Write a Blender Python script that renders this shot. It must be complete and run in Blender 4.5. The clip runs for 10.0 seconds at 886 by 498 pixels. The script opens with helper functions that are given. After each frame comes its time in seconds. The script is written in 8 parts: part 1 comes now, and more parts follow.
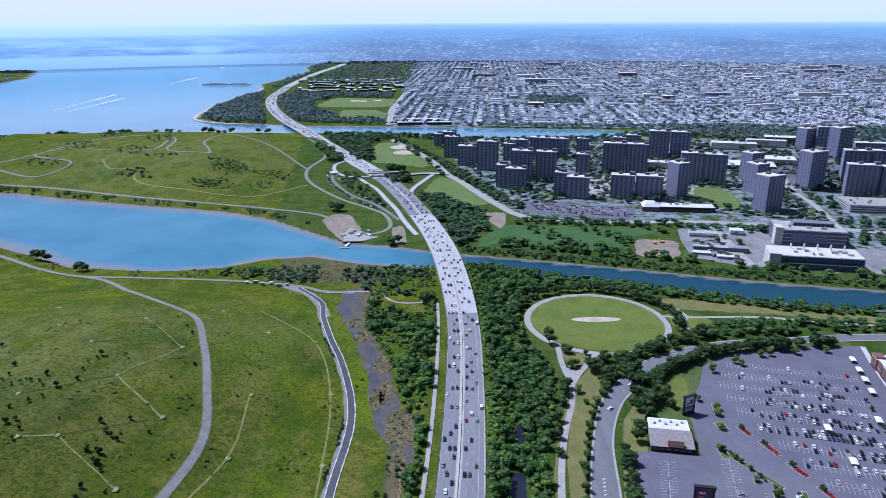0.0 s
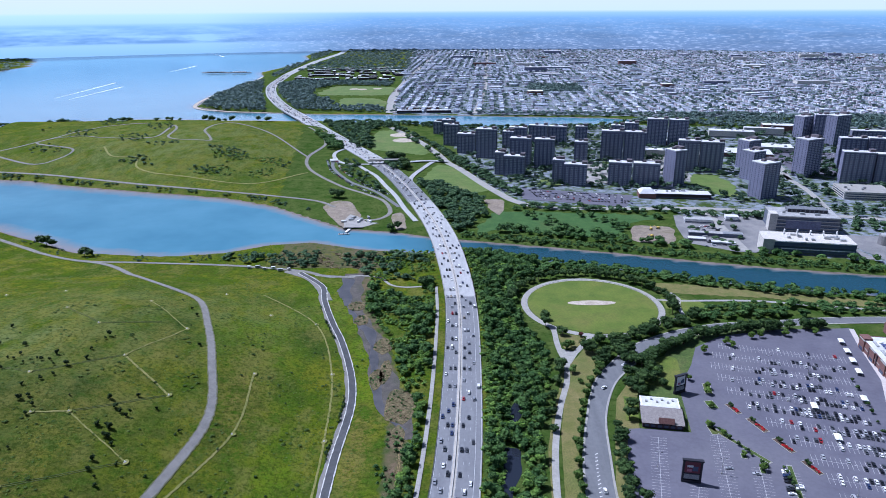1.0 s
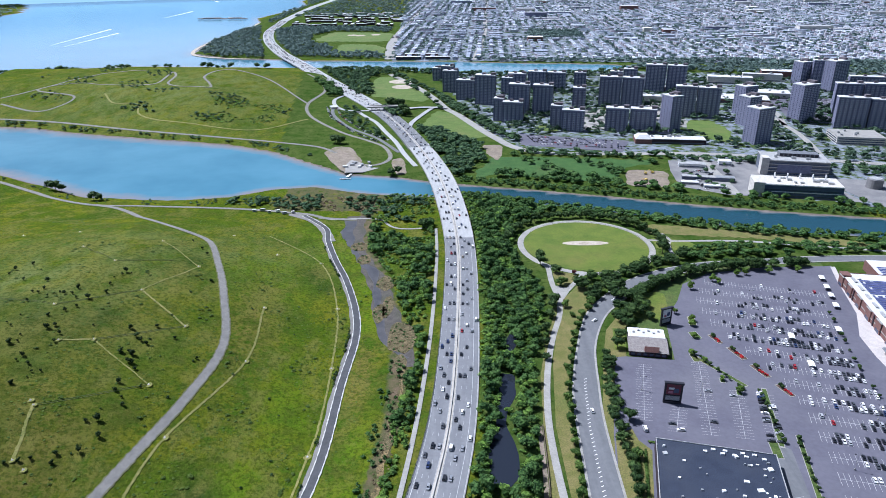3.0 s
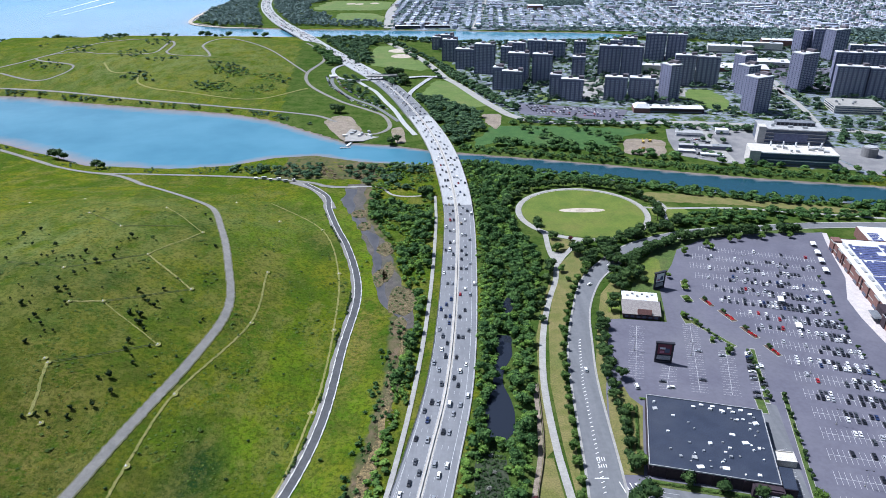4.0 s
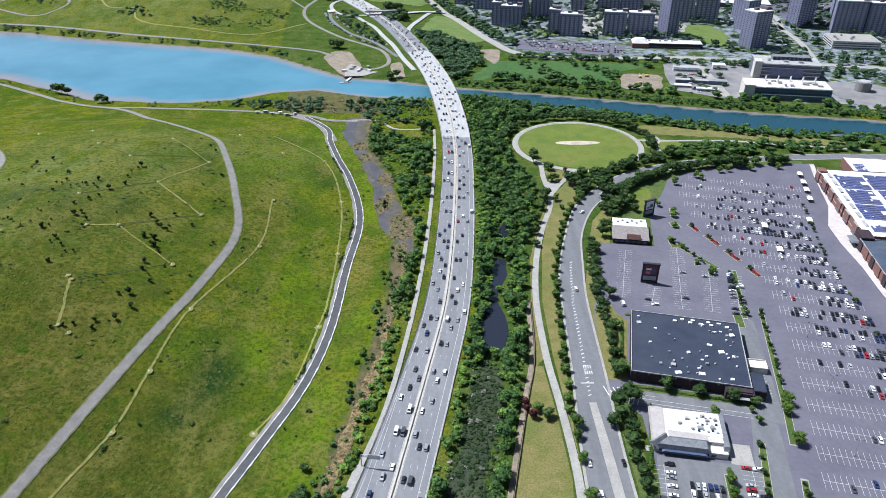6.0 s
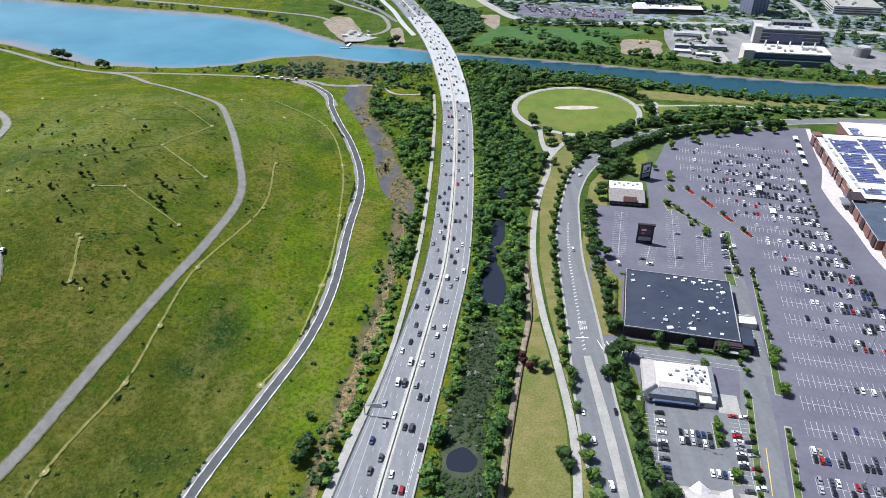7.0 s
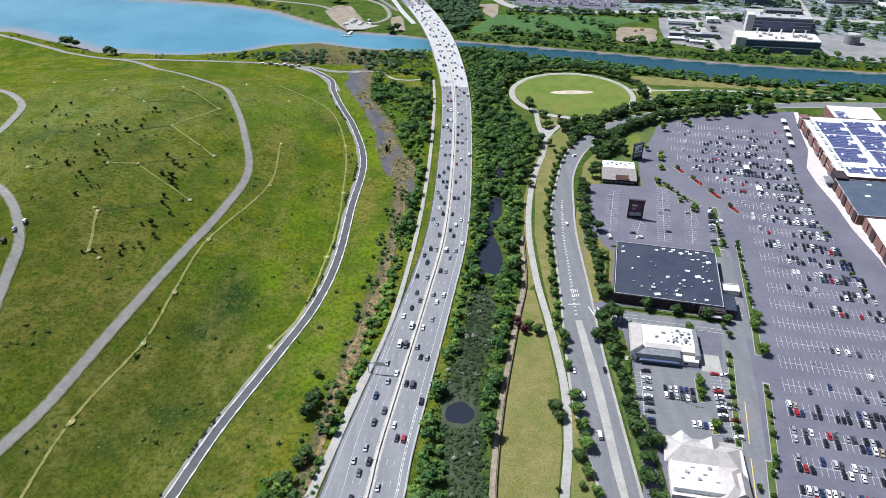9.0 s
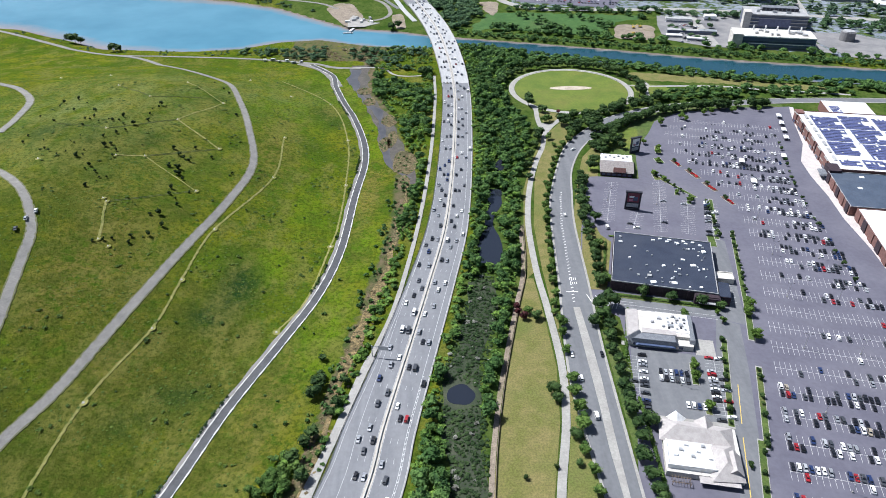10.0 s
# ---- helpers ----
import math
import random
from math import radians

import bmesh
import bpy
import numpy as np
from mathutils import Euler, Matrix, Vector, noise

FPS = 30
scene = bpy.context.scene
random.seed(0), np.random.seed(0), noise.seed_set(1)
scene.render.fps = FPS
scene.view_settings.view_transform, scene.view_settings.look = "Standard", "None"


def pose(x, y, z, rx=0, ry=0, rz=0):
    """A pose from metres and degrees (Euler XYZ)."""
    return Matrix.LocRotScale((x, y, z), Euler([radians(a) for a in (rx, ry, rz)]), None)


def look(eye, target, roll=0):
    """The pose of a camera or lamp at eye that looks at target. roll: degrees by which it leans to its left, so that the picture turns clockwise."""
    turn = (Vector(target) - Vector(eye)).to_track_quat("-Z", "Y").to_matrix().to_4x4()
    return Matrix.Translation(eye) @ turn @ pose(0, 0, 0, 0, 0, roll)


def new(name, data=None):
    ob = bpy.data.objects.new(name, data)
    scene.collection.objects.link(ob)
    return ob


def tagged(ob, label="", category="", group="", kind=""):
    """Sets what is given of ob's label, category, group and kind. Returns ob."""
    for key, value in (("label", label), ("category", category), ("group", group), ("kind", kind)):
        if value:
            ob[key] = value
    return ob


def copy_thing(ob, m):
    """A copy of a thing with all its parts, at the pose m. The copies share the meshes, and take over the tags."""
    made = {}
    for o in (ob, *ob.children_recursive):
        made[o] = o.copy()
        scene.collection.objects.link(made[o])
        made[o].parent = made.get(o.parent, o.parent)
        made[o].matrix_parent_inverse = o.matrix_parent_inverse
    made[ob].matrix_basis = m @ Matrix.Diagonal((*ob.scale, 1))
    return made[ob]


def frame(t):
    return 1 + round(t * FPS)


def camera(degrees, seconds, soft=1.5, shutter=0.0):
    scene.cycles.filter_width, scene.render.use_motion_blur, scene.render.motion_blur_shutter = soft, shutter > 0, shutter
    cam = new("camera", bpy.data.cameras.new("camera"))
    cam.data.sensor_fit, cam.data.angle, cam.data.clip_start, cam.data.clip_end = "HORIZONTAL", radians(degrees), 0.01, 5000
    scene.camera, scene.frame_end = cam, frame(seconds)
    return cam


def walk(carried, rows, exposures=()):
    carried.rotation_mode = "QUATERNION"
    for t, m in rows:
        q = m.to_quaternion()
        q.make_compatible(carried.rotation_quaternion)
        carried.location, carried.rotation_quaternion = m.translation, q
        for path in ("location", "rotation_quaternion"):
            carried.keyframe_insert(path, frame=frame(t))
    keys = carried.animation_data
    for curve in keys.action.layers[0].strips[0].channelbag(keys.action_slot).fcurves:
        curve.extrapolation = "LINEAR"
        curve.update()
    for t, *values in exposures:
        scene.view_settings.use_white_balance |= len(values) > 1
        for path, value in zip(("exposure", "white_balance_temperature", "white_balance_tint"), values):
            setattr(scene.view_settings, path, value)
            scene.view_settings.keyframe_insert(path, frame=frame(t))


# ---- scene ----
cam = camera(65.6, 10.0, soft=0.75)
PATH = [
    (0, (-1.728, 65.772, 266.794), (-1.724, 67.669, 266.162), -0.3),
    (0.5, (-0.948, 59.08, 266.963), (-0.944, 60.972, 266.316), -0.3),
    (1, (-0.56, 52.485, 266.991), (-0.556, 54.372, 266.329), -0.3),
    (1.5, (-0.346, 45.992, 266.986), (-0.343, 47.872, 266.303), -0.3),
    (2, (-0.377, 39.845, 267.66), (-0.373, 41.711, 266.942), -0.4),
    (2.5, (-0.65, 33.455, 267.872), (-0.645, 35.306, 267.115), -0.4),
    (3.8, (-0.113, 16.506, 268.253), (-0.109, 18.313, 267.396), -0.4),
    (4, (-0.007, 13.987, 268.205), (-0.002, 15.788, 267.334), -0.4),
    (4.5, (0.284, 7.294, 268.018), (0.288, 9.076, 267.111), -0.4),
    (5, (0.356, 0.718, 267.745), (0.361, 2.482, 266.802), -0.4),
    (6.5, (0.773, -18.845, 267.472), (0.778, -17.145, 266.419), -0.4),
    (7, (0.808, -25.439, 267.544), (0.812, -23.761, 266.456), -0.4),
    (7.5, (0.645, -31.826, 267.52), (0.65, -30.157, 266.419), -0.4),
    (8, (0.942, -38.451, 267.555), (0.947, -36.782, 266.454), -0.4),
    (8.5, (1.083, -45.128, 267.487), (1.088, -43.458, 266.385), -0.4),
    (9, (0.818, -51.719, 267.437), (0.823, -50.05, 266.335), -0.4),
    (9.5, (0.197, -57.881, 267.458), (0.204, -56.212, 266.356), -0.3),
    (10, (-0.354, -64.399, 267.371), (-0.348, -62.73, 266.269), -0.4),
]
EXPOSURES = [(0.0, 0.13, 5030, 20), (1.0, 0.20, 5100, 18), (2.5, 0.39, 5350, 14), (4.5, 0.51, 5560, 11), (6.5, 0.57, 5800, 10), (10.0, 0.59, 5880, 10)]
walk(cam, [(t, look(eye, aim, lean)) for t, eye, aim, lean in PATH], EXPOSURES)

# ---- light ----
SUN_AZ, SUN_EL = radians(-62), radians(57)      # azimuth from +y towards +x
sky_world = bpy.data.worlds.new("sky")
scene.world = sky_world
sky_world.use_nodes = True
wn = sky_world.node_tree.nodes
sky = wn.new("ShaderNodeTexSky")
sky.sky_type, sky.sun_disc = "NISHITA", False
sky.sun_elevation, sky.sun_rotation = SUN_EL, SUN_AZ
sky.altitude, sky.air_density, sky.dust_density, sky.ozone_density = 100, 1.1, 2.5, 2.0
wn["Background"].inputs["Strength"].default_value = 0.049
sky_world.node_tree.links.new(sky.outputs[0], wn["Background"].inputs["Color"])
sun_data = bpy.data.lights.new("sun", "SUN")
sun_data.energy, sun_data.angle, sun_data.color = 4.8, radians(0.6), (1.0, 0.96, 0.9)
sun = new("sun", sun_data)
to_sun = Vector((math.sin(SUN_AZ) * math.cos(SUN_EL), math.cos(SUN_AZ) * math.cos(SUN_EL), math.sin(SUN_EL)))
sun.rotation_euler = to_sun.to_track_quat("Z", "Y").to_euler()


# ---- materials ----
class Mat:
    """A small wrapper that builds node materials."""

    def __init__(self, name, rough=0.8, metal=0.0, spec=0.5):
        self.m = bpy.data.materials.new(name)
        self.m.use_nodes = True
        self.n, self.l = self.m.node_tree.nodes, self.m.node_tree.links
        self.p = self.n["Principled BSDF"]
        self.p.inputs["Roughness"].default_value = rough
        self.p.inputs["Metallic"].default_value = metal
        self.p.inputs["Specular IOR Level"].default_value = spec
        self.geo = None

    def pos(self):
        if not self.geo:
            self.geo = self.n.new("ShaderNodeNewGeometry")
        return self.geo.outputs["Position"]

    def link(self, a, b):
        self.l.new(a, b)

    def noise(self, size, detail=4.0, rough=0.6, lo=0.35, hi=0.65, stretch=None, vec=None):
        v = vec or self.pos()
        if stretch:
            mp = self.n.new("ShaderNodeMapping")
            mp.inputs["Scale"].default_value = stretch
            self.link(v, mp.inputs[0])
            v = mp.outputs[0]
        t = self.n.new("ShaderNodeTexNoise")
        t.inputs["Scale"].default_value = 1.0 / size
        t.inputs["Detail"].default_value = detail
        t.inputs["Roughness"].default_value = rough
        self.link(v, t.inputs["Vector"])
        return self.range(t.outputs["Fac"], lo, hi)

    def range(self, v, lo, hi, a=0.0, b=1.0):
        r = self.n.new("ShaderNodeMapRange")
        r.inputs["From Min"].default_value, r.inputs["From Max"].default_value = lo, hi
        r.inputs["To Min"].default_value, r.inputs["To Max"].default_value = a, b
        self.link(v, r.inputs["Value"])
        return r.outputs["Result"]

    def math(self, op, a, b=0.0):
        r = self.n.new("ShaderNodeMath")
        r.operation = op
        for k, v in ((0, a), (1, b)):
            if isinstance(v, (int, float)):
                r.inputs[k].default_value = v
            else:
                self.link(v, r.inputs[k])
        return r.outputs[0]

    def mix(self, fac, a, b):
        r = self.n.new("ShaderNodeMix")
        r.data_type = "RGBA"
        for k, v in ((0, fac), (6, a), (7, b)):
            if isinstance(v, (int, float)):
                r.inputs[k].default_value = v
            elif isinstance(v, tuple):
                r.inputs[k].default_value = (*v, 1) if len(v) == 3 else v
            else:
                self.link(v, r.inputs[k])
        return r.outputs[2]

    def attr(self, name):
        a = self.n.new("ShaderNodeAttribute")
        a.attribute_name = name
        return a.outputs["Fac"]

    def island(self):
        self.pos()
        return self.geo.outputs["Random Per Island"]

    def object_random(self):
        return self.n.new("ShaderNodeObjectInfo").outputs["Random"]

    def ramp(self, fac, stops, steps=False):
        r = self.n.new("ShaderNodeValToRGB")
        r.color_ramp.interpolation = "CONSTANT" if steps else "LINEAR"
        e = r.color_ramp.elements
        while len(e) < len(stops):
            e.new(0.5)
        for k, (p, c) in enumerate(stops):
            e[k].position, e[k].color = p, (*c, 1)
        self.link(fac, r.inputs[0])
        return r.outputs[0]

    def bump(self, v, height=0.3, dist=0.2):
        b = self.n.new("ShaderNodeBump")
        b.inputs["Strength"].default_value, b.inputs["Distance"].default_value = height, dist
        self.link(v, b.inputs["Height"])
        self.link(b.outputs[0], self.p.inputs["Normal"])
        return self

    def color(self, c):
        if isinstance(c, tuple):
            self.p.inputs["Base Color"].default_value = (*c, 1)
        else:
            self.link(c, self.p.inputs["Base Color"])
        return self


def speckled(name, a, b, size, rough=0.85, fine=None, c=None, spec=0.4, stretch=None, grit=0.24):
    """Two tones in patches of the given size, with finer grain over them."""
    m = Mat(name, rough, spec=spec)
    col = m.mix(m.noise(size, stretch=stretch), a, b)
    if c:
        col = m.mix(m.noise(size * 5, lo=0.52, hi=0.75), col, c)
    fine = fine or size / 8
    grain = m.noise(fine, 3)
    dark = m.mix(grain, (1 - grit,) * 3, (1 + grit * 0.8,) * 3)
    r = m.n.new("ShaderNodeMix")
    r.data_type, r.blend_type = "RGBA", "MULTIPLY"
    r.inputs[0].default_value = 1.0
    m.link(col, r.inputs[6]), m.link(dark, r.inputs[7])
    m.color(r.outputs[2])
    return m.bump(grain, 0.3, 0.05)


def plain(name, c, rough=0.6, metal=0.0, spread=0.15, size=3.0):
    m = Mat(name, rough, metal)
    lo = tuple(v * (1 - spread) for v in c)
    hi = tuple(min(1, v * (1 + spread)) for v in c)
    return m.color(m.mix(m.noise(size), lo, hi))


def leafy(name, dark, mid, light, dry=None):
    m = Mat(name, 0.75, spec=0.15)
    col = m.ramp(m.island(), [(0.0, dark), (0.45, mid), (1.0, light)])
    col = m.mix(m.math("MULTIPLY", m.noise(0.9, 3, 0.7, 0.45, 0.62), 0.75), col, dark)
    col = m.mix(m.noise(15.0, 3, 0.6, 0.44, 0.58), col, m.mix(0.65, col, dry or mid))
    bright = tuple(1.35 * v for v in light)
    col = m.mix(m.math("MULTIPLY", m.noise(11.0, 3, 0.65, 0.48, 0.62), 0.5), col, bright)
    m.color(col)
    thin = m.n.new("ShaderNodeBsdfTranslucent")
    m.link(col, thin.inputs["Color"])
    both = m.n.new("ShaderNodeMixShader")
    both.inputs[0].default_value = 0.22
    m.link(m.p.outputs[0], both.inputs[1]), m.link(thin.outputs[0], both.inputs[2])
    m.link(both.outputs[0], m.n["Material Output"].inputs["Surface"])
    return m


M_LEAF = [leafy("foliage_deep", (0.010, 0.026, 0.009), (0.028, 0.060, 0.017), (0.078, 0.128, 0.036)),
          leafy("foliage_mid", (0.020, 0.046, 0.010), (0.056, 0.110, 0.022), (0.135, 0.210, 0.046)),
          leafy("foliage_light", (0.030, 0.060, 0.010), (0.080, 0.142, 0.022), (0.150, 0.235, 0.046)),
          leafy("foliage_plum", (0.030, 0.012, 0.014), (0.070, 0.022, 0.026), (0.120, 0.040, 0.040))]
M_WOODS = leafy("woods_foliage", (0.026, 0.066, 0.012), (0.090, 0.182, 0.026), (0.205, 0.325, 0.058), (0.062, 0.122, 0.036))
# Distance haze painted into the leaf colours: paler and bluer than near woods.
M_HAZEWOODS = leafy("hazed_far_foliage", (0.078, 0.122, 0.114), (0.118, 0.174, 0.156), (0.165, 0.230, 0.202), (0.130, 0.180, 0.164))
M_REED = leafy("reed_foliage", (0.012, 0.027, 0.010), (0.028, 0.056, 0.018), (0.062, 0.096, 0.034))
M_MIDWOODS = leafy("park_foliage", (0.020, 0.050, 0.026), (0.056, 0.112, 0.048), (0.118, 0.190, 0.080), (0.050, 0.096, 0.050))
M_RED = leafy("red_flowers", (0.20, 0.010, 0.012), (0.42, 0.018, 0.025), (0.55, 0.05, 0.05))
M_BARK = speckled("bark", (0.09, 0.065, 0.045), (0.16, 0.12, 0.09), 0.3)
M_ASPHALT = speckled("asphalt", (0.128, 0.132, 0.142), (0.158, 0.162, 0.172), 14.0, 0.85, 2.5, stretch=(3, 0.3, 1), grit=0.07)
M_LOT = speckled("parking_asphalt", (0.100, 0.097, 0.128), (0.127, 0.123, 0.155), 26.0, 0.85, 3.0, c=(0.136, 0.132, 0.156), grit=0.07)
M_HWY = speckled("parkway_asphalt", (0.160, 0.164, 0.178), (0.198, 0.202, 0.214), 14.0, 0.85, 2.5, stretch=(3, 0.3, 1), grit=0.07)
M_NEWASPHALT = speckled("dark_asphalt", (0.055, 0.057, 0.062), (0.075, 0.077, 0.083), 8.0, 0.8, 2.0, grit=0.08)
M_CONCRETE = speckled("concrete_deck", (0.33, 0.335, 0.34), (0.41, 0.41, 0.41), 9.0, 0.8, 2.0, stretch=(3, 0.4, 1), grit=0.08)
M_WALK = speckled("pinkish_paving", (0.44, 0.40, 0.385), (0.52, 0.475, 0.455), 5.0, 0.85, 1.2, grit=0.1)
M_PALE = speckled("pale_concrete", (0.27, 0.26, 0.243), (0.335, 0.325, 0.302), 6.0, 0.85, 1.2, grit=0.1)
M_GRAVEL = speckled("gravel", (0.172, 0.166, 0.156), (0.230, 0.220, 0.204), 6.0, 0.95, 1.0, grit=0.12)
M_TRAIL = speckled("mown_trail", (0.150, 0.165, 0.034), (0.25, 0.228, 0.075), 4.0, 0.95, 0.8)
M_TRACK = speckled("wheel_track_grass", (0.050, 0.082, 0.014), (0.110, 0.118, 0.036), 3.0, 0.95, 0.6)
M_FLEECE = speckled("pale_silt_fence", (0.40, 0.39, 0.37), (0.62, 0.61, 0.59), 1.6, 0.9, 0.5)
M_DUST = speckled("dusty_verge", (0.105, 0.118, 0.040), (0.165, 0.158, 0.095), 1.6, 0.95, 0.6)
M_SAND = speckled("bare_sand", (0.37, 0.315, 0.25), (0.50, 0.435, 0.36), 9.0, 0.95, 1.0)
M_PAINT = plain("road_paint", (0.72, 0.72, 0.70), 0.7)
M_WORN = plain("worn_bay_paint", (0.46, 0.46, 0.46), 0.8)
M_YELLOW = plain("yellow_paint", (0.62, 0.45, 0.10), 0.7)
M_TAN = speckled("tan_shoulder", (0.36, 0.335, 0.295), (0.44, 0.41, 0.365), 5.0, 0.9, 1.5, grit=0.08)
M_GOLD = speckled("golden_litter", (0.070, 0.058, 0.026), (0.275, 0.200, 0.092), 1.8, 0.95, 0.5, c=(0.046, 0.058, 0.020), grit=0.5)
M_LAWN = speckled("lawn", (0.080, 0.124, 0.012), (0.122, 0.156, 0.019), 14.0, 0.9, 1.2, c=(0.156, 0.148, 0.034))
M_PARKLAWN = speckled("park_lawn_grass", (0.080, 0.132, 0.022), (0.115, 0.165, 0.034), 14.0, 0.9, 1.2, c=(0.140, 0.160, 0.045))
M_DRYLAWN = speckled("dry_lawn", (0.118, 0.124, 0.028), (0.178, 0.154, 0.056), 9.0, 0.95, 1.0, c=(0.088, 0.120, 0.022))
M_VERGE = speckled("verge_grass", (0.045, 0.080, 0.014), (0.080, 0.115, 0.024), 7.0, 0.95, 1.2, c=(0.120, 0.115, 0.040))
M_FIELD = speckled("rank_grass", (0.030, 0.085, 0.016), (0.052, 0.115, 0.024), 12.0, 0.95, 1.6, c=(0.070, 0.110, 0.026))
M_YARD = speckled("yard_paving", (0.17, 0.168, 0.175), (0.24, 0.232, 0.228), 14.0, 0.9, 1.6, c=(0.12, 0.122, 0.13), grit=0.1)
M_BRICK = speckled("red_brick", (0.145, 0.074, 0.064), (0.20, 0.104, 0.090), 1.2, 0.9)
M_DARKBRICK = speckled("dark_brick", (0.028, 0.018, 0.026), (0.046, 0.030, 0.038), 1.5, 0.9)
# Distance haze painted in: tower brick and its balcony fronts tinted blue.
M_HAZEBRICK = speckled("haze_blue_brick", (0.178, 0.184, 0.268), (0.238, 0.244, 0.342), 4.0, 0.9)
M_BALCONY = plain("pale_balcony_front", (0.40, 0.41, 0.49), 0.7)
M_TOWERCORE = speckled("tower_core_brick", (0.100, 0.086, 0.100), (0.135, 0.118, 0.130), 4.0, 0.9)
M_WINDOW = Mat("window_glass", 0.15, 0.0, 0.9).color((0.050, 0.064, 0.110))
M_WHITEROOF = speckled("white_roof", (0.56, 0.56, 0.565), (0.66, 0.66, 0.665), 6.0, 0.6, 0.8, c=(0.47, 0.465, 0.46), grit=0.1)
M_GREYROOF = speckled("grey_roof", (0.30, 0.30, 0.30), (0.40, 0.40, 0.40), 6.0, 0.7)
M_DARKROOF = speckled("dark_roof", (0.019, 0.027, 0.050), (0.029, 0.038, 0.064), 9.0, 0.75, 0.6, c=(0.042, 0.049, 0.070))
M_BLUEROOF = speckled("blue_grey_roof", (0.052, 0.070, 0.105), (0.075, 0.094, 0.132), 9.0, 0.6, 0.8, c=(0.10, 0.115, 0.145))
M_BEIGE = speckled("beige_shingle", (0.345, 0.320, 0.308), (0.425, 0.395, 0.382), 2.5, 0.9, grit=0.08)
M_BROWNSHINGLE = speckled("brown_grey_shingle", (0.20, 0.18, 0.17), (0.27, 0.245, 0.235), 2.0, 0.9)
M_SCUM = speckled("swamp_scum", (0.015, 0.025, 0.009), (0.028, 0.042, 0.014), 5.0, 0.7, 1.0, c=(0.07, 0.075, 0.045))
M_MUD = speckled("creek_mud", (0.062, 0.055, 0.050), (0.106, 0.092, 0.078), 5.0, 0.8, 0.8, c=(0.052, 0.056, 0.034))
M_ISLE = speckled("marsh_island_grass", (0.070, 0.066, 0.024), (0.190, 0.145, 0.078), 2.4, 0.95, 0.5, c=(0.036, 0.046, 0.016), grit=0.5)
M_WETMUD = speckled("wet_creek_mud", (0.062, 0.062, 0.066), (0.098, 0.094, 0.096), 7.0, 0.3, 1.0, grit=0.1)
M_WOODSDARK = leafy("deep_woods_foliage", (0.014, 0.042, 0.014), (0.050, 0.112, 0.030), (0.125, 0.215, 0.058))
M_ESTATE = leafy("estate_foliage", (0.018, 0.042, 0.028), (0.042, 0.082, 0.050), (0.090, 0.138, 0.078))
M_SLATE = speckled("slate_shingle", (0.13, 0.14, 0.16), (0.19, 0.20, 0.22), 2.0, 0.85)
M_WALLPALE = speckled("pale_stucco", (0.50, 0.47, 0.43), (0.60, 0.57, 0.52), 3.0, 0.9)
M_METAL = plain("galvanised_metal", (0.45, 0.46, 0.47), 0.45, 0.6)
M_DARKMETAL = plain("dark_metal", (0.035, 0.035, 0.045), 0.5, 0.3)
M_WHITEPAINT = plain("white_paint", (0.78, 0.78, 0.77), 0.5)
M_BLUEPANEL = plain("blue_cladding", (0.06, 0.085, 0.16), 0.5)
M_SIGNFACE = plain("maroon_sign", (0.16, 0.03, 0.05), 0.5)
M_PINK = plain("pink_sign", (0.42, 0.16, 0.22), 0.5)
M_SOLAR = Mat("solar_panel", 0.18, 0.0, 0.7)
M_SOLAR.color(M_SOLAR.mix(M_SOLAR.noise(6), (0.080, 0.090, 0.200), (0.120, 0.130, 0.265)))
M_RUBBER = plain("tyre_rubber", (0.02, 0.02, 0.02), 0.8)
M_CARGLASS = Mat("car_glass", 0.08, 0.0, 0.9).color((0.012, 0.014, 0.018))
M_MULCH = speckled("bark_mulch", (0.075, 0.050, 0.036), (0.120, 0.082, 0.060), 1.5, 0.95, 0.4)
M_SILT = speckled("silty_sand", (0.185, 0.152, 0.116), (0.275, 0.228, 0.178), 7.0, 0.95, 1.0, c=(0.15, 0.14, 0.06))
M_FENCE = plain("weathered_fence", (0.16, 0.12, 0.09), 0.9)


def car_paint(name, c, rough=0.3, metal=0.0):
    m = Mat(name, rough, metal, 0.6).color(c)
    m.p.inputs["Coat Weight"].default_value = 0.5
    return m


CAR_COLOURS = [("white", (0.75, 0.75, 0.75), 6), ("black", (0.012, 0.012, 0.015), 6), ("silver", (0.42, 0.43, 0.45), 4),
               ("grey", (0.10, 0.105, 0.115), 5), ("red", (0.30, 0.015, 0.02), 1), ("navy", (0.02, 0.035, 0.10), 2),
               ("teal", (0.03, 0.20, 0.22), 0), ("beige", (0.30, 0.26, 0.20), 1)]
M_CAR = {n: car_paint(n + "_car_paint", c, 0.3, 0.5 if n in ("silver", "grey") else 0.0) for n, c, _ in CAR_COLOURS}
M_MIXEDCARS = Mat("mixed_car_paint", 0.3, 0.0, 0.6)
M_MIXEDCARS.color(M_MIXEDCARS.ramp(M_MIXEDCARS.island(), [(0.0, (0.70, 0.70, 0.71)), (0.25, (0.012, 0.012, 0.015)), (0.57, (0.36, 0.37, 0.39)),
                                  (0.68, (0.05, 0.054, 0.062)), (0.90, (0.28, 0.015, 0.02)), (0.945, (0.02, 0.035, 0.10))], True))

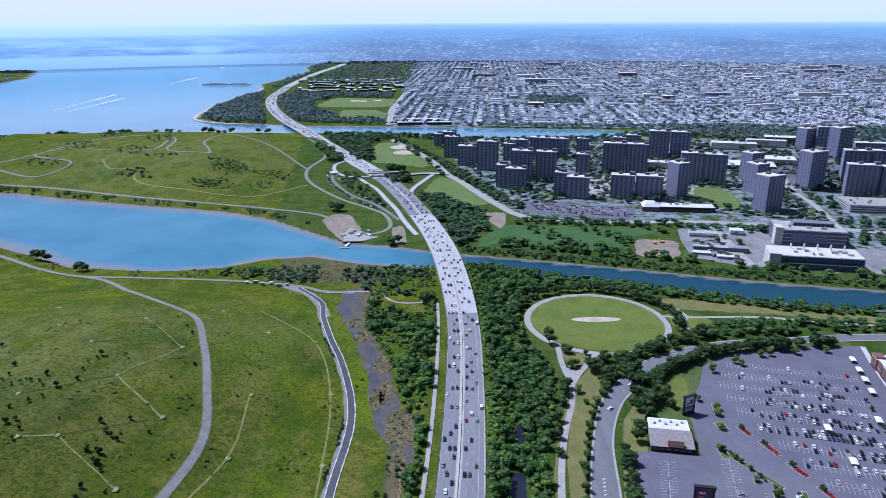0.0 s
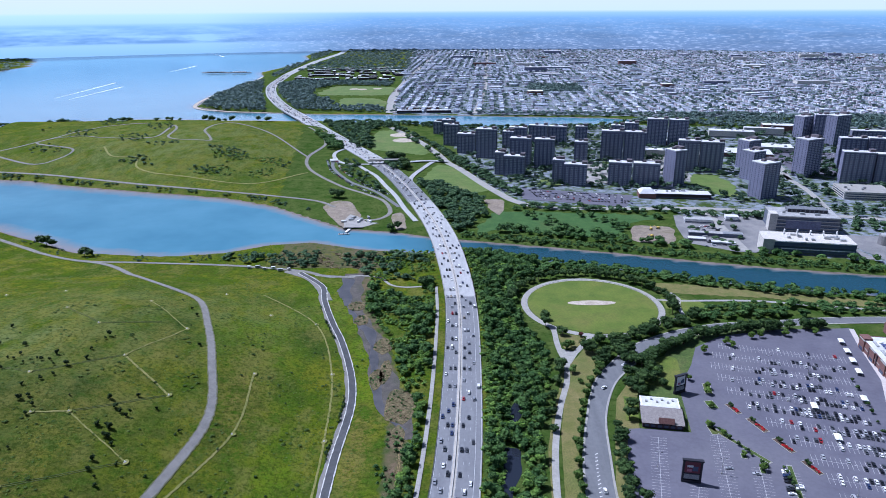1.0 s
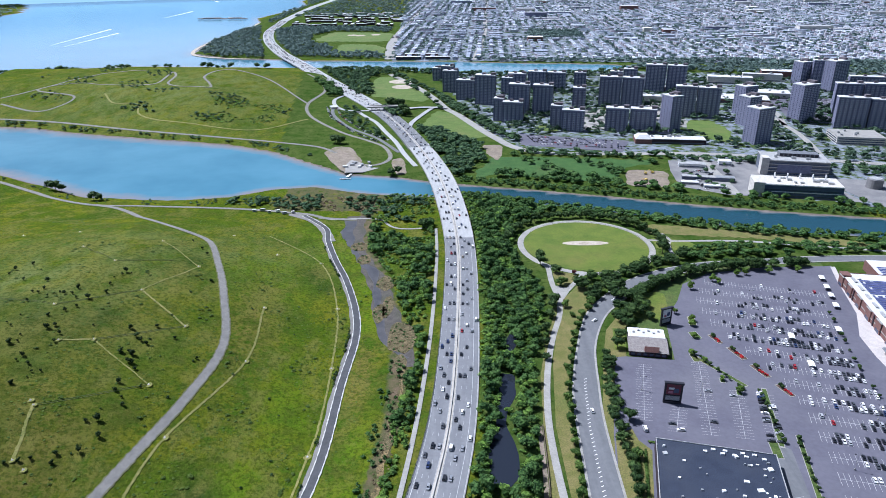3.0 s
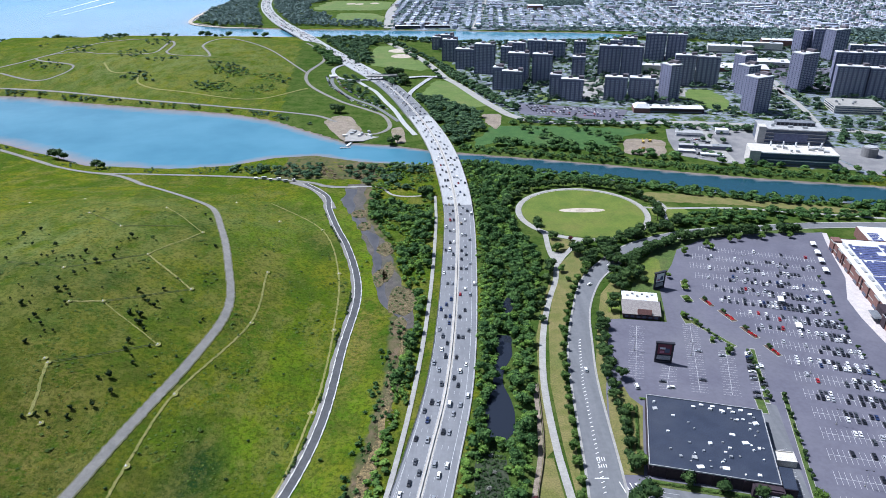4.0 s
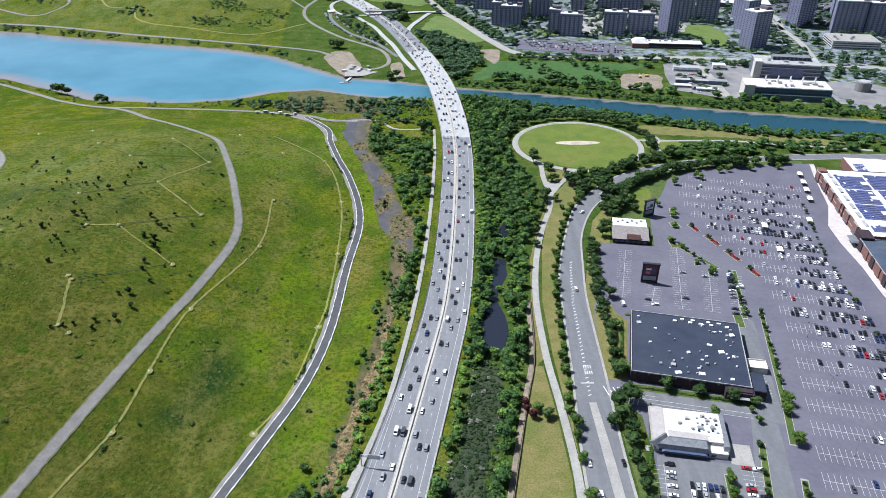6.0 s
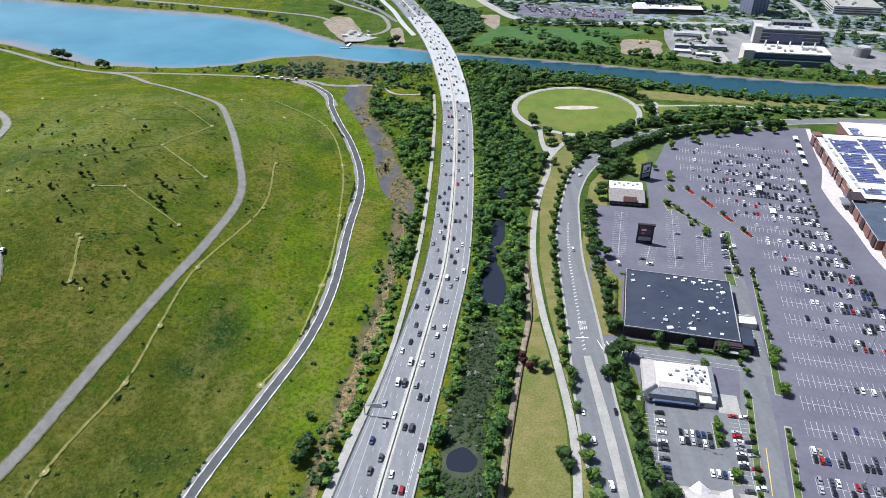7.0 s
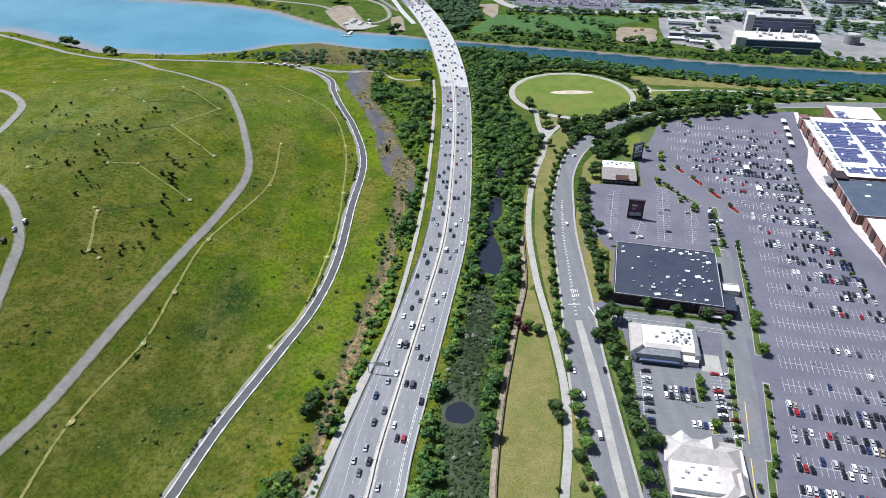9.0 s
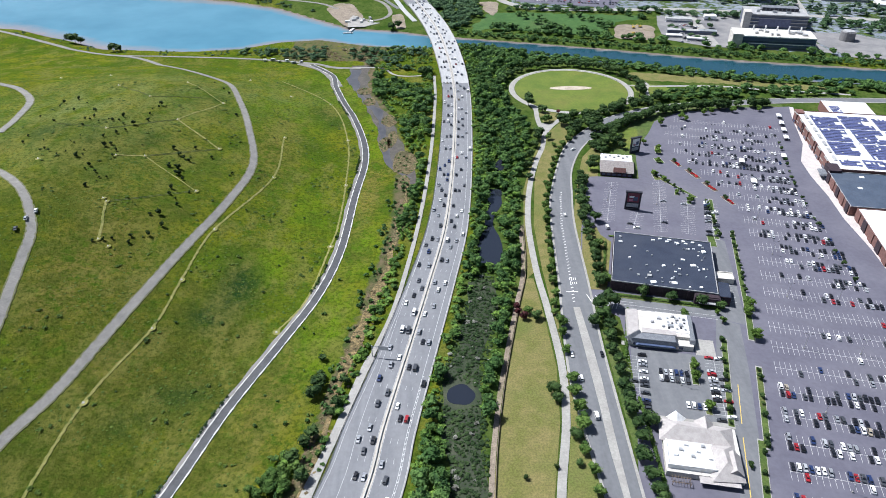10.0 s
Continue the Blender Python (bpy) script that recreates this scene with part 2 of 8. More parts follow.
# ground cover: meadow by default, with urban, sandy, lush and marshy zones given per vertex
M_GROUND = Mat("ground_cover", 1.0, spec=0.0)
gm = M_GROUND
meadow = gm.mix(gm.noise(52, 6, 0.6, 0.42, 0.58), (0.072, 0.112, 0.007), (0.142, 0.150, 0.012))
meadow = gm.mix(gm.noise(34, 6, 0.75, 0.55, 0.66), meadow, (0.150, 0.130, 0.026))
meadow = gm.mix(gm.noise(85, 5, 0.65, 0.54, 0.62), meadow, (0.054, 0.092, 0.010))
meadow = gm.mix(gm.math("MULTIPLY", gm.attr("dry"), gm.noise(2.4, 5, 0.75, 0.34, 0.58)), meadow, (0.190, 0.152, 0.044))
meadow = gm.mix(gm.math("MULTIPLY", gm.noise(17, 6, 0.72, 0.47, 0.58), 0.62), meadow, (0.046, 0.072, 0.012))
meadow = gm.mix(gm.noise(10, 6, 0.8, 0.50, 0.60), meadow, (0.052, 0.102, 0.009))
meadow = gm.mix(gm.math("MULTIPLY", gm.attr("lime"), gm.noise(14, 5, 0.7, 0.36, 0.60)), meadow, (0.110, 0.180, 0.009))
meadow = gm.mix(gm.math("MULTIPLY", gm.attr("pale"), gm.noise(18, 5, 0.7, 0.36, 0.60, stretch=(1, 0.5, 1))), meadow, (0.158, 0.180, 0.066))
meadow = gm.mix(gm.math("MULTIPLY", gm.attr("olive"), gm.noise(9, 5, 0.7, 0.30, 0.60)), meadow, (0.060, 0.072, 0.012))
meadow = gm.mix(gm.math("MULTIPLY", gm.attr("rank"), gm.noise(7, 5, 0.7, 0.22, 0.50)), meadow, (0.016, 0.044, 0.014))
meadow = gm.mix(gm.math("MULTIPLY", gm.noise(22, 5, 0.7, 0.50, 0.62, stretch=(1, 0.6, 1)), 0.6), meadow, (0.168, 0.160, 0.042))
clump = gm.noise(2.6, 4, 0.75, 0.47, 0.60)
meadow = gm.mix(clump, meadow, gm.mix(0.62, meadow, (0.024, 0.046, 0.006)))
meadow = gm.mix(gm.math("MULTIPLY", gm.noise(1.8, 4, 0.8, 0.50, 0.72), 0.5), meadow, (0.158, 0.166, 0.030))
lush = gm.mix(gm.noise(20, 4), (0.042, 0.080, 0.014), (0.088, 0.116, 0.030))
lush = gm.mix(gm.noise(4, 4, 0.7, 0.5, 0.7), lush, (0.024, 0.050, 0.008))
# City paving; its blue cast is distance haze put into the colour.
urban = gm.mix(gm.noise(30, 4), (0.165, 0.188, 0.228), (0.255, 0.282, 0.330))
urban = gm.mix(gm.noise(24, 5, 0.7, 0.5, 0.6), urban, (0.050, 0.080, 0.022))
mud = gm.mix(gm.noise(12, 5), (0.150, 0.128, 0.112), (0.235, 0.200, 0.176))
marsh = gm.mix(gm.noise(9, 5), (0.16, 0.12, 0.08), (0.060, 0.085, 0.025))
edge = gm.noise(9, 5, 0.6, 0.3, 0.7)
soft_edge = lambda v: gm.range(gm.math("ADD", v, gm.math("MULTIPLY", gm.math("SUBTRACT", edge, 0.5), 0.5)), 0.4, 0.6)
col = gm.mix(soft_edge(gm.attr("lush")), meadow, lush)
col = gm.mix(soft_edge(gm.attr("marsh")), col, marsh)
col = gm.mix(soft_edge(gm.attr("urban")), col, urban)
sep = gm.n.new("ShaderNodeSeparateXYZ")
gm.link(gm.pos(), sep.inputs[0])
low = gm.range(gm.math("ADD", sep.outputs["Z"], gm.math("MULTIPLY", edge, 0.5)), 1.35, 1.0)
col = gm.mix(low, col, mud)
gm.color(col)
gm.bump(gm.noise(2.2, 5, 0.75, 0.2, 0.8), 0.8, 0.9)

M_WATER = Mat("bay_water", 0.16, 0.0, 0.5)
wm = M_WATER
wcol = wm.mix(wm.noise(160, 4, 0.6, 0.35, 0.7), (0.062, 0.184, 0.262), (0.102, 0.248, 0.332))
shallow = wm.math("ADD", wm.attr("shallow"), wm.math("MULTIPLY", wm.noise(30, 4), 0.25))
# Creek colour darkened for the dark banks it mirrors and its murkier water.
wcol = wm.mix(wm.attr("creek"), wcol, (0.016, 0.058, 0.082))
wcol = wm.mix(wm.range(shallow, 0.45, 1.15), wcol, (0.235, 0.215, 0.215))
wm.color(wcol)
wm.p.inputs["IOR"].default_value = 1.33
wm.bump(wm.noise(4.0, 5, 0.65, 0.2, 0.8, stretch=(1, 0.6, 1)), 0.10, 0.4)
M_POND = Mat("pond_water", 0.06, 0.0, 0.5).color((0.018, 0.022, 0.032))
M_POND.bump(M_POND.noise(3.0, 4, 0.6, 0.2, 0.8), 0.05, 0.2)
M_WAKE = plain("wake_foam", (0.70, 0.74, 0.76), 0.7)


# ---- mesh helpers ----
class Build:
    """Collects vertices and faces of one mesh."""

    def __init__(self):
        self.v, self.f = [], []

    def add(self, verts, faces):
        k = len(self.v)
        self.v.extend(verts)
        self.f.extend([tuple(i + k for i in f) for f in faces])
        return self

    def prism(self, poly, z0, z1, inset=0.0):
        n = len(poly)
        cx, cy = sum(p[0] for p in poly) / n, sum(p[1] for p in poly) / n
        top = [(p[0] + (cx - p[0]) * inset, p[1] + (cy - p[1]) * inset, z1) for p in poly]
        return self.add([(p[0], p[1], z0) for p in poly] + top,
                        [tuple(range(n - 1, -1, -1)), tuple(range(n, 2 * n))] + [(i, (i + 1) % n, n + (i + 1) % n, n + i) for i in range(n)])

    def box(self, x, y, z0, sx, sy, sz, turn=0.0, inset=0.0):
        c, s = math.cos(turn), math.sin(turn)
        q = [(x + c * a * sx / 2 - s * b * sy / 2, y + s * a * sx / 2 + c * b * sy / 2) for a, b in ((-1, -1), (1, -1), (1, 1), (-1, 1))]
        return self.prism(q, z0, z0 + sz, inset)

    def gable(self, x, y, z0, sx, sy, sz, turn=0.0):
        """A ridge roof, the ridge along its own x."""
        c, s = math.cos(turn), math.sin(turn)
        at = lambda a, b, z: (x + c * a - s * b, y + s * a + c * b, z)
        hx, hy = sx / 2, sy / 2
        return self.add([at(-hx, -hy, z0), at(hx, -hy, z0), at(hx, hy, z0), at(-hx, hy, z0), at(-hx, 0, z0 + sz), at(hx, 0, z0 + sz)],
                        [(3, 2, 1, 0), (0, 1, 5, 4), (2, 3, 4, 5), (1, 2, 5), (3, 0, 4)])

    def hip(self, x, y, z0, sx, sy, sz, turn=0.0):
        """A hipped roof, the ridge along its longer side."""
        c, s = math.cos(turn), math.sin(turn)
        at = lambda a, b, z: (x + c * a - s * b, y + s * a + c * b, z)
        hx, hy, k = sx / 2, sy / 2, min(sx, sy) / 2
        rx, ry = (hx - k, 0) if sx > sy else (0, hy - k)
        v = [at(-hx, -hy, z0), at(hx, -hy, z0), at(hx, hy, z0), at(-hx, hy, z0), at(-rx, -ry, z0 + sz), at(rx, ry, z0 + sz)]
        return self.add(v, [(3, 2, 1, 0), (0, 1, 5, 4), (1, 2, 5), (2, 3, 4, 5), (3, 0, 4)] if sx > sy else [(3, 2, 1, 0), (0, 1, 4), (1, 2, 5, 4), (2, 3, 5), (3, 0, 4, 5)])

    def tube(self, a, b, r0, r1, n=6):
        a, b = Vector(a), Vector(b)
        q = (b - a).to_track_quat("Z", "Y").to_matrix()
        ring = [q @ Vector((math.cos(2 * math.pi * i / n), math.sin(2 * math.pi * i / n), 0)) for i in range(n)]
        return self.add([tuple(a + r0 * d) for d in ring] + [tuple(b + r1 * d) for d in ring],
                        [tuple(range(n - 1, -1, -1)), tuple(range(n, 2 * n))] + [(i, (i + 1) % n, n + (i + 1) % n, n + i) for i in range(n)])

    def disc(self, x, y, z0, z1, rx, ry=None, n=24, turn=0.0):
        ry = ry or rx
        c, s = math.cos(turn), math.sin(turn)
        pts = [(rx * math.cos(2 * math.pi * i / n), ry * math.sin(2 * math.pi * i / n)) for i in range(n)]
        return self.prism([(x + c * a - s * b, y + s * a + c * b) for a, b in pts], z0, z1)

    def mesh(self, name, mat, smooth=False):
        me = bpy.data.meshes.new(name)
        me.from_pydata([tuple(p) for p in self.v], [], self.f)
        mats = mat if isinstance(mat, (list, tuple)) else [mat]
        for m in mats:
            me.materials.append(m.m)
        if smooth:
            me.shade_smooth()
        me.update()
        return me


def part(name, build, mat, parent=None, label="", kind=""):
    """Links a build as one mesh object under a thing or a part."""
    ob = new(name, build if isinstance(build, bpy.types.Mesh) else build.mesh(name, mat))
    ob.parent = parent
    return tagged(ob, label, kind=kind)


def thing(name, x, y, z, label, category, group="", turn=0.0):
    """An Empty at the base of a thing."""
    ob = new(name)
    ob.empty_display_size = 0.5
    ob.matrix_basis = Matrix.Translation((x, y, z)) @ Matrix.Rotation(turn, 4, "Z")
    return tagged(ob, label, category, group)


def structure(name, build, mat, label, category="", kind="structure"):
    ob = new(name, build if isinstance(build, bpy.types.Mesh) else build.mesh(name, mat))
    return tagged(ob, label, category, kind=kind)


def spline(pts, step=6.0):
    """A smooth line through the points (Catmull-Rom), sampled about every step metres."""
    p = [Vector(q) for q in pts]
    p = [2 * p[0] - p[1], *p, 2 * p[-1] - p[-2]]
    out = []
    for i in range(1, len(p) - 2):
        n = max(1, int((p[i + 1] - p[i]).length / step))
        for k in range(n):
            t = k / n
            out.append(0.5 * (2 * p[i] + (p[i + 1] - p[i - 1]) * t + (2 * p[i - 1] - 5 * p[i] + 4 * p[i + 1] - p[i + 2]) * t * t
                              + (3 * p[i] - p[i - 1] - 3 * p[i + 1] + p[i + 2]) * t ** 3))
    return out + [p[-2]]


def normals(line):
    """The unit vectors to the right of a line."""
    out = []
    for i in range(len(line)):
        d = line[min(i + 1, len(line) - 1)] - line[max(i - 1, 0)]
        d = Vector((d.x, d.y))
        d.normalize()
        out.append(Vector((d.y, -d.x)))
    return out


def ribbon(build, line, left, right, z, thick=0.0, drape=False, zs=None):
    """A strip along a line, from left to right metres beside it (negative: to the left)."""
    nor = normals(line)
    f = lambda v, i: v(i) if callable(v) else v
    xy = [(p.x + n.x * o, p.y + n.y * o) for i, (p, n) in enumerate(zip(line, nor)) for o in (f(left, i), f(right, i))]
    if zs:
        hs = [zs[i // 2] for i in range(len(xy))]
    elif drape:
        hs = height(np.array([q[0] for q in xy]), np.array([q[1] for q in xy]))
    else:
        hs = [0.0] * len(xy)
    top = [(x, y, float(h) + z) for (x, y), h in zip(xy, hs)]
    k = len(line)
    faces = [(2 * i, 2 * i + 1, 2 * i + 3, 2 * i + 2) for i in range(k - 1)]
    build.add(top, faces)
    if thick:
        low = [(x, y, zz - thick) for x, y, zz in top]
        j = len(top)
        side = []
        for i in range(k - 1):
            side.append((2 * i, 2 * i + 2, j + 2 * i + 2, j + 2 * i))
            side.append((2 * i + 1, j + 2 * i + 1, j + 2 * i + 3, 2 * i + 3))
        side += [(0, j, j + 1, 1), (2 * k - 2, 2 * k - 1, j + 2 * k - 1, j + 2 * k - 2)]
        build.add(top + low, side)
    return build


def inside(poly, x, y):
    """Whether the points lie in the polygon (arrays)."""
    x, y = np.asarray(x, float), np.asarray(y, float)
    hit = np.zeros(x.shape, bool)
    for (ax, ay), (bx, by) in zip(poly, poly[1:] + poly[:1]):
        cross = (ay > y) != (by > y)
        with np.errstate(divide="ignore", invalid="ignore"):
            hit ^= cross & (x < (bx - ax) * (y - ay) / ((by - ay) or 1e-9) + ax)
    return hit


def far_from(poly, x, y):
    """Distance of the points to the polygon's outline."""
    best = np.full(np.shape(x), 1e9)
    for (ax, ay), (bx, by) in zip(poly, poly[1:] + poly[:1]):
        dx, dy = bx - ax, by - ay
        t = np.clip(((x - ax) * dx + (y - ay) * dy) / (dx * dx + dy * dy), 0, 1)
        best = np.minimum(best, np.hypot(x - ax - t * dx, y - ay - t * dy))
    return best


def uneven(poly, seed, wobble=3.0, step=4.0):
    """A polygon with rounded corners and a ragged edge."""
    r = random.Random(seed)
    f = [(r.uniform(0.06, 0.2), r.uniform(0.06, 0.2), r.uniform(0, 6)) for _ in range(3)]
    out = []
    n = len(poly)
    for i in range(n):
        a, b, c = Vector(poly[i - 1]), Vector(poly[i]), Vector(poly[(i + 1) % n])
        p, q, e = a.lerp(b, 0.74), b.lerp(c, 0.26), b.lerp(c, 0.74)
        m = max(3, int(((p - b).length + (q - b).length) / step))
        row = [p * (1 - t) ** 2 + b * 2 * t * (1 - t) + q * t * t for t in (k / m for k in range(m))]
        m = max(1, int((e - q).length / step))
        for s in row + [q.lerp(e, k / m) for k in range(m)]:
            d = sum(math.sin(s.x * u + s.y * v + w) for u, v, w in f) / 3
            g = sum(math.sin(s.x * v * 3.1 - s.y * u * 2.7 + w) for u, v, w in f) / 3
            out.append((s.x + wobble * (d + 0.5 * g), s.y + wobble * (g - 0.5 * d)))
    return out


# ---- the lie of the land ----
SOUTH = [(-2200, 1000), (-900, 985), (-582, 905), (-495, 854), (-424, 809), (-316, 789), (-254, 802), (-208, 832), (-154, 841), (-95, 814), (-14, 800),
         (26, 804), (103, 774), (175, 750), (253, 718), (330, 687), (443, 664), (900, 560), (2400, 250)]
NORTH = [(-2200, 1250), (-1000, 1215), (-736, 1168), (-672, 1154), (-611, 1126), (-466, 1082), (-323, 1041), (-245, 998), (-168, 926), (-125, 887), (-65, 874),
         (-22, 856), (20, 842), (108, 818), (197, 792), (269, 767), (354, 741), (473, 713), (900, 612), (2400, 310)]
BASIN = SOUTH + NORTH[::-1]
BAY = [(-4900, 900), (-2200, 1000), (-1700, 1150), (-1150, 1330), (-953, 1520), (-975, 1682), (-920, 1800), (-754, 1830), (-399, 1790), (-309, 1785), (-222, 1762),
       (-110, 1757), (28, 1685), (160, 1664), (363, 1688), (442, 1735), (520, 1765), (455, 1792), (405, 1814), (177, 1844), (31, 1870), (-132, 1888), (-360, 1908),
       (-456, 1934), (-586, 1961), (-711, 2057), (-744, 2323), (-729, 2761), (-740, 2986), (-800, 3180), (-754, 3495), (-715, 3937), (-809, 4298), (-764, 4880), (-900, 5200), (-5200, 5200)]
ISLAND = [(-2011, 3286), (-2067, 3612), (-2275, 4061), (-2560, 4418), (-2800, 4428), (-3500, 4200), (-3300, 3400), (-2600, 3150)]
FOOT = ([-400, 100, 190, 250, 330, 500, 600, 690, 730, 900], [-190, -160, -130, -105, -80, -62, -75, -105, -135, -150])


def smooth(t):
    t = np.clip(t, 0, 1)
    return t * t * (3 - 2 * t)


def rise(t):
    t = np.clip(t, 0, 1)
    return 0.5 * t + 0.5 * smooth(t)


def land(x, y):
    """Height of the land, water aside: two grassed hills on a plain 3 m up."""
    x, y = np.asarray(x, float), np.asarray(y, float)
    east = np.interp(y, *FOOT) - x
    fall = np.interp(y, [430, 560, 640, 700, 760, 800], [1, 0.8, 0.5, 0.22, 0.1, 0.0])
    near_hill = 52 * rise(east / 200) * fall
    far_hill = 30 * rise((y - (1015 - 0.30 * (x + 245))) / 220) * rise((1745 - y) / 160) * rise((-230 - x) / 220)
    ripple = np.sin(x / 31.0 + np.cos(y / 43.0) * 2) * np.cos(y / 37.0 + np.sin(x / 53.0) * 2)
    hills = near_hill + far_hill
    return 3 + hills + 0.9 * ripple * np.clip((hills - 3) / 20, 0, 1)


def shore(x, y):
    """Signed distance to the water's edge, positive on land."""
    x, y = np.asarray(x, float), np.asarray(y, float)
    out = np.full(x.shape, 1e9)
    for poly in (BASIN, BAY):
        d = far_from(poly, x, y)
        out = np.minimum(out, np.where(inside(poly, x, y), -d, d))
    d = far_from(ISLAND, x, y)
    return np.maximum(out, np.where(inside(ISLAND, x, y), d, -d))


def height(x, y):
    h, s = land(x, y), shore(x, y)
    mud = np.interp(np.asarray(x, float), [-700, -420, -300, -60, 30, 60], [10, 8, 6, 5, 3, 2.5]) * (1 + 0.35 * np.sin(np.asarray(x) / 23.0) * np.cos(np.asarray(y) / 17.0))
    return np.interp((s + 4) / (mud + 8), [0, 1], [0, 1]) * (h + 2.5) - 2.5


def axis(*spans):
    out = []
    for a, b, step in spans:
        out.extend(np.arange(a, b, step))
    return np.array(out + [spans[-1][1]], float)


gx = axis((-4900, -1300, 60), (-1300, -640, 15), (-640, 460, 6.6), (460, 1300, 20), (1300, 4900, 60))
gy = axis((-900, 60, 40), (60, 900, 6.6), (900, 2100, 13), (2100, 4860, 40))
GX, GY = np.meshgrid(gx, gy)
GZ = height(GX, GY)
nx, ny = len(gx), len(gy)
idx = np.arange(nx * ny).reshape(ny, nx)
quads = np.stack([idx[:-1, :-1], idx[:-1, 1:], idx[1:, 1:], idx[1:, :-1]], -1).reshape(-1, 4)
ground_mesh = bpy.data.meshes.new("ground")
ground_mesh.vertices.add(nx * ny)
ground_mesh.vertices.foreach_set("co", np.stack([GX, GY, GZ], -1).ravel())
ground_mesh.loops.add(quads.size)
ground_mesh.loops.foreach_set("vertex_index", quads.ravel())
ground_mesh.polygons.add(len(quads))
ground_mesh.polygons.foreach_set("loop_start", np.arange(0, quads.size, 4))
ground_mesh.update(calc_edges=True)
ground_mesh.materials.append(M_GROUND.m)
ground_mesh.shade_smooth()

CITY = [(-130, 1895), (700, 1800), (4900, 1500), (4900, 4900), (-180, 4900), (-150, 2700)]
ESTATE = [(-10, 1660), (60, 1130), (110, 1000), (320, 960), (300, 820), (480, 745), (2400, 340), (4900, 800), (4900, 1600), (700, 1650), (440, 1690)]
GREENS = [[(30, 850), (72, 873), (223, 828), (243, 893), (316, 939), (71, 965)], [(-600, 1960), (-130, 1900), (-150, 3000), (-740, 4800), (-760, 2000)]]
zones = {"urban": inside(CITY, GX, GY) * 1.0 + inside(ESTATE, GX, GY) * 0.56,
         "lush": sum(inside(p, GX, GY) * 1.0 for p in [*GREENS, ESTATE]) + ((GX > -225 - (GY - 900) * 0.12) & (GY > 850) & (GY < 1900)) * 1.0 + ((GX > 20) & (GY > 760) & (GY < 1000)) * 1.0 + ((GX > np.interp(GY, [130, 217, 365, 580, 744], [-14, 0, 22, 34, 30])) & (GX < 480) & (GY < 780)) * 0.75,
         "marsh": np.exp(-((GX - np.interp(GY, [130, 161, 207, 271, 371, 463, 546, 636, 707, 800], [-69, -64, -57, -47, -31, -31, -49, -70, -80, -90])) / np.interp(GY, [300, 460], [4.5, 8.5])) ** 2)
         * (GY < 830) + ((GX > -190) & (GX < -60) & (GY > 745) & (GY < 840)) * 0.6}
zones["dry"] = sum(k * np.exp(-((GX - a) / sx) ** 2 - ((GY - b) / sy) ** 2) for a, b, sx, sy, k in
                   ((-205, 285, 26, 60, 1.0), (-225, 420, 40, 30, 0.7), (-175, 190, 16, 60, 0.9), (-120, 160, 14, 40, 0.8), (-56, 425, 9, 46, 1.4), (-64, 350, 6, 60, 0.6), (-300, 560, 60, 40, 0.5), (-140, 230, 18, 30, 0.6)))
bumps = lambda rows: sum(k * np.exp(-((GX - a) / sx) ** 2 - ((GY - b) / sy) ** 2) for a, b, sx, sy, k in rows)
# Paler grass on the near hilltop; on the far hill it paints in haze.
zones["pale"] = bumps(((-290, 470, 80, 110, 0.8), (-500, 1350, 330, 260, 0.9), (-190, 600, 90, 60, 0.5)))
zones["dry"] = zones["dry"] + bumps(((-143, 490, 14, 70, 0.9), (-128, 440, 12, 40, 0.6), (-92, 180, 11, 34, 1.2), (-107, 144, 9, 16, 0.9), (-86, 221, 6, 16, 0.8), (-222, 250, 11, 60, 1.1), (-240, 345, 30, 18, 0.7), (-215, 500, 26, 22, 0.7), (-170, 210, 18, 16, 0.8), (-130, 205, 14, 14, 0.6), (-250, 470, 24, 20, 0.5)))
zones["lime"] = bumps(((-58, 500, 10, 30, 0.9), (-66, 560, 14, 50, 1.0), (-90, 640, 20, 50, 1.0), (-50, 340, 9, 36, 1.0), (-64, 260, 9, 50, 1.0), (-76, 232, 8, 22, 0.7), (-112, 306, 14, 20, 0.9),
                        (-140, 560, 40, 60, 0.8), (-100, 380, 25, 70, 0.6), (-226, 196, 26, 18, 1.0), (-120, 660, 40, 40, 0.7), (-150, 300, 16, 20, 0.6)))
zones["rank"] = bumps(((-126, 294, 11, 14, 1.2), (-131, 274, 10, 14, 1.0), (-138, 254, 10, 11, 1.2), (-110, 570, 16, 18, 0.8), (-98, 545, 10, 12, 0.6), (-150, 640, 22, 12, 0.6), (-200, 520, 14, 12, 0.4), (-280, 440, 14, 10, 0.5), (-138, 196, 16, 10, 0.7), (-158, 176, 10, 12, 0.6), (-225, 430, 10, 12, 0.6), (-300, 420, 22, 22, 0.7), (-205, 545, 9, 12, 0.8), (-262, 400, 12, 16, 0.6)))
zones["olive"] = bumps(((-190, 150, 75, 75, 1.0), (-125, 175, 34, 50, 1.0), (-135, 235, 26, 26, 0.7), (-255, 400, 50, 60, 0.5), (-250, 330, 50, 40, 0.6), (-150, 250, 45, 60, 0.5), (-260, 250, 60, 60, 0.5)))
for name, values in zones.items():
    at = ground_mesh.attributes.new(name, "FLOAT", "POINT")
    at.data.foreach_set("value", np.clip(values, 0, 1).astype(np.float32).ravel())
tagged(new("ground", ground_mesh), "rolling green meadow, shore mud and city ground", "ground", kind="structure")

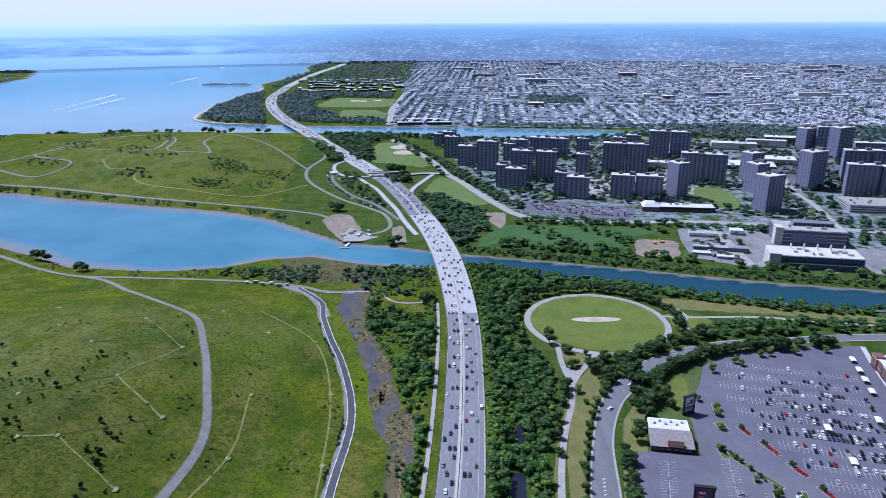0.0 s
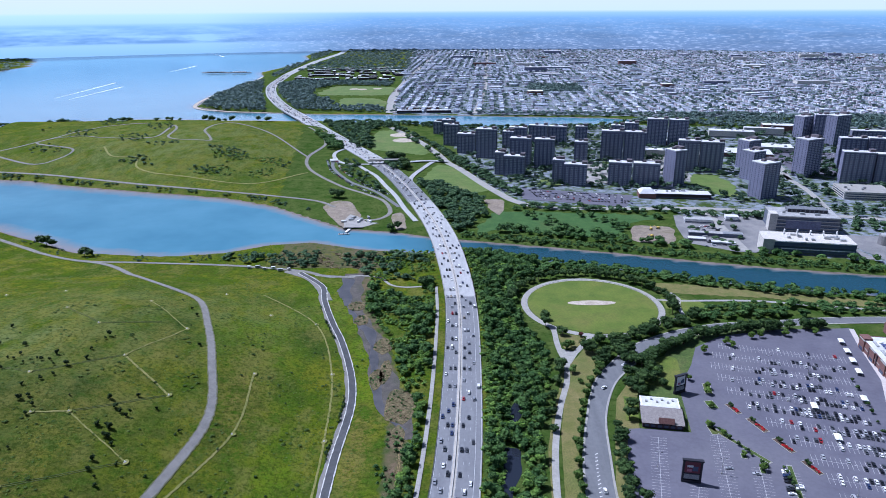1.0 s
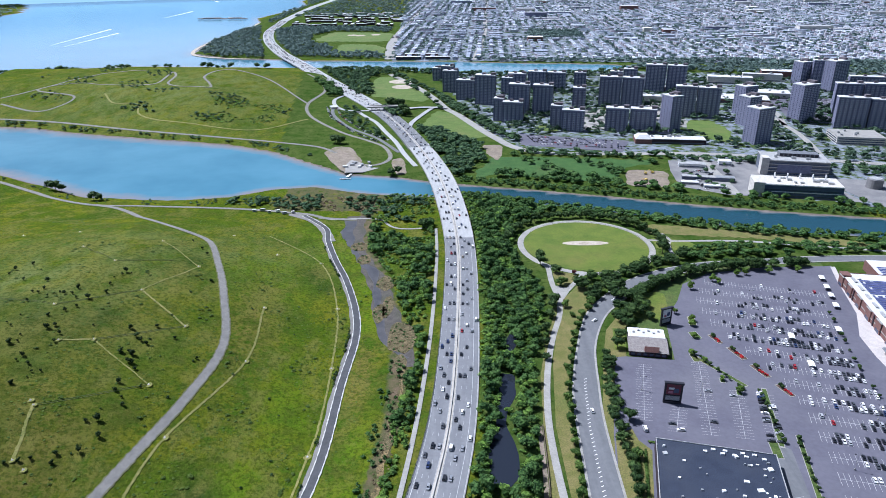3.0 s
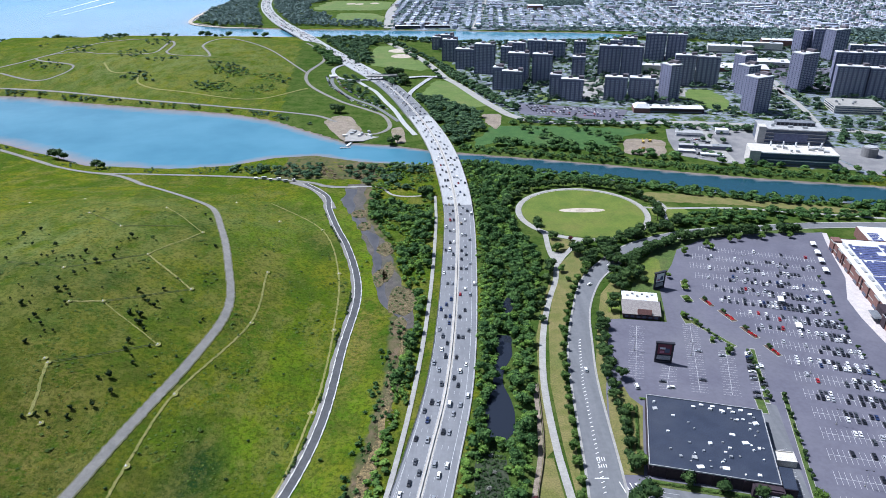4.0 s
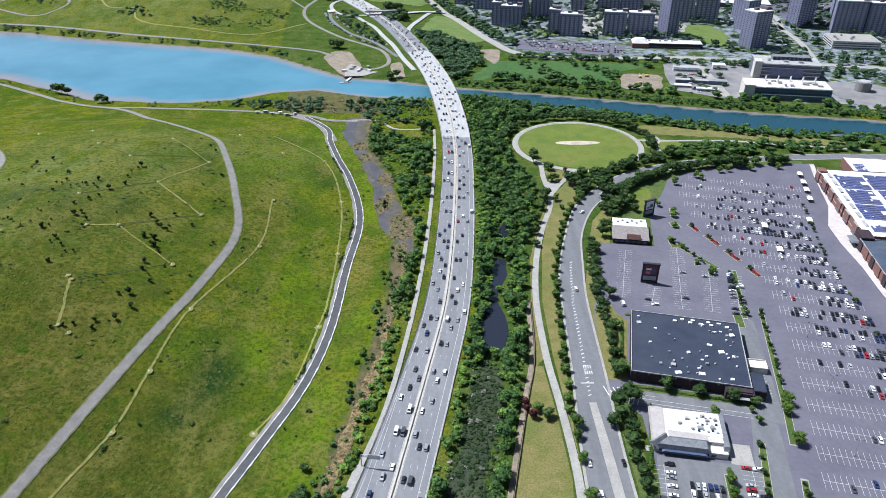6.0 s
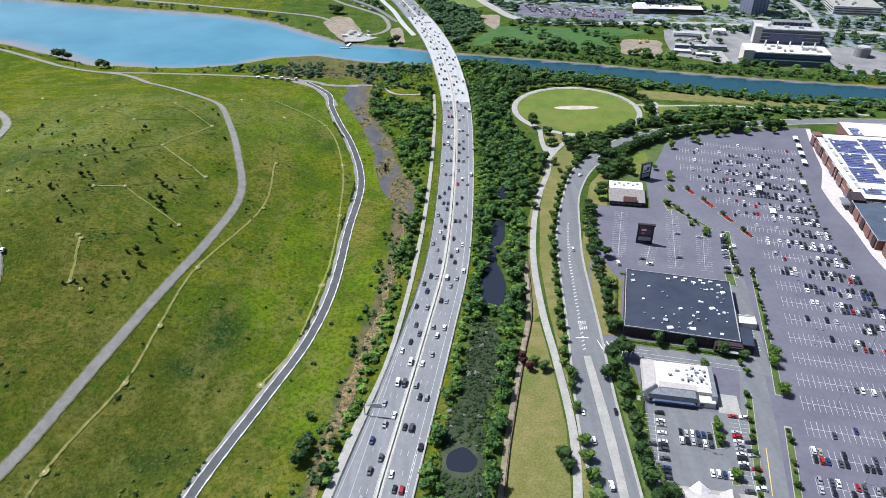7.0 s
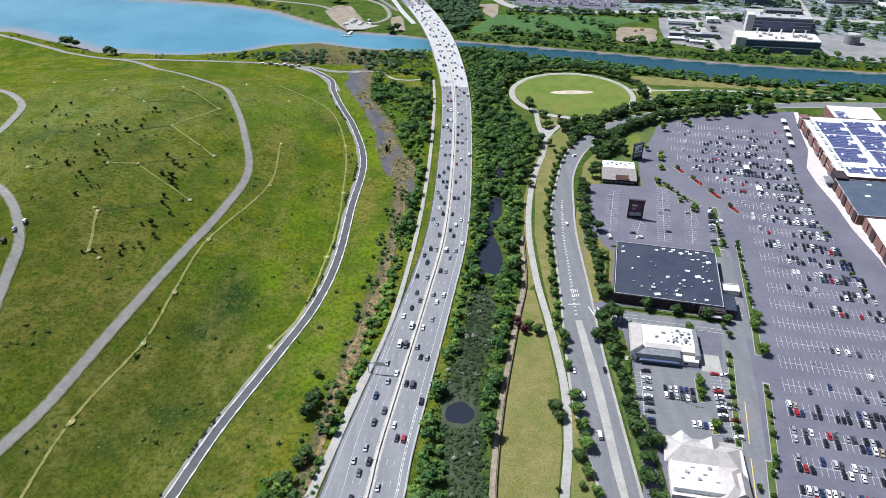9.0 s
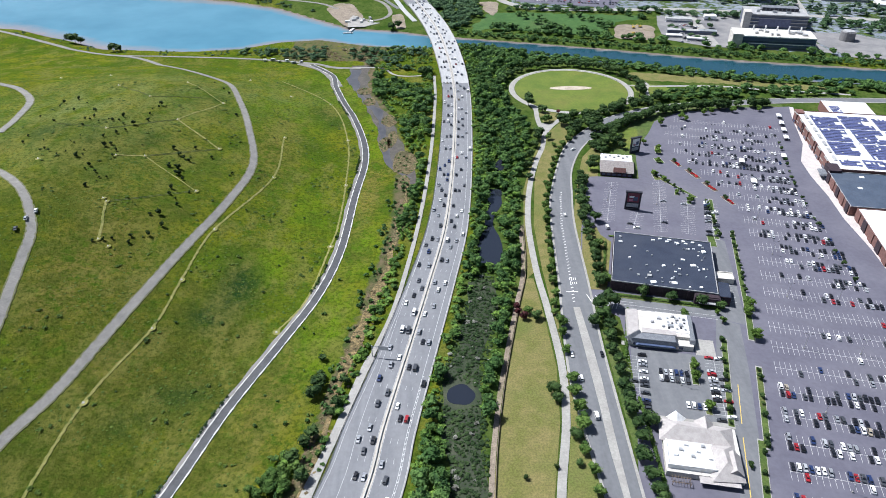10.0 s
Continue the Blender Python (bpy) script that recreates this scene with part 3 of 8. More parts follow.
wx_ = axis((-4900, -900, 100), (-900, 500, 12), (500, 4900, 100))
wy_ = axis((300, 660, 60), (660, 1260, 10), (1260, 2100, 20), (2100, 4860, 60))
WX, WY = np.meshgrid(wx_, wy_)
idx = np.arange(WX.size).reshape(WX.shape)
wq = np.stack([idx[:-1, :-1], idx[:-1, 1:], idx[1:, 1:], idx[1:, :-1]], -1).reshape(-1, 4)
water_mesh = bpy.data.meshes.new("water")
water_mesh.from_pydata(np.stack([WX, WY, 0 * WX], -1).reshape(-1, 3).tolist(), [], wq.tolist())
water_mesh.materials.append(M_WATER.m)
at = water_mesh.attributes.new("shallow", "FLOAT", "POINT")
reach = np.interp(WX, [-900, -400, -150, 0, 60], [45, 34, 16, 6, 4])
at.data.foreach_set("value", np.clip(1 + shore(WX, WY) / reach, 0, 1).astype(np.float32).ravel())
at = water_mesh.attributes.new("creek", "FLOAT", "POINT")
at.data.foreach_set("value", (np.clip((WX + 60) / 120, 0, 1) * (WY < 1000)).astype(np.float32).ravel())
tagged(new("water", water_mesh), "calm blue bay and tidal creek water", "water", kind="structure")

# ---- far distance: a glowing ring with hazy land and sky painted on ----
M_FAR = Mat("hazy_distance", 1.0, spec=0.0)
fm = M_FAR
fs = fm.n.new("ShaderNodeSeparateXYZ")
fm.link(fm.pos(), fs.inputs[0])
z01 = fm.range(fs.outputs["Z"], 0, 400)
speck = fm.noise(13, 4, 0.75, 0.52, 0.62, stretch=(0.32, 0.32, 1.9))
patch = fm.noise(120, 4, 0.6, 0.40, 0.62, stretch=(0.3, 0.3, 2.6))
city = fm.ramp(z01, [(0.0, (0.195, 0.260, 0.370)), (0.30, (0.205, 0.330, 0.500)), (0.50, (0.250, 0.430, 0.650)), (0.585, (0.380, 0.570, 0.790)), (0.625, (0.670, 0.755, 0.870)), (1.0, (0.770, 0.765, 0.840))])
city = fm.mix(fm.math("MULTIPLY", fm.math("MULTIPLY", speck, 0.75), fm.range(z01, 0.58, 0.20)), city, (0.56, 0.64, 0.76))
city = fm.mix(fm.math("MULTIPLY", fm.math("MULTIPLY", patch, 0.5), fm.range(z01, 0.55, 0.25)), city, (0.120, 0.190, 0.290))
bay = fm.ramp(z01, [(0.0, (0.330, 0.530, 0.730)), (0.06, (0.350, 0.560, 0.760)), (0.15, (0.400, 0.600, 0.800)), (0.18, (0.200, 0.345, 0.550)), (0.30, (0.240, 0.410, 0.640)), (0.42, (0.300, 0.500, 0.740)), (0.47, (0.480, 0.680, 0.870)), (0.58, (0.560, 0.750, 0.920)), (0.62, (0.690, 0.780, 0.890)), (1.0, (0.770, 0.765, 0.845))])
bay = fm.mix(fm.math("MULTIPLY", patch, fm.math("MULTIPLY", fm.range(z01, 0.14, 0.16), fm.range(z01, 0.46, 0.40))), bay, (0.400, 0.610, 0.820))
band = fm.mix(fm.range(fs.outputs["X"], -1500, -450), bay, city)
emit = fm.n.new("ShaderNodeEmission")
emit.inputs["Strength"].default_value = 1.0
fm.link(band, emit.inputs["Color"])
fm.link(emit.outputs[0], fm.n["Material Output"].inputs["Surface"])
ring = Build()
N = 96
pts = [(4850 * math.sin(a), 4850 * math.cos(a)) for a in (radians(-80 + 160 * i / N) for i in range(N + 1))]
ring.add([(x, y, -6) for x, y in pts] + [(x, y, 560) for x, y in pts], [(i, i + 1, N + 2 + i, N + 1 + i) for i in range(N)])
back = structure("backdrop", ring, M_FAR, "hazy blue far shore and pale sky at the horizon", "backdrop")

# ---- highway ----
HWY = [(-84, -60), (-58, 50), (-36, 132), (-30, 172), (-22, 217), (-8, 296), (3, 365), (10, 456), (15, 580), (15, 660), (10, 744), (-1, 845), (-25, 975), (-68, 1147),
       (-115, 1281), (-163, 1388), (-220, 1514), (-327, 1750), (-416, 1950), (-485, 2130), (-554, 2345), (-611, 2605), (-638, 2925), (-649, 3113), (-653, 3776), (-618, 4489), (-640, 4850)]
hline = spline(HWY, 8.0)
hnor = normals(hline)
hz = [float(np.interp(p.y, [600, 740, 780, 870, 960, 1150, 1600, 1760, 1880, 2050, 2300], [3.7, 7.5, 8.2, 8.2, 6.5, 4.2, 5.0, 8.0, 8.0, 5.5, 4.0])) for p in hline]
hl = [-float(np.interp(p.y, [60, 132, 220, 300, 400, 660, 760, 1100], [24, 22.5, 17, 14.2, 13, 12.8, 14.6, 16.6])) for p in hline]
HR = 16.6


def span(a, b):
    ks = [i for i, p in enumerate(hline) if a <= p.y <= b]
    return ks[0], ks[-1] + 1


def along(build, a, b, left, right, z, thick=0.0):
    i, j = span(a, b)
    L = (lambda k: left(i + k)) if callable(left) else left
    R = (lambda k: right(i + k)) if callable(right) else right
    return ribbon(build, hline[i:j], L, R, z, thick, zs=hz[i:j])


structure("road_asphalt", along(Build(), -70, 668, lambda k: hl[k], HR, 0, 2.5), M_HWY, "worn grey asphalt of the six-lane parkway", "road")
structure("road_bridge_deck", along(Build(), 660, 1010, lambda k: hl[k], HR, 0, 1.2), M_CONCRETE, "pale concrete deck of the parkway bridge", "bridge")
structure("road_mid", along(Build(), 1002, 1260, lambda k: hl[k], HR, 0, 3), M_HWY, "grey asphalt of the parkway", "road")
structure("road_far", along(Build(), 1250, 4850, lambda k: hl[k] - 1, HR + 1, 0, 3), M_CONCRETE, "pale worn parkway pavement along the bay", "road")
structure("median", along(Build(), -70, 4850, -1.45, 1.45, 0.06), M_TAN, "tan concrete median strip", "median")
structure("median_barrier", along(Build(), -70, 4850, -0.14, 0.14, 0.8, 0.8), M_GREYROOF, "low grey steel barrier along the median", "barrier")
structure("shoulder_right", along(Build(), -70, 660, HR - 0.9, HR - 0.1, 0.05), M_PALE, "pale concrete shoulder", "shoulder")
for name, lo, hi in (("parapet_left", lambda k: hl[k] - 0.1, lambda k: hl[k] + 0.35), ("parapet_right", HR - 0.35, HR + 0.1)):
    structure(name, along(Build(), 655, 1020, lo, hi, 0.8, 1.6), M_PALE, "concrete bridge parapet", "parapet")
rail = Build()
along(rail, -70, 655, lambda k: hl[k] - 0.15, lambda k: hl[k] - 0.02, 0.85, 0.35)
for k in range(*span(-70, 655)):
    p, n = hline[k], hnor[k]
    rail.box(p.x + n.x * (hl[k] - 0.1), p.y + n.y * (hl[k] - 0.1), hz[k] - 1, 0.15, 0.15, 1.8)
structure("guard_rail", rail, M_DARKMETAL, "dark steel guard rail on posts", "rail")

marks = Build()
for off in (-12.2, -1.7, 1.7, 15.8):
    along(marks, -70, 1400, off - 0.09, off + 0.09, 0.08)
along(marks, 60, 640, 12.1, 12.35, 0.08)
along(marks, 60, 215, 13.0, 13.2, 0.08)
for k in range(*span(60, 215)):
    for s in (0.0, 0.5):
        p, nn = hline[k].lerp(hline[k + 1], s), hnor[k]
        marks.box(p.x + nn.x * 12.65, p.y + nn.y * 12.65, hz[k] + 0.07, 0.9, 0.7, 0.02, 0.25)
along(marks, 60, 330, lambda k: hl[k] + 2.0, lambda k: hl[k] + 2.2, 0.08)
acc, last = 0.0, hline[0]
for k in range(1, len(hline)):
    p = hline[k]
    if p.y > 1500:
        break
    d = p - last
    run = d.length
    nrm = Vector((d.y, -d.x)).normalized()
    s = (12.2 - acc) % 12.2
    while s < run:
        c = last + d * (s / run)
        for off in (-8.7, -5.2, 5.2, 8.7):
            q = c + nrm * off
            z = hz[k] + 0.09
            a, b = q + d.normalized() * 1.6, q - d.normalized() * 1.6
            w2 = nrm * 0.09
            marks.add([(a.x - w2.x, a.y - w2.y, z), (b.x - w2.x, b.y - w2.y, z), (b.x + w2.x, b.y + w2.y, z), (a.x + w2.x, a.y + w2.y, z)], [(0, 1, 2, 3)])
        s += 12.2
    acc = (acc + run) % 12.2
    last = p
structure("lane_marking", marks, M_WORN, "white lane lines and dashes", "marking", "stuff")

for k, y in enumerate((770, 800, 830, 858)):
    x = float(np.interp(y, [744, 845, 975], [10, -1, -25]))
    pier = Build()
    for off in (-12, -4, 4, 12):
        pier.disc(x + off, y - off * 0.15, -3, 6.2, 0.8, n=10)
    pier.box(x, y, 5.9, 31, 1.6, 1.2, -0.13)
    structure("bridge_pier_%d" % (k + 1), pier, M_PALE, "concrete pier of the parkway bridge", "pier")


def way(name, pts, width, mat, label, z=0.12, category="path", step=5.0, edge=None):
    if mat in (M_GRAVEL, M_TRAIL):
        step = min(step, 2.5)
    line = spline(pts, step)
    fray = 0.0 if mat not in (M_GRAVEL, M_TRAIL) else 0.28 if mat is M_GRAVEL else 0.22
    ragged = lambda side: lambda i: side * (width / 2 + fray * (math.sin(i * 1.9 + side) * math.cos(i * 0.83) + 0.6 * math.sin(i * 3.7 + 2 * side)))
    if mat is M_GRAVEL and width < 5.5:
        soft = ribbon(Build(), line, lambda i: ragged(-1)(i + 7) - 0.75, lambda i: ragged(1)(i + 7) + 0.75, z - 0.06, 0.4, drape=True)
        structure(name + "_verge", soft, M_DUST, "dusty trodden verge of the gravel road", "verge")
    ob = structure(name, ribbon(Build(), line, ragged(-1), ragged(1), z, 0.4, drape=True), mat, label, category)
    if edge:
        kerbs = Build()
        for s in (-1, 1):
            rag = lambda i, s=s: 0.22 * math.sin(i * 1.7 + s) * math.cos(i * 0.6) if edge is M_FLEECE else 0.0
            ribbon(kerbs, line, lambda i: s * width / 2 - 0.22 - rag(i), lambda i: s * width / 2 + 0.34 + rag(i + 5) + (0.12 if s > 0 else 0), z + 0.08, 0.4, drape=True)
        structure(name + "_kerb", kerbs, edge, "pale edging of the " + name.split("_")[0] + " way", "kerb")
    return line


PAVED = way("service_road", [(-150, 60), (-126, 134), (-112, 186), (-93, 240), (-78, 286), (-70, 338), (-68, 411), (-65, 470), (-70, 514), (-84, 567), (-97, 603), (-112, 653), (-119, 688), (-134, 711), (-150, 730)],
            5.2, M_NEWASPHALT, "dark asphalt service road with pale edging", 0.35, "road", 2.5, M_FLEECE)
structure("service_road_shoulder", ribbon(Build(), PAVED, lambda i: -5.0 - 0.5 * math.sin(i * 0.5) * math.cos(i * 0.21), -2.5, 0.2, 0.3, drape=True), M_GRAVEL, "grey gravel shoulder of the service road", "shoulder")
GRAVEL = way("gravel_road", [(-216, 110), (-206, 154), (-195, 188), (-184, 233), (-171, 294), (-155, 369), (-149.5, 430), (-165, 489), (-187, 550), (-217, 612), (-270, 653), (-349, 733), (-403, 760)],
    4.8, M_GRAVEL, "grey gravel road over the grassy hill", 0.35, "road", 4)
way("hill_road_north", [(-440, 575), (-409, 556), (-380, 537), (-352, 501), (-339, 455), (-335, 423)], 5.2, M_GRAVEL, "grey gravel road on the hilltop", 0.4, "road", 4)
way("hill_road_south", [(-330, 372), (-300, 357), (-272, 331), (-252, 298), (-245, 268), (-237, 225), (-232, 190)], 4.8, M_GRAVEL, "grey gravel road on the hilltop", 0.4, "road", 4)
way("shore_road", [(-700, 930), (-597, 883), (-490, 817), (-400, 759), (-322, 748), (-221, 746), (-150, 735), (-124, 722), (-91, 717)], 4.6, M_GRAVEL, "grey shore road beside the basin", 0.35, "road")
way("shore_path", [(-133, 724), (-114, 718), (-89, 721), (-66, 717), (-52, 696), (-36, 689.5), (-12, 693)], 2.8, M_PALE, "pale footpath through the reeds", 0.3)
way("mown_trail_one", [(-136, 490), (-132, 419), (-155, 336), (-161, 281), (-165, 238), (-181, 183), (-186, 125)], 1.3, M_TRAIL, "narrow mown trail through the meadow", 0.25)
way("mown_trail_two", [(-169, 653), (-110, 595), (-84, 511), (-77, 429), (-76, 368), (-78, 340), (-85, 280), (-98, 248)], 1.3, M_TRAIL, "narrow mown trail beside the service road", 0.25)
straight = lambda a, b: [a, ((2 * a[0] + b[0]) / 3, (2 * a[1] + b[1]) / 3), ((a[0] + 2 * b[0]) / 3 + 0.6, (a[1] + 2 * b[1]) / 3), b]
for k, (a, b, wide) in enumerate((((-219, 475), (-178, 442), 1.5), ((-223, 337), (-215, 300), 1.5), ((-221, 404), (-177, 374), 0.9), ((-219, 475), (-199, 537), 0.9), ((-199, 537), (-244, 582), 0.9), ((-221, 404), (-238, 396), 1.2))):
    way("hill_trail_%d" % (k + 1), straight(a, b), wide, M_TRAIL, "narrow mown trail on the hillside", 0.22)
for k, (a, b) in enumerate((((-178, 442), (-221, 404)), ((-177, 374), (-223, 337)), ((-219, 475), (-259, 434)), ((-259, 434), (-300, 440)), ((-295, 548), (-256, 518)), ((-256, 518), (-219, 540)))):
    for off in (-0.8, 0.8):
        way("wheel_track_%d_%s" % (k + 1, "a" if off < 0 else "b"), [(x, y + off) for x, y in straight(a, b)], 0.34, M_TRACK, "dark wheel track in the grass", 0.18, "track")
# far hill
way("far_shore_road", [(-1000, 1260), (-761, 1205), (-637, 1172), (-481, 1116), (-333, 1072), (-258, 1050), (-184, 1020), (-150, 985)], 5, M_GRAVEL, "pale road along the far shore", 0.4, "road", 8)
way("far_ring_path", [(-800, 1283), (-713, 1235), (-681, 1252), (-674, 1301), (-767, 1353), (-710, 1401), (-659, 1387), (-598, 1372), (-559, 1383)], 3.5, M_GRAVEL, "pale path winding over the far hill", 0.4, step=8)
way("far_ridge_path", [(-817, 1314), (-774, 1354), (-749, 1390), (-736, 1454), (-701, 1531), (-640, 1560)], 4, M_GRAVEL, "pale path on the far hill ridge", 0.4, step=8)
way("far_low_path", [(-620, 1310), (-582, 1255), (-536, 1243), (-514, 1195), (-479, 1166), (-415, 1143), (-298, 1115), (-228, 1202)], 3.2, M_TRAIL, "pale path at the foot of the far hill", 0.4, step=8)
way("far_top_path", [(-600, 1370), (-559, 1383), (-560, 1450), (-572, 1530), (-548, 1480), (-526, 1381), (-443, 1350), (-454, 1397), (-484, 1464), (-485, 1535), (-443, 1550), (-353, 1487), (-249, 1323)], 4, M_GRAVEL, "pale path zigzagging on the far hill", 0.45, step=8)
way("far_east_path", [(-304, 1638), (-266, 1563), (-238, 1458), (-249, 1323), (-227, 1224), (-162, 1112), (-112, 1054), (-83, 1014), (-71, 955), (-90, 922), (-125, 935)], 5, M_GRAVEL, "pale road between the hill and parking", 0.35, "road", 6)
way("lot_drive", [(-200, 1330), (-190, 1240), (-150, 1140), (-100, 1070), (-60, 985)], 6, M_ASPHALT, "asphalt drive of the waterside car park", 0.3, "road")
# ramps and overpass
way("west_ramp", [(-185, 1420), (-204, 1370), (-196, 1310), (-170, 1268), (-128, 1262)], 7, M_CONCRETE, "pale curving highway ramp", 1.2, "road")
way("west_slip", [(-150, 1262), (-128, 1213), (-108, 1171), (-87, 1102), (-69, 1046), (-52, 976), (-34, 915)], 7, M_CONCRETE, "pale slip road beside the parkway", 0.6, "road")
way("east_ramp", [(8, 1288), (-13, 1284), (-35, 1218), (-49, 1163), (-50, 1119), (-42, 1090)], 8, M_CONCRETE, "pale curving highway ramp", 1.2, "road")
way("park_avenue", [(-118, 1669), (-46, 1486), (-10, 1365), (11, 1277), (30, 1229), (64, 1120), (86, 1058), (107, 1009), (144, 977), (214, 970), (295, 968), (366, 966), (480, 940), (620, 900)], 13, M_PALE, "pale grey avenue beside the housing towers", 0.3, "road", 8, M_PALE)
over = Build().box(-100, 1268, 9.4, 64, 12, 1.3, 0.12).box(-98, 1274, 10.7, 64, 0.4, 1.0, 0.12).box(-101, 1262, 10.7, 64, 0.4, 1.0, 0.12)
for dx in (-24, 0, 24):
    over.box(-100 + dx, 1268 + dx * 0.12, 2.5, 1.5, 10, 7.2, 0.12)
structure("overpass", over, M_PALE, "concrete overpass across the parkway", "overpass")
way("avenue_link", [(-68, 1272), (-30, 1283), (11, 1277)], 10, M_CONCRETE, "pale approach to the overpass", 2.5, "road")

way("path_apron", [(-76, 80), (-64, 130), (-54, 168), (-44, 212), (-40, 226)], 4.6, M_PALE, "pale concrete apron beside the parkway", 0.45)
# paths beside the highway, greenway and the curved street
hp = [(-70, 90), (-59, 143), (-41, 222), (-29, 273), (-17, 367), (-9, 480), (-5, 613), (-6, 690)]
way("highway_path", hp, 2.9, M_PALE, "pale footpath beside the parkway", 0.5)
way("greenway", [(48, 90), (53, 132), (62, 176), (66, 217), (65, 267), (63, 309), (64, 366), (70.5, 419), (81, 466), (92, 502), (96, 524), (99.5, 538)], 4.3, M_PALE, "pale concrete greenway path", 0.2)
ST_L = [(77, 90), (73, 131), (69, 195), (71, 240), (76, 296), (81, 366), (86, 408), (98, 457), (112, 501), (132, 532), (156, 560), (180, 577), (206, 590), (242, 601), (292, 606), (345, 612), (420, 612), (520, 606)]
ST_R = [(90, 90), (90, 131), (91, 195), (92, 240), (95, 295), (98, 365), (103, 408), (111, 457), (127, 499), (146, 525), (167, 548), (189, 565), (212, 578), (246, 590), (294, 595), (347, 600), (420, 600), (520, 594)]
a, b = spline(ST_L, 6), spline(ST_R, 6)
n = 140
pick = lambda line, i: line[min(len(line) - 1, int(i / n * len(line)))]
st = Build()
q = [(pick(a, i).x, pick(a, i).y, 3.22) for i in range(n)] + [(pick(b, i).x, pick(b, i).y, 3.22) for i in range(n)]
st.add(q, [(i, n + i, n + i + 1, i + 1) for i in range(n - 1)])
structure("street", st, M_ASPHALT, "grey asphalt street curving round the car park", "road")
kerb = Build()
for line in (a, b):
    ribbon(kerb, line, -0.7, 0.7, 3.4, 0.5)
structure("street_kerb", kerb, M_PALE, "pale concrete kerb and sidewalk", "kerb")
isl = Build().prism([(81, 269), (85, 269), (86, 230), (86, 207), (85, 179), (84.5, 161), (84, 131), (84, 90), (81, 90), (81, 131), (80.3, 161), (81, 187), (81, 230)], 3.2, 3.45)
structure("street_median", isl, M_PALE, "long pale concrete traffic island", "median")
stripes = Build()
for i in range(40):
    y = 275 + i * 3.6
    x = float(np.interp(y, [240, 296, 366, 408, 457], [80, 84, 88.5, 94, 104]))
    stripes.box(x, y, 3.24, 2.0, 0.45, 0.02, 0.5)
stripes.box(83, 285, 3.24, 7.5, 0.6, 0.02)
for y in (294, 299):
    for i in range(4):
        stripes.box(83.4 + 1.3 * i, y, 3.24, 0.45, 2.6, 0.02)
for i in range(5):
    stripes.box(92.5 + 2.6 * i, 278 - 0.4 * i, 3.24, 0.45, 9.0, 0.02, 0.22)
structure("street_marking", stripes, M_PAINT, "white hatched street markings", "marking", "stuff")

# oval cricket ground
ring = Build()
NO = 64
oc, orad, irad = (140, 643), 66, 60
for i in range(NO):
    t0, t1 = 2 * math.pi * i / NO, 2 * math.pi * (i + 1) / NO
    at = lambda r, t: (oc[0] + r * math.cos(t), oc[1] + r * 1.02 * math.sin(t), 3.2)
    ring.add([at(irad - 1, t0), at(orad, t0), at(orad, t1), at(irad - 1, t1)], [(0, 1, 2, 3)])
structure("oval_path", ring, M_PALE, "pale concrete path round the oval field", "path")
structure("oval_field", Build().disc(*oc, 3.0, 3.3, irad, irad * 1.02, 64), M_LAWN, "oval green cricket field", "field")
structure("pitch", Build().disc(141, 648, 3.3, 3.36, 23, 5.5, 20), M_SAND, "worn sandy cricket pitch", "pitch")
fence = Build()
for i in range(NO):
    t0, t1 = 2 * math.pi * i / NO, 2 * math.pi * (i + 1) / NO
    at = lambda t, z: (oc[0] + irad * math.cos(t), oc[1] + irad * 1.02 * math.sin(t), z)
    fence.add([at(t0, 4.0), at(t1, 4.0), at(t1, 4.2), at(t0, 4.2)], [(0, 1, 2, 3)])
    fence.tube(at(t0, 3.1), at(t0, 4.2), 0.08, 0.08, 4)
structure("oval_fence", fence, M_DARKMETAL, "low dark fence round the oval field", "fence")
way("oval_link", [(205, 655), (226, 652), (262, 652), (300, 650), (345, 640), (430, 622)], 4, M_PALE, "pale park path by the creek", 0.15)
way("oval_spur", [(98.5, 532), (106, 547), (115, 561), (124, 576), (128, 586)], 4.6, M_PALE, "pale path to the oval field", 0.18)
way("oval_spur_west", [(97.5, 532), (95.5, 548), (95, 566), (96, 592), (92, 604)], 4.6, M_PALE, "pale path to the oval field", 0.19)
structure("park_plaza", Build().prism(uneven([(94, 536), (104, 540), (108, 550), (98, 556), (93, 550)], 21, 0.6), 2.9, 3.21), M_PALE, "pale concrete where the park paths meet", "plaza")
structure("park_lawn_south", Build().prism(uneven([(99, 530), (104, 520), (100, 500), (96, 488), (108, 490), (122, 510), (128, 538), (118, 548), (108, 542)], 22, 1.2), 2.9, 3.12), M_DRYLAWN, "sun-dried park lawn beside the street", "lawn")
structure("park_lawn_triangle", Build().prism(uneven([(99, 584), (122, 578), (108, 552), (98, 558)], 23, 1.0), 2.9, 3.13), M_DRYLAWN, "sun-dried lawn between the park paths", "lawn")
way("oval_cross_path", [(196, 606), (208, 612), (217, 612), (219, 630), (222, 645), (226, 655), (223, 672)], 3.4, M_PALE, "pale park path beside the oval", 0.17)
structure("park_lawn_east", Build().prism(uneven([(208, 632), (240, 626), (250, 645), (222, 662), (206, 660)], 11, 2.0), 2.9, 3.14), M_LAWN, "green park lawn", "lawn")
structure("park_lawn_creek", Build().prism(uneven([(205, 672), (300, 660), (420, 628), (420, 645), (310, 676), (215, 700)], 12, 2.0), 2.9, 3.12), M_DRYLAWN, "dry park lawn by the creek", "lawn")
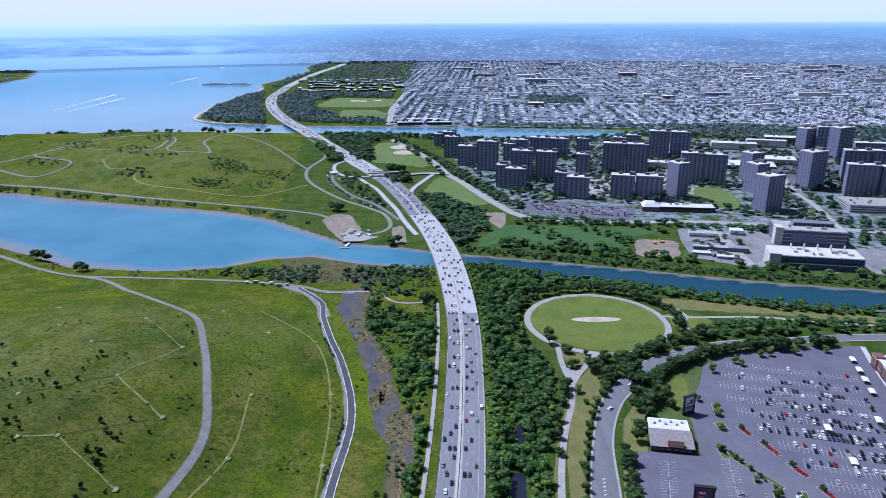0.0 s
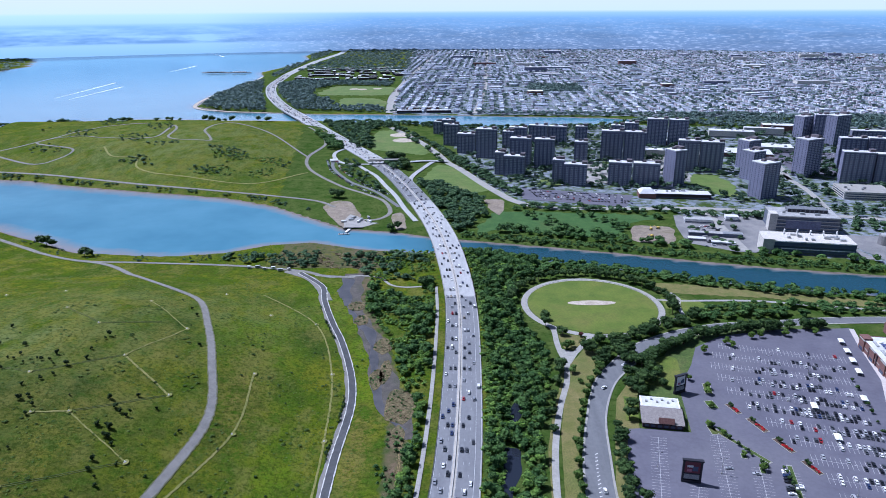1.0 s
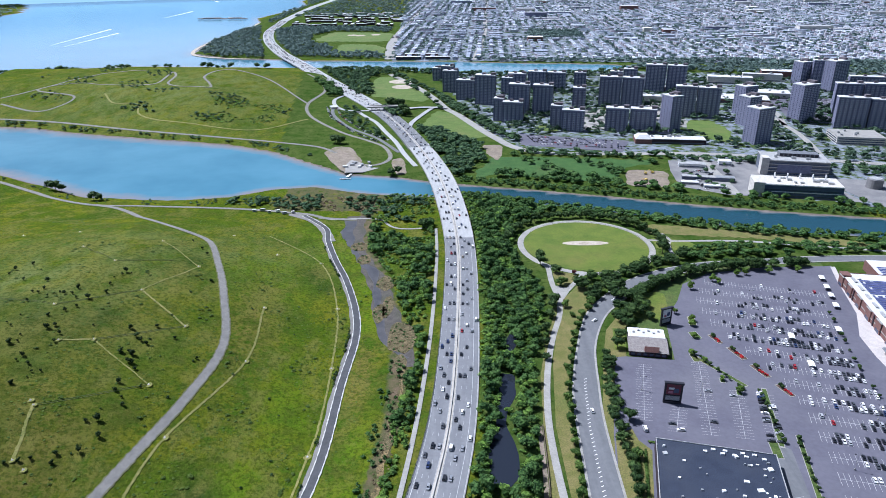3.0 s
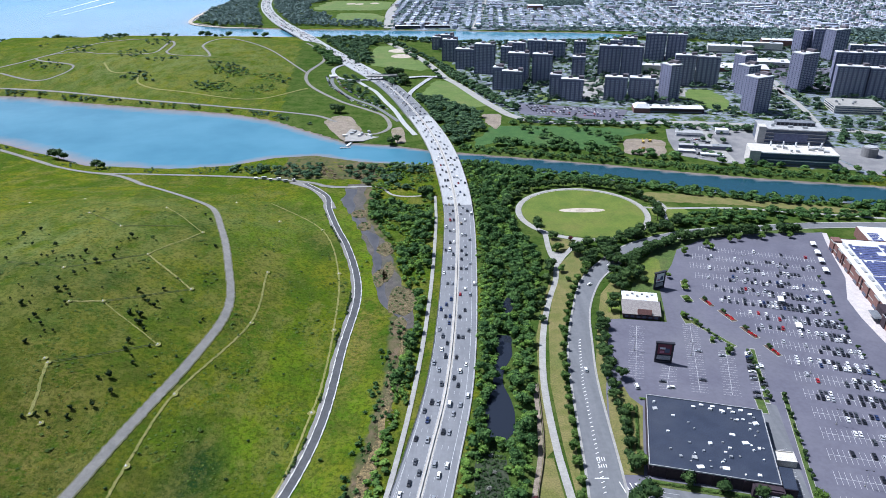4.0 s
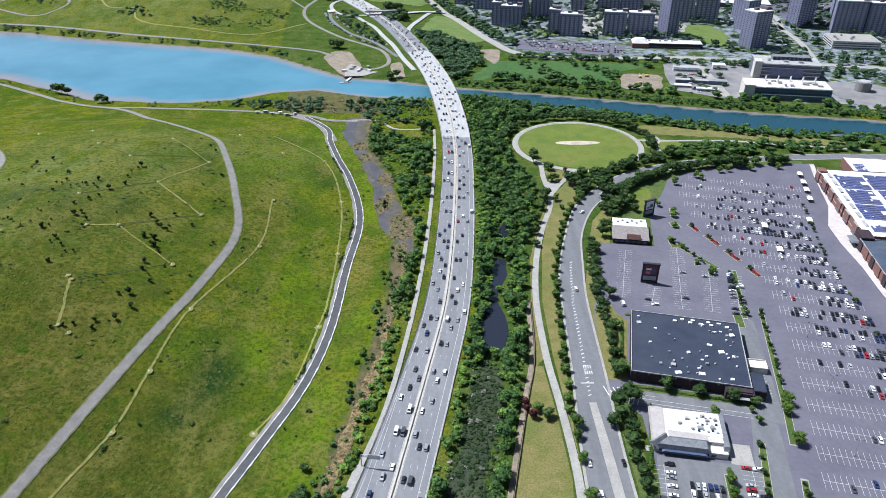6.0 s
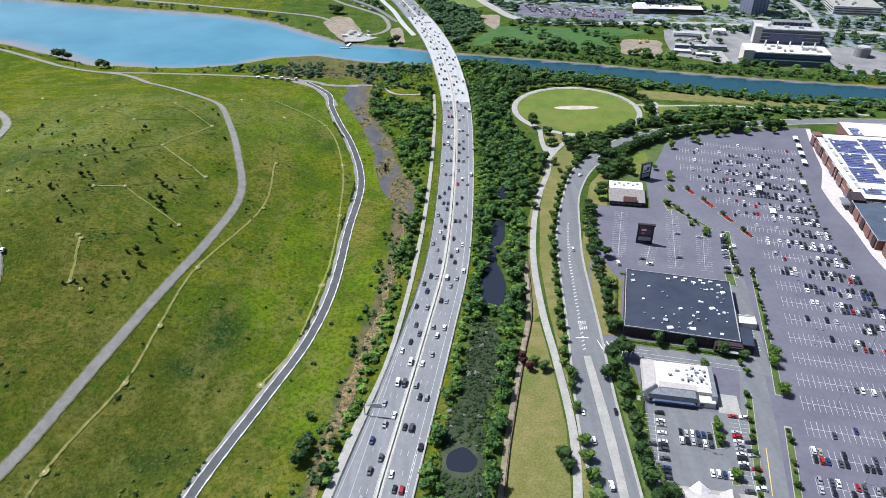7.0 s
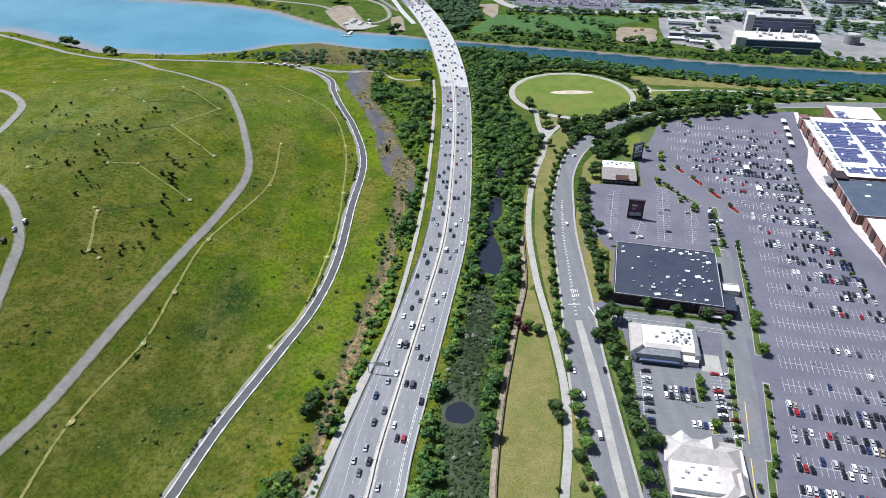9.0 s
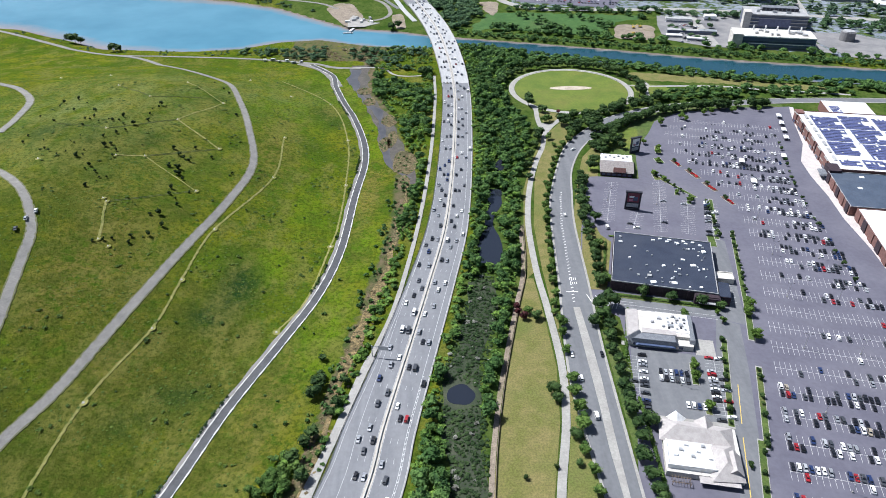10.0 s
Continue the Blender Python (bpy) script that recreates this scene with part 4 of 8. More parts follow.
structure("dry_field", Build().prism([(26, 90), (22, 132), (26, 158), (32, 196), (37, 221), (48, 272), (54, 300), (60, 300), (62, 262), (63, 217), (59, 176), (50, 132), (45, 90)], 2.9, 3.13), M_DRYLAWN, "sun-dried lawn beside the greenway", "lawn")
structure("greenway_verge", Build().prism([(69, 215), (68, 262), (67, 310), (68, 366), (77, 437), (89, 490), (100, 530), (118, 560), (128, 540), (108, 505), (95, 460), (83, 408), (78, 366), (73, 296), (69, 245)], 2.9, 3.1), M_DRYLAWN, "dry grass verge with street trees", "verge")
structure("street_verge", Build().prism([(92, 90), (92, 131), (93, 195), (94, 246), (101, 246), (103, 210), (105, 170), (104, 131), (102, 90)], 2.9, 3.1), M_VERGE, "grass verge beside the street", "verge")
fl = Build()
line = spline([(22, 120), (26, 158), (32, 196), (37, 221), (48, 272), (56, 309), (60, 366)], 4)
ribbon(fl, line, -0.15, 0.15, 4.4, 1.2)
structure("fence_path", ribbon(Build(), line, -3.2, -0.5, 3.16), M_SILT, "bare sandy strip along the fence", "path")
structure("field_fence", fl, M_FENCE, "weathered fence along the wetland", "fence")

structure("greenway_verge_west", Build().prism([(56, 300), (60.5, 366), (66, 420), (76.5, 466), (87.5, 502), (92, 526), (96, 524), (92, 502), (81, 466), (70.5, 419), (64, 366), (63, 309)], 2.9, 3.11), M_DRYLAWN, "dry grass strip along the wetland fence", "verge")
structure("greenway_verge_south", Build().prism([(68.3, 215), (70, 195), (73, 131), (77, 90), (51, 90), (55.6, 132), (64.6, 176)], 2.9, 3.1), M_DRYLAWN, "dry grass between greenway and street", "verge")
way("road_apron", [(-110, 655), (-121, 686), (-138, 715), (-165, 735)], 10, M_GRAVEL, "grey gravel apron where the roads meet", 0.31, "road")
# ponds and creek bed
sw = spline([(12, 118), (12, 150), (9, 198), (19, 243), (28, 300)], 5)
structure("swamp_floor", ribbon(Build(), sw, lambda i: -9 - 2.5 * math.sin(i * 0.5) * math.cos(i * 0.31), lambda i: 9 + 2.5 * math.cos(i * 0.44), 3.06), M_SCUM, "dark scummy swamp floor", "swamp")
for nm, (x, y, rx, ry, tn), in (("pond_north", (50, 462, 4.5, 16, -0.3)), ("pond_round", (9.5, 196, 7.5, 7.5, 0))):
    e = Build()
    m = 36
    pts = []
    for i in range(m):
        t = 2 * math.pi * i / m
        wob = 1 + (0.05 if rx == ry else 0.16) * math.sin(3 * t + x) + (0.03 if rx == ry else 0.1) * math.sin(5 * t + y)
        pa, pb = rx * wob * math.cos(t), ry * wob * math.sin(t)
        pts.append((x + pa * math.cos(tn) - pb * math.sin(tn), y + pa * math.sin(tn) + pb * math.cos(tn)))
    structure(nm, e.prism(pts, 2.6, 3.12), M_POND, "dark still pond in the wetland", "pond")
structure("pond_long", Build().prism(uneven([(38.5, 424), (49.5, 421), (47, 399), (40.5, 382), (37.5, 365), (43.5, 345), (41.5, 323), (33.6, 311), (25.5, 320), (25.5, 342), (31, 361), (35.2, 395)], 31, 0.9, 2.0), 2.6, 3.12), M_POND, "long dark pond in the wetland", "pond")
cb = spline([(-97, 716), (-95.5, 665), (-88, 630), (-75, 605), (-63, 588), (-58.5, 566), (-55, 540), (-51.5, 509), (-47, 482), (-38.7, 460), (-30, 447), (-25, 443)], 5)
cbw = lambda i: float(np.interp(cb[min(i, len(cb) - 1)].y, [443, 460, 482, 509, 540, 566, 588, 605, 630, 665, 716], [1.6, 2.6, 3.8, 3.4, 3.2, 2.4, 4.6, 5.0, 6.0, 6.8, 5.5]))
bedline = spline([(-92, 728), (-90, 690), (-86, 650), (-78, 619), (-66, 590), (-55, 560), (-49, 530), (-43, 500), (-34, 472), (-27, 452), (-24, 432)], 5)
bedw = lambda i: float(np.interp(bedline[min(i, len(bedline) - 1)].y, [430, 450, 472, 500, 550, 582, 619, 690, 740], [3, 7, 10.5, 11, 8.5, 9, 10, 11, 9]))
structure("creek_mud", ribbon(Build(), bedline, lambda i: -bedw(i) * (0.95 + 0.15 * math.sin(i * 0.9)), lambda i: bedw(i) * (0.95 + 0.15 * math.cos(i * 0.77)), 3.09), M_MUD, "grey-brown mud of the tidal creek bed", "mud")
gl = spline([(-71, 110), (-62, 150), (-57, 190), (-55, 214), (-50.5, 236), (-46, 258), (-42.5, 280), (-40, 292), (-36, 314), (-34.5, 339), (-31.8, 362), (-28, 376), (-27.7, 424), (-26, 440)], 5)
glw = lambda i: float(np.interp(gl[i].y, [110, 190, 230, 260, 300, 340, 400], [1.2, 2.0, 3.8, 4.3, 3.6, 2.2, 1.2])) if i < len(gl) else 1.5
structure("creek_litter", ribbon(Build(), gl, lambda i: -glw(i) * (0.75 + 0.4 * math.sin(i * 1.17) * math.cos(i * 0.39)), lambda i: glw(i) * (0.75 + 0.4 * math.cos(i * 0.91) * math.sin(i * 0.37 + 1)), 0.2, drape=True), M_GOLD, "golden dry litter along the creek bed", "earth")
structure("tidal_creek", ribbon(Build(), cb, lambda i: -cbw(i) * (1 + 0.25 * math.sin(i * 0.77)), lambda i: cbw(i) * (1 + 0.3 * math.cos(i * 0.91)), 3.14), M_WETMUD, "shallow dark tidal creek", "creek")
ISLES = ((-50.4, 509, 5.6, 15), (-44.6, 520, 4.4, 19), (-31, 472, 11, 23), (-49.2, 563, 8, 13.5), (-72.5, 613, 6.6, 11), (-80, 644, 8, 11), (-30, 437, 4.2, 11), (-30.8, 369, 3.6, 7.5), (-33.5, 352, 3.3, 7))
for k, (x, y, rx, ry) in enumerate(ISLES):
    rim = [(x + rx * math.cos(a) * (1 + 0.12 * math.sin(3 * a + k)), y + ry * math.sin(a) * (1 + 0.1 * math.cos(4 * a + 2 * k))) for a in (i * math.pi / 8 for i in range(16))]
    structure("marsh_island", Build().prism(uneven(rim, 40 + k, 0.5, 1.2), 2.7, 3.24), M_ISLE, "low island of tan marsh grass in the creek", "marsh island")

# ---- shopping centre: its own axes u (along the rows) and v (across them) ----
TURN = -0.1818
CU, SU = math.cos(TURN), math.sin(TURN)


def uv(u, v):
    return 195 + CU * u - SU * v, 248 + SU * u + CU * v


def uv_poly(pts):
    return [uv(*p) for p in pts]


def rect(u0, v0, u1, v1):
    return uv_poly([(u0, v0), (u1, v0), (u1, v1), (u0, v1)])


LOT = [(-92, -210), (-84, -128), (-82, -70), (-84, -36), (-88, -5), (-112, 12), (-112, 92), (-107, 178), (-99, 180), (-66, 181), (-66, 238), (-52, 275), (-44, 306), (-20, 331), (26, 351), (86, 364),
       (93, 366), (92, 320), (88, 262), (84, 200), (86, 140), (91, 60), (102, 0), (128, -210)]
structure("parking_lot", Build().prism(uv_poly(LOT), 2.8, 3.16), M_LOT, "large asphalt parking lot", "parking lot")
structure("restaurant_lot", Build().prism(uv_poly([(-83, -32), (-36, -32), (-35, -84), (-72, -84), (-83, -60)]), 2.9, 3.166), M_ASPHALT, "lighter asphalt lot between the restaurants", "parking lot")
structure("drive_aisle", Build().prism(uv_poly([(-32, 4), (-14, 0), (-12, 94), (-22, 100), (-23, 24), (-100, 16), (-100, 3)]), 2.9, 3.168), M_ASPHALT, "grey asphalt drive between the lots", "road")
structure("drive_aisle_south", Build().prism(uv_poly([(-31, 3.8), (-18, 0), (-20, -40), (-28, -130), (-40, -130), (-35, -84), (-36, -32)]), 2.9, 3.172), M_ASPHALT, "grey asphalt drive between the lots", "road")
WALKWAY = [(92, 364), (88, 332), (83.5, 274), (73, 237), (74, 209), (78.5, 174), (80, 140), (86, 100), (88, 70), (96, 0), (112, -80), (125, -210), (140, -210), (125, 0), (93, 90), (93, 340), (96, 364)]
structure("sidewalk", Build().prism(uv_poly(WALKWAY), 2.8, 3.34), M_WALK, "pinkish paved sidewalk along the storefronts", "sidewalk")

WEST = ([-210, -124, -83, -32, 9, 72, 101, 142, 173, 195, 220, 240, 272, 306, 330, 347], [-30, -19, -14, -8, -3, 4, 5, 4, -2, -14, -26, -36, -40, -32, -8, 40])
EAST = ([-210, -130, -30, 47, 99, 162, 220, 266, 341], [112, 98, 84, 71, 65, 59, 54, 61, 74])
PITCH, BAY_W = 18.2, 2.74
lines, spots, drive = Build(), [], Build()


def quad(build, u0, v0, u1, v1, z, w=0.14):
    (ax, ay), (bx, by) = uv(u0, v0), uv(u1, v1)
    d = Vector((bx - ax, by - ay)).normalized()
    nx_, ny_ = -d.y * w / 2, d.x * w / 2
    build.add([(ax - nx_, ay - ny_, z), (bx - nx_, by - ny_, z), (bx + nx_, by + ny_, z), (ax + nx_, ay + ny_, z)], [(0, 1, 2, 3)])


rng = random.Random(4)
for k in range(-9, 18):
    v = 0.9 + k * PITCH
    lean = float(np.interp(v, [-150, 40, 170, 330], [-0.063, -0.063, -0.11, -0.10]))
    u0, u1 = float(np.interp(v, *WEST)) + 3, float(np.interp(v, *EAST))
    quad(lines, u0, v + lean * u0, u1, v + lean * u1, 3.18, 0.2)
    u = u0
    while u <= u1:
        vc = v + lean * u
        quad(lines, u - lean * -5.3, vc - 5.3, u - lean * 5.3, vc + 5.3, 3.18, 0.17)
        if u + BAY_W <= u1:
            east = (u - u0) / (u1 - u0)
            # busy towards the stores, nearly empty in the middle west
            p = np.interp(v, [-140, -70, -40, -25, 20, 38, 60, 100, 140, 230, 262, 300, 335], [0.75, 0.68, 0.5, 0.10, 0.11, 0.26, 0.48, 0.64, 0.74, 0.72, 0.40, 0.16, 0.06])
            p *= np.interp(east, [0, 0.25, 0.5, 1], [0.18, 0.42, 0.98, 1.12])
            if -150 < v < -40:
                p = 0.62
            for side in (-1, 1):
                if rng.random() < p:
                    spots.append((u + BAY_W / 2 - lean * side * 2.75, vc + side * 2.75, lean + (0 if rng.random() < 0.5 else math.pi)))
        u += BAY_W
# the smaller lots, whose rows run the other way
for uc, v0, v1, p in ((-93, 108, 172, 0.0), (-75, 100, 126, 0.05), (-55, 100, 182, 0.03), (-36, 100, 150, 0.04), (-19, 98, 150, 0.45), (-80, -80, -38, 0.3), (-38, -82, -34, 0.5)):
    quad(lines, uc, v0, uc + (5 if v0 > 90 else 0), v1, 3.18, 0.2)
    v = v0
    while v <= v1:
        sh = 5 * (v - v0) / (v1 - v0) if v0 > 90 else 0
        quad(lines, uc + sh - 5.2, v, uc + sh + 5.2, v, 3.18)
        for side in (-1, 1):
            if rng.random() < p:
                spots.append((uc + sh + side * 2.75, v + BAY_W / 2, math.pi / 2))
        v += BAY_W
for u in range(8):
    if u != 6:
        for s in (-1, 1):
            if (u, s) not in ((7, -1),):
                spots.append((-68 + 2.75 * u, -52 + s * 2.6, 0))
for u in range(4):
    spots.append((-56 + 2.75 * u, -72.5, 0))
for a_, b_ in (((-37, -150), (-32, -90)), ((-31, -81), (-28, -52))):
    quad(drive, *a_, *b_, 3.19, 0.4)
for a_, b_ in (((-100, 9), (-30, 6)), ((-100, 12), (-78, 11)), ((-88, 5.5), (-30, 2.6))):
    quad(lines, *a_, *b_, 3.19, 0.22)
for k in range(6):
    quad(lines, -99 + 2.4 * k, 16, -102 + 2.4 * k, 3, 3.19, 0.5)
for k in range(14):
    quad(lines, -21, 20 + 2.6 * k, -16, 22 + 2.6 * k, 3.19, 0.2)
structure("parking_marking", lines, M_WORN, "white painted parking bay lines", "marking", "stuff")
structure("aisle_marking", drive, M_YELLOW, "yellow centre line of the drive aisle", "marking", "stuff")

structure("service_court", Build().prism(rect(-47, -32, -36, -18), 3.1, 3.2), M_PALE, "pale concrete service court", "court")
structure("forecourt", Build().prism(rect(-88, -30, -48, -26.5), 3.1, 3.25), M_PALE, "pale concrete walk before the restaurant", "walk")
structure("lodge_walk", Build().prism(rect(-76, -88, -36, -82), 3.1, 3.22), M_PALE, "pale concrete walk by the lodge", "walk")
# kerbed planting islands
ISLANDS = [(-33, 215, 13, 3.4, -1.08), (-21.5, 197, 17, 4.2, -1.08), (-10.5, 176, 16, 3.8, -1.06), (0, 155, 14, 3.4, -1.06), (-46, 240, 5, 14, 0), (-47, 218, 6, 10, 0.3), (-15, 125, 2.6, 60, -0.06),
           (-8, 62, 2.6, 92, -0.07), (-12, 3, 3.5, 34, -0.1), (-33, -50, 3, 70, -0.1), (-18, -66, 3, 60, -0.12), (-26, -110, 3.2, 40, -0.12), (-52, 186, 4, 10, 0.2), (-30, 147, 3, 5, 0), (-38, 160, 3, 5, 0),
           (-50, -48, 3.2, 17, 0), (-46, -73, 3, 9, 0), (-21, 92, 5, 14, 0), (-38, 172, 2.5, 44, 0.72)]
for k, (u, v, su, sv, tn) in enumerate(ISLANDS):
    x, y = uv(u, v)
    b = Build().box(x, y, 3.0, su + 0.6, sv + 0.6, 0.36, TURN + tn)
    structure("planting_island_%d" % (k + 1), b, M_PALE, "pale kerb of a planted parking island", "kerb")
    structure("island_lawn_%d" % (k + 1), Build().box(x, y, 3.2, su, sv, 0.22, TURN + tn, 0.04), M_MULCH if k < 4 else M_VERGE, "bark mulch of a planted island" if k < 4 else "grass of a parking island", "bed" if k < 4 else "lawn")
structure("market_lawn", Build().prism(uv_poly([(-111, 20), (-95, 22), (-91, 80), (-98, 88), (-101, 98), (-111, 92)]), 2.9, 3.21), M_DRYLAWN, "dry lawn beside the dark store", "lawn")
structure("market_strip", Build().prism(uv_poly([(-92, 15), (-30, 12), (-24, 14), (-30, 17), (-92, 20)]), 2.9, 3.22), M_VERGE, "planted strip before the dark store", "lawn")
structure("lot_verge_west", Build().prism(uv_poly([(-112, 12), (-112, 92), (-107, 178), (-99, 180), (-99, 214), (-92, 240), (-98, 250), (-112, 215), (-115, 178), (-119, 90), (-118, 20)]), 2.9, 3.14), M_DRYLAWN, "planted verge beside the street", "verge")
structure("lot_verge_north", Build().prism(uv_poly([(-66, 181), (-66, 238), (-52, 275), (-44, 306), (-20, 331), (26, 351), (86, 364), (86, 372), (20, 362), (-30, 345), (-58, 318), (-72, 285), (-84, 250), (-90, 215)]), 2.9, 3.12), M_VERGE, "planted verge at the edge of the lot", "verge")


def flat_block(name, u0, v0, u1, v1, h, wall, roof, label, category="building", rooftop=0, turn=0.0, seed=1, z0=2.9):
    """A flat-roofed building: walls, parapet, roof and roof plant."""
    uc, vc, su, sv = (u0 + u1) / 2, (v0 + v1) / 2, u1 - u0, v1 - v0
    x, y = uv(uc, vc)
    t = thing(name, x, y, z0, label, category, turn=TURN + turn)
    body = part("wall", Build().box(0, 0, 0, su, sv, h), wall, t)
    top = part("roof", Build().box(0, 0, h, su - 0.7, sv - 0.7, 0.12), roof, t)
    for nm, px, py, sx, sy in (("parapet", 0, -sv / 2 + 0.2, su, 0.4), ("parapet", 0, sv / 2 - 0.2, su, 0.4), ("parapet", -su / 2 + 0.2, 0, 0.4, sv - 0.8), ("parapet", su / 2 - 0.2, 0, 0.4, sv - 0.8)):
        part(nm, Build().box(px, py, h + 0.002, sx, sy, 0.7), wall if roof not in (M_DARKROOF, M_BLUEROOF) else M_GREYROOF, body)
    r = random.Random(seed)
    for _ in range(rooftop):
        s = r.choice((0.8, 1.0, 1.2, 1.8, 2.6))
        part("roof_unit", Build().box(r.uniform(-0.44, 0.44) * su, r.uniform(-0.44, 0.44) * sv, h + 0.12, s * r.uniform(0.8, 1.6), s, r.uniform(0.4, 1.2), r.choice((0, 0, 0.3)), 0.06), r.choice((M_WHITEPAINT, M_WHITEPAINT, M_METAL, M_GREYROOF)), top)
    return t, su, sv


market, mu, mv = flat_block("market", -91.5, 20.5, -27, 80.5, 7.2, M_DARKBRICK, M_DARKROOF, "long dark brick store with a flat black roof", "store", 46, turn=-0.06, seed=3)
for k in range(9):
    part("roof_unit", Build().box(-6 + 3.6 * k + (k % 3), 24 + (k % 2) * 2.6, 7.32, 2.2, 1.4, 0.9), M_WHITEPAINT, market, "row of white rooftop coolers")
for k in range(8):
    part("pier", Build().box(-30 + 7.5 * k, -mv / 2 - 0.25, 0, 1.0, 0.5, 7.0), M_DARKBRICK, market)
part("entrance_block", Build().box(26, -31.5, 0, 15, 6, 6.2).box(26, -31.5, 6.2, 13, 4, 0.6), M_DARKBRICK, market)
part("canopy", Build().box(26, -35.5, 3.6, 10, 2.4, 0.4), M_GREYROOF, market)
part("rear_wall", Build().box(-2, mv / 2 + 1.0, 0, 28, 2.2, 6.0), M_DARKMETAL, market)
part("side_wing", Build().box(36.5, -23, 0, 7, 16, 6.4), M_DARKBRICK, market)
part("wing_roof", Build().box(36.5, -23, 6.4, 6.6, 15.6, 0.3), M_DARKROOF, market)
annex, _, _ = flat_block("loading_annex", -26.5, 41, -15, 49, 3.6, M_WALLPALE, M_WALLPALE, "cream flat-roofed loading annex", "annex")

# restaurant with a white flat roof and slate skirts
r1 = thing("restaurant", *uv(-66.5, -15.5), 2.9, "white-roofed restaurant with slate-grey skirt roofs", "restaurant", turn=TURN)
part("wall", Build().box(0, 0, 0, 36, 28, 3.6), M_WALLPALE, r1)
part("upper_wall", Build().box(2, 2, 3.6, 30, 21, 2.0), M_WALLPALE, r1)
part("roof", Build().box(4, 3.5, 5.6, 25, 17, 0.15), M_WHITEROOF, r1)
part("skirt_roof", Build().prism([(-18.8, -14.8), (10, -14.8), (10, -7.5), (-12, -7.5)], 3.4, 5.9, 0.18), M_SLATE, r1)
part("skirt_roof", Build().prism([(-18.8, -14.5), (-11.5, -7.5), (-11.5, 14.5), (-18.8, 14.5)], 3.4, 6.0, 0.15), M_BEIGE, r1)
part("skirt_roof", Build().prism([(16, -12), (19, -12), (19, 14), (16, 14)], 3.4, 5.7, 0.1), M_SLATE, r1)
part("gable", Build().gable(-15, -10.5, 3.6, 9, 6, 3.2, 0.75), M_SLATE, r1)
part("canopy", Build().box(-1, -6.4, 5.9, 19, 4.2, 0.3), M_BEIGE, r1)
for k, (a_, b_, s_) in enumerate(((0, 6, 2.4), (6, 0, 3), (10, 6, 2), (12, 1, 2.4), (-4, 2, 1.8), (14, 7, 1.6), (8, 9, 1.8), (2, -1, 1.5))):
    part("roof_unit", Build().box(a_, b_, 5.75, s_, s_ * 0.7, 1.1, 0.1 * k, 0.08), M_METAL if k % 2 else M_GREYROOF, r1)
part("awning", Build().prism([(-14, -16.4), (8, -16.4), (8, -14.1), (-14, -14.1)], 2.7, 3.3, 0.1), M_BLUEPANEL, r1, "blue-grey awning over the windows")
for k in range(14):
    part("roof_unit", Build().box(5 + (k % 5) * 2.3, -2 + (k // 5) * 4.6 + (k % 2), 5.75, 1.0, 0.8, 0.7), M_METAL if k % 3 else M_DARKMETAL, r1)
for k in range(8):
    part("window", Build().box(-14 + 3.6 * k, -14.05, 1.0, 2.4, 0.14, 1.6), M_WINDOW, r1)

r2 = thing("restaurant_lodge", *uv(-54, -106), 2.9, "beige shingled restaurant with gables and a white roof well", "restaurant", turn=TURN)
part("wall", Build().box(0, 2, 0, 35, 31, 3.4), M_WALLPALE, r2)
part("hip_roof", Build().hip(-1.5, 11.5, 3.4, 35, 15, 4.6, -0.06), M_BEIGE, r2)
part("hip_roof", Build().hip(9, -4.5, 3.5, 15, 22, 4.8, 0.1), M_BEIGE, r2)
part("cupola", Build().hip(-10, 20, 4.2, 7, 6.8, 3.2, 0.78), M_WHITEPAINT, r2, "small white pyramid roof")
part("parapet", Build().box(-6, -11.2, 3.4, 22, 0.5, 2.6).box(-16.8, -3.5, 3.4, 0.5, 15, 2.6), M_WHITEPAINT, r2)
part("roof", Build().box(-6, -3.4, 3.4, 21, 15, 2.0), M_WHITEROOF, r2)
part("gable", Build().gable(3, 16, 3.6, 8, 9, 4.2, 1.57), M_BEIGE, r2)
part("gable", Build().gable(13, -6, 4.4, 12, 8, 3.6, 1.57), M_BEIGE, r2)
part("porch_roof", Build().box(6, -15.5, 2.7, 18, 4, 0.3), M_BEIGE, r2)
perg = part("pergola", Build().box(-11, -15.5, 2.5, 9, 0.2, 0.25).box(-11, -18.5, 2.5, 9, 0.2, 0.25), M_FENCE, r2, "brown timber pergola over the terrace")
for k in range(7):
    part("rafter", Build().box(-15 + 1.3 * k, -17, 2.75, 0.15, 5, 0.2), M_FENCE, perg)
for sx in (-15, -7):
    for sy in (-15.5, -18.5):
        part("post", Build().box(sx, sy, 0, 0.2, 0.2, 2.5), M_FENCE, perg)
for k in range(7):
    part("roof_unit", Build().box(-13 + 2.6 * k, -5 + (k % 3) * 3.4, 5.4, 1.7, 1.3, 1.0, 0.0, 0.08), M_METAL if k % 2 else M_WHITEPAINT, r2)

structure("grill_lawn", Build().prism(rect(-107, 188, -98.5, 219), 2.9, 3.2), M_LAWN, "bright green lawn beside the brick restaurant", "lawn")
structure("sign_lawn", Build().prism(uneven(uv_poly([(-92, 240), (-72, 236), (-62, 250), (-62, 285), (-72, 288), (-86, 270)]), 41, 0.8), 2.9, 3.18), M_LAWN, "green lawn behind the tall sign", "lawn")
r0 = thing("grill_house", *uv(-84, 197), 2.9, "brick restaurant with a grey hip roof and white parapet", "restaurant", turn=TURN)
part("wall", Build().box(0, 0, 0, 26, 30, 4.2), M_DARKBRICK, r0)
part("parapet", Build().box(0, 8, 4.2, 26, 14, 2.0), M_WHITEPAINT, r0)
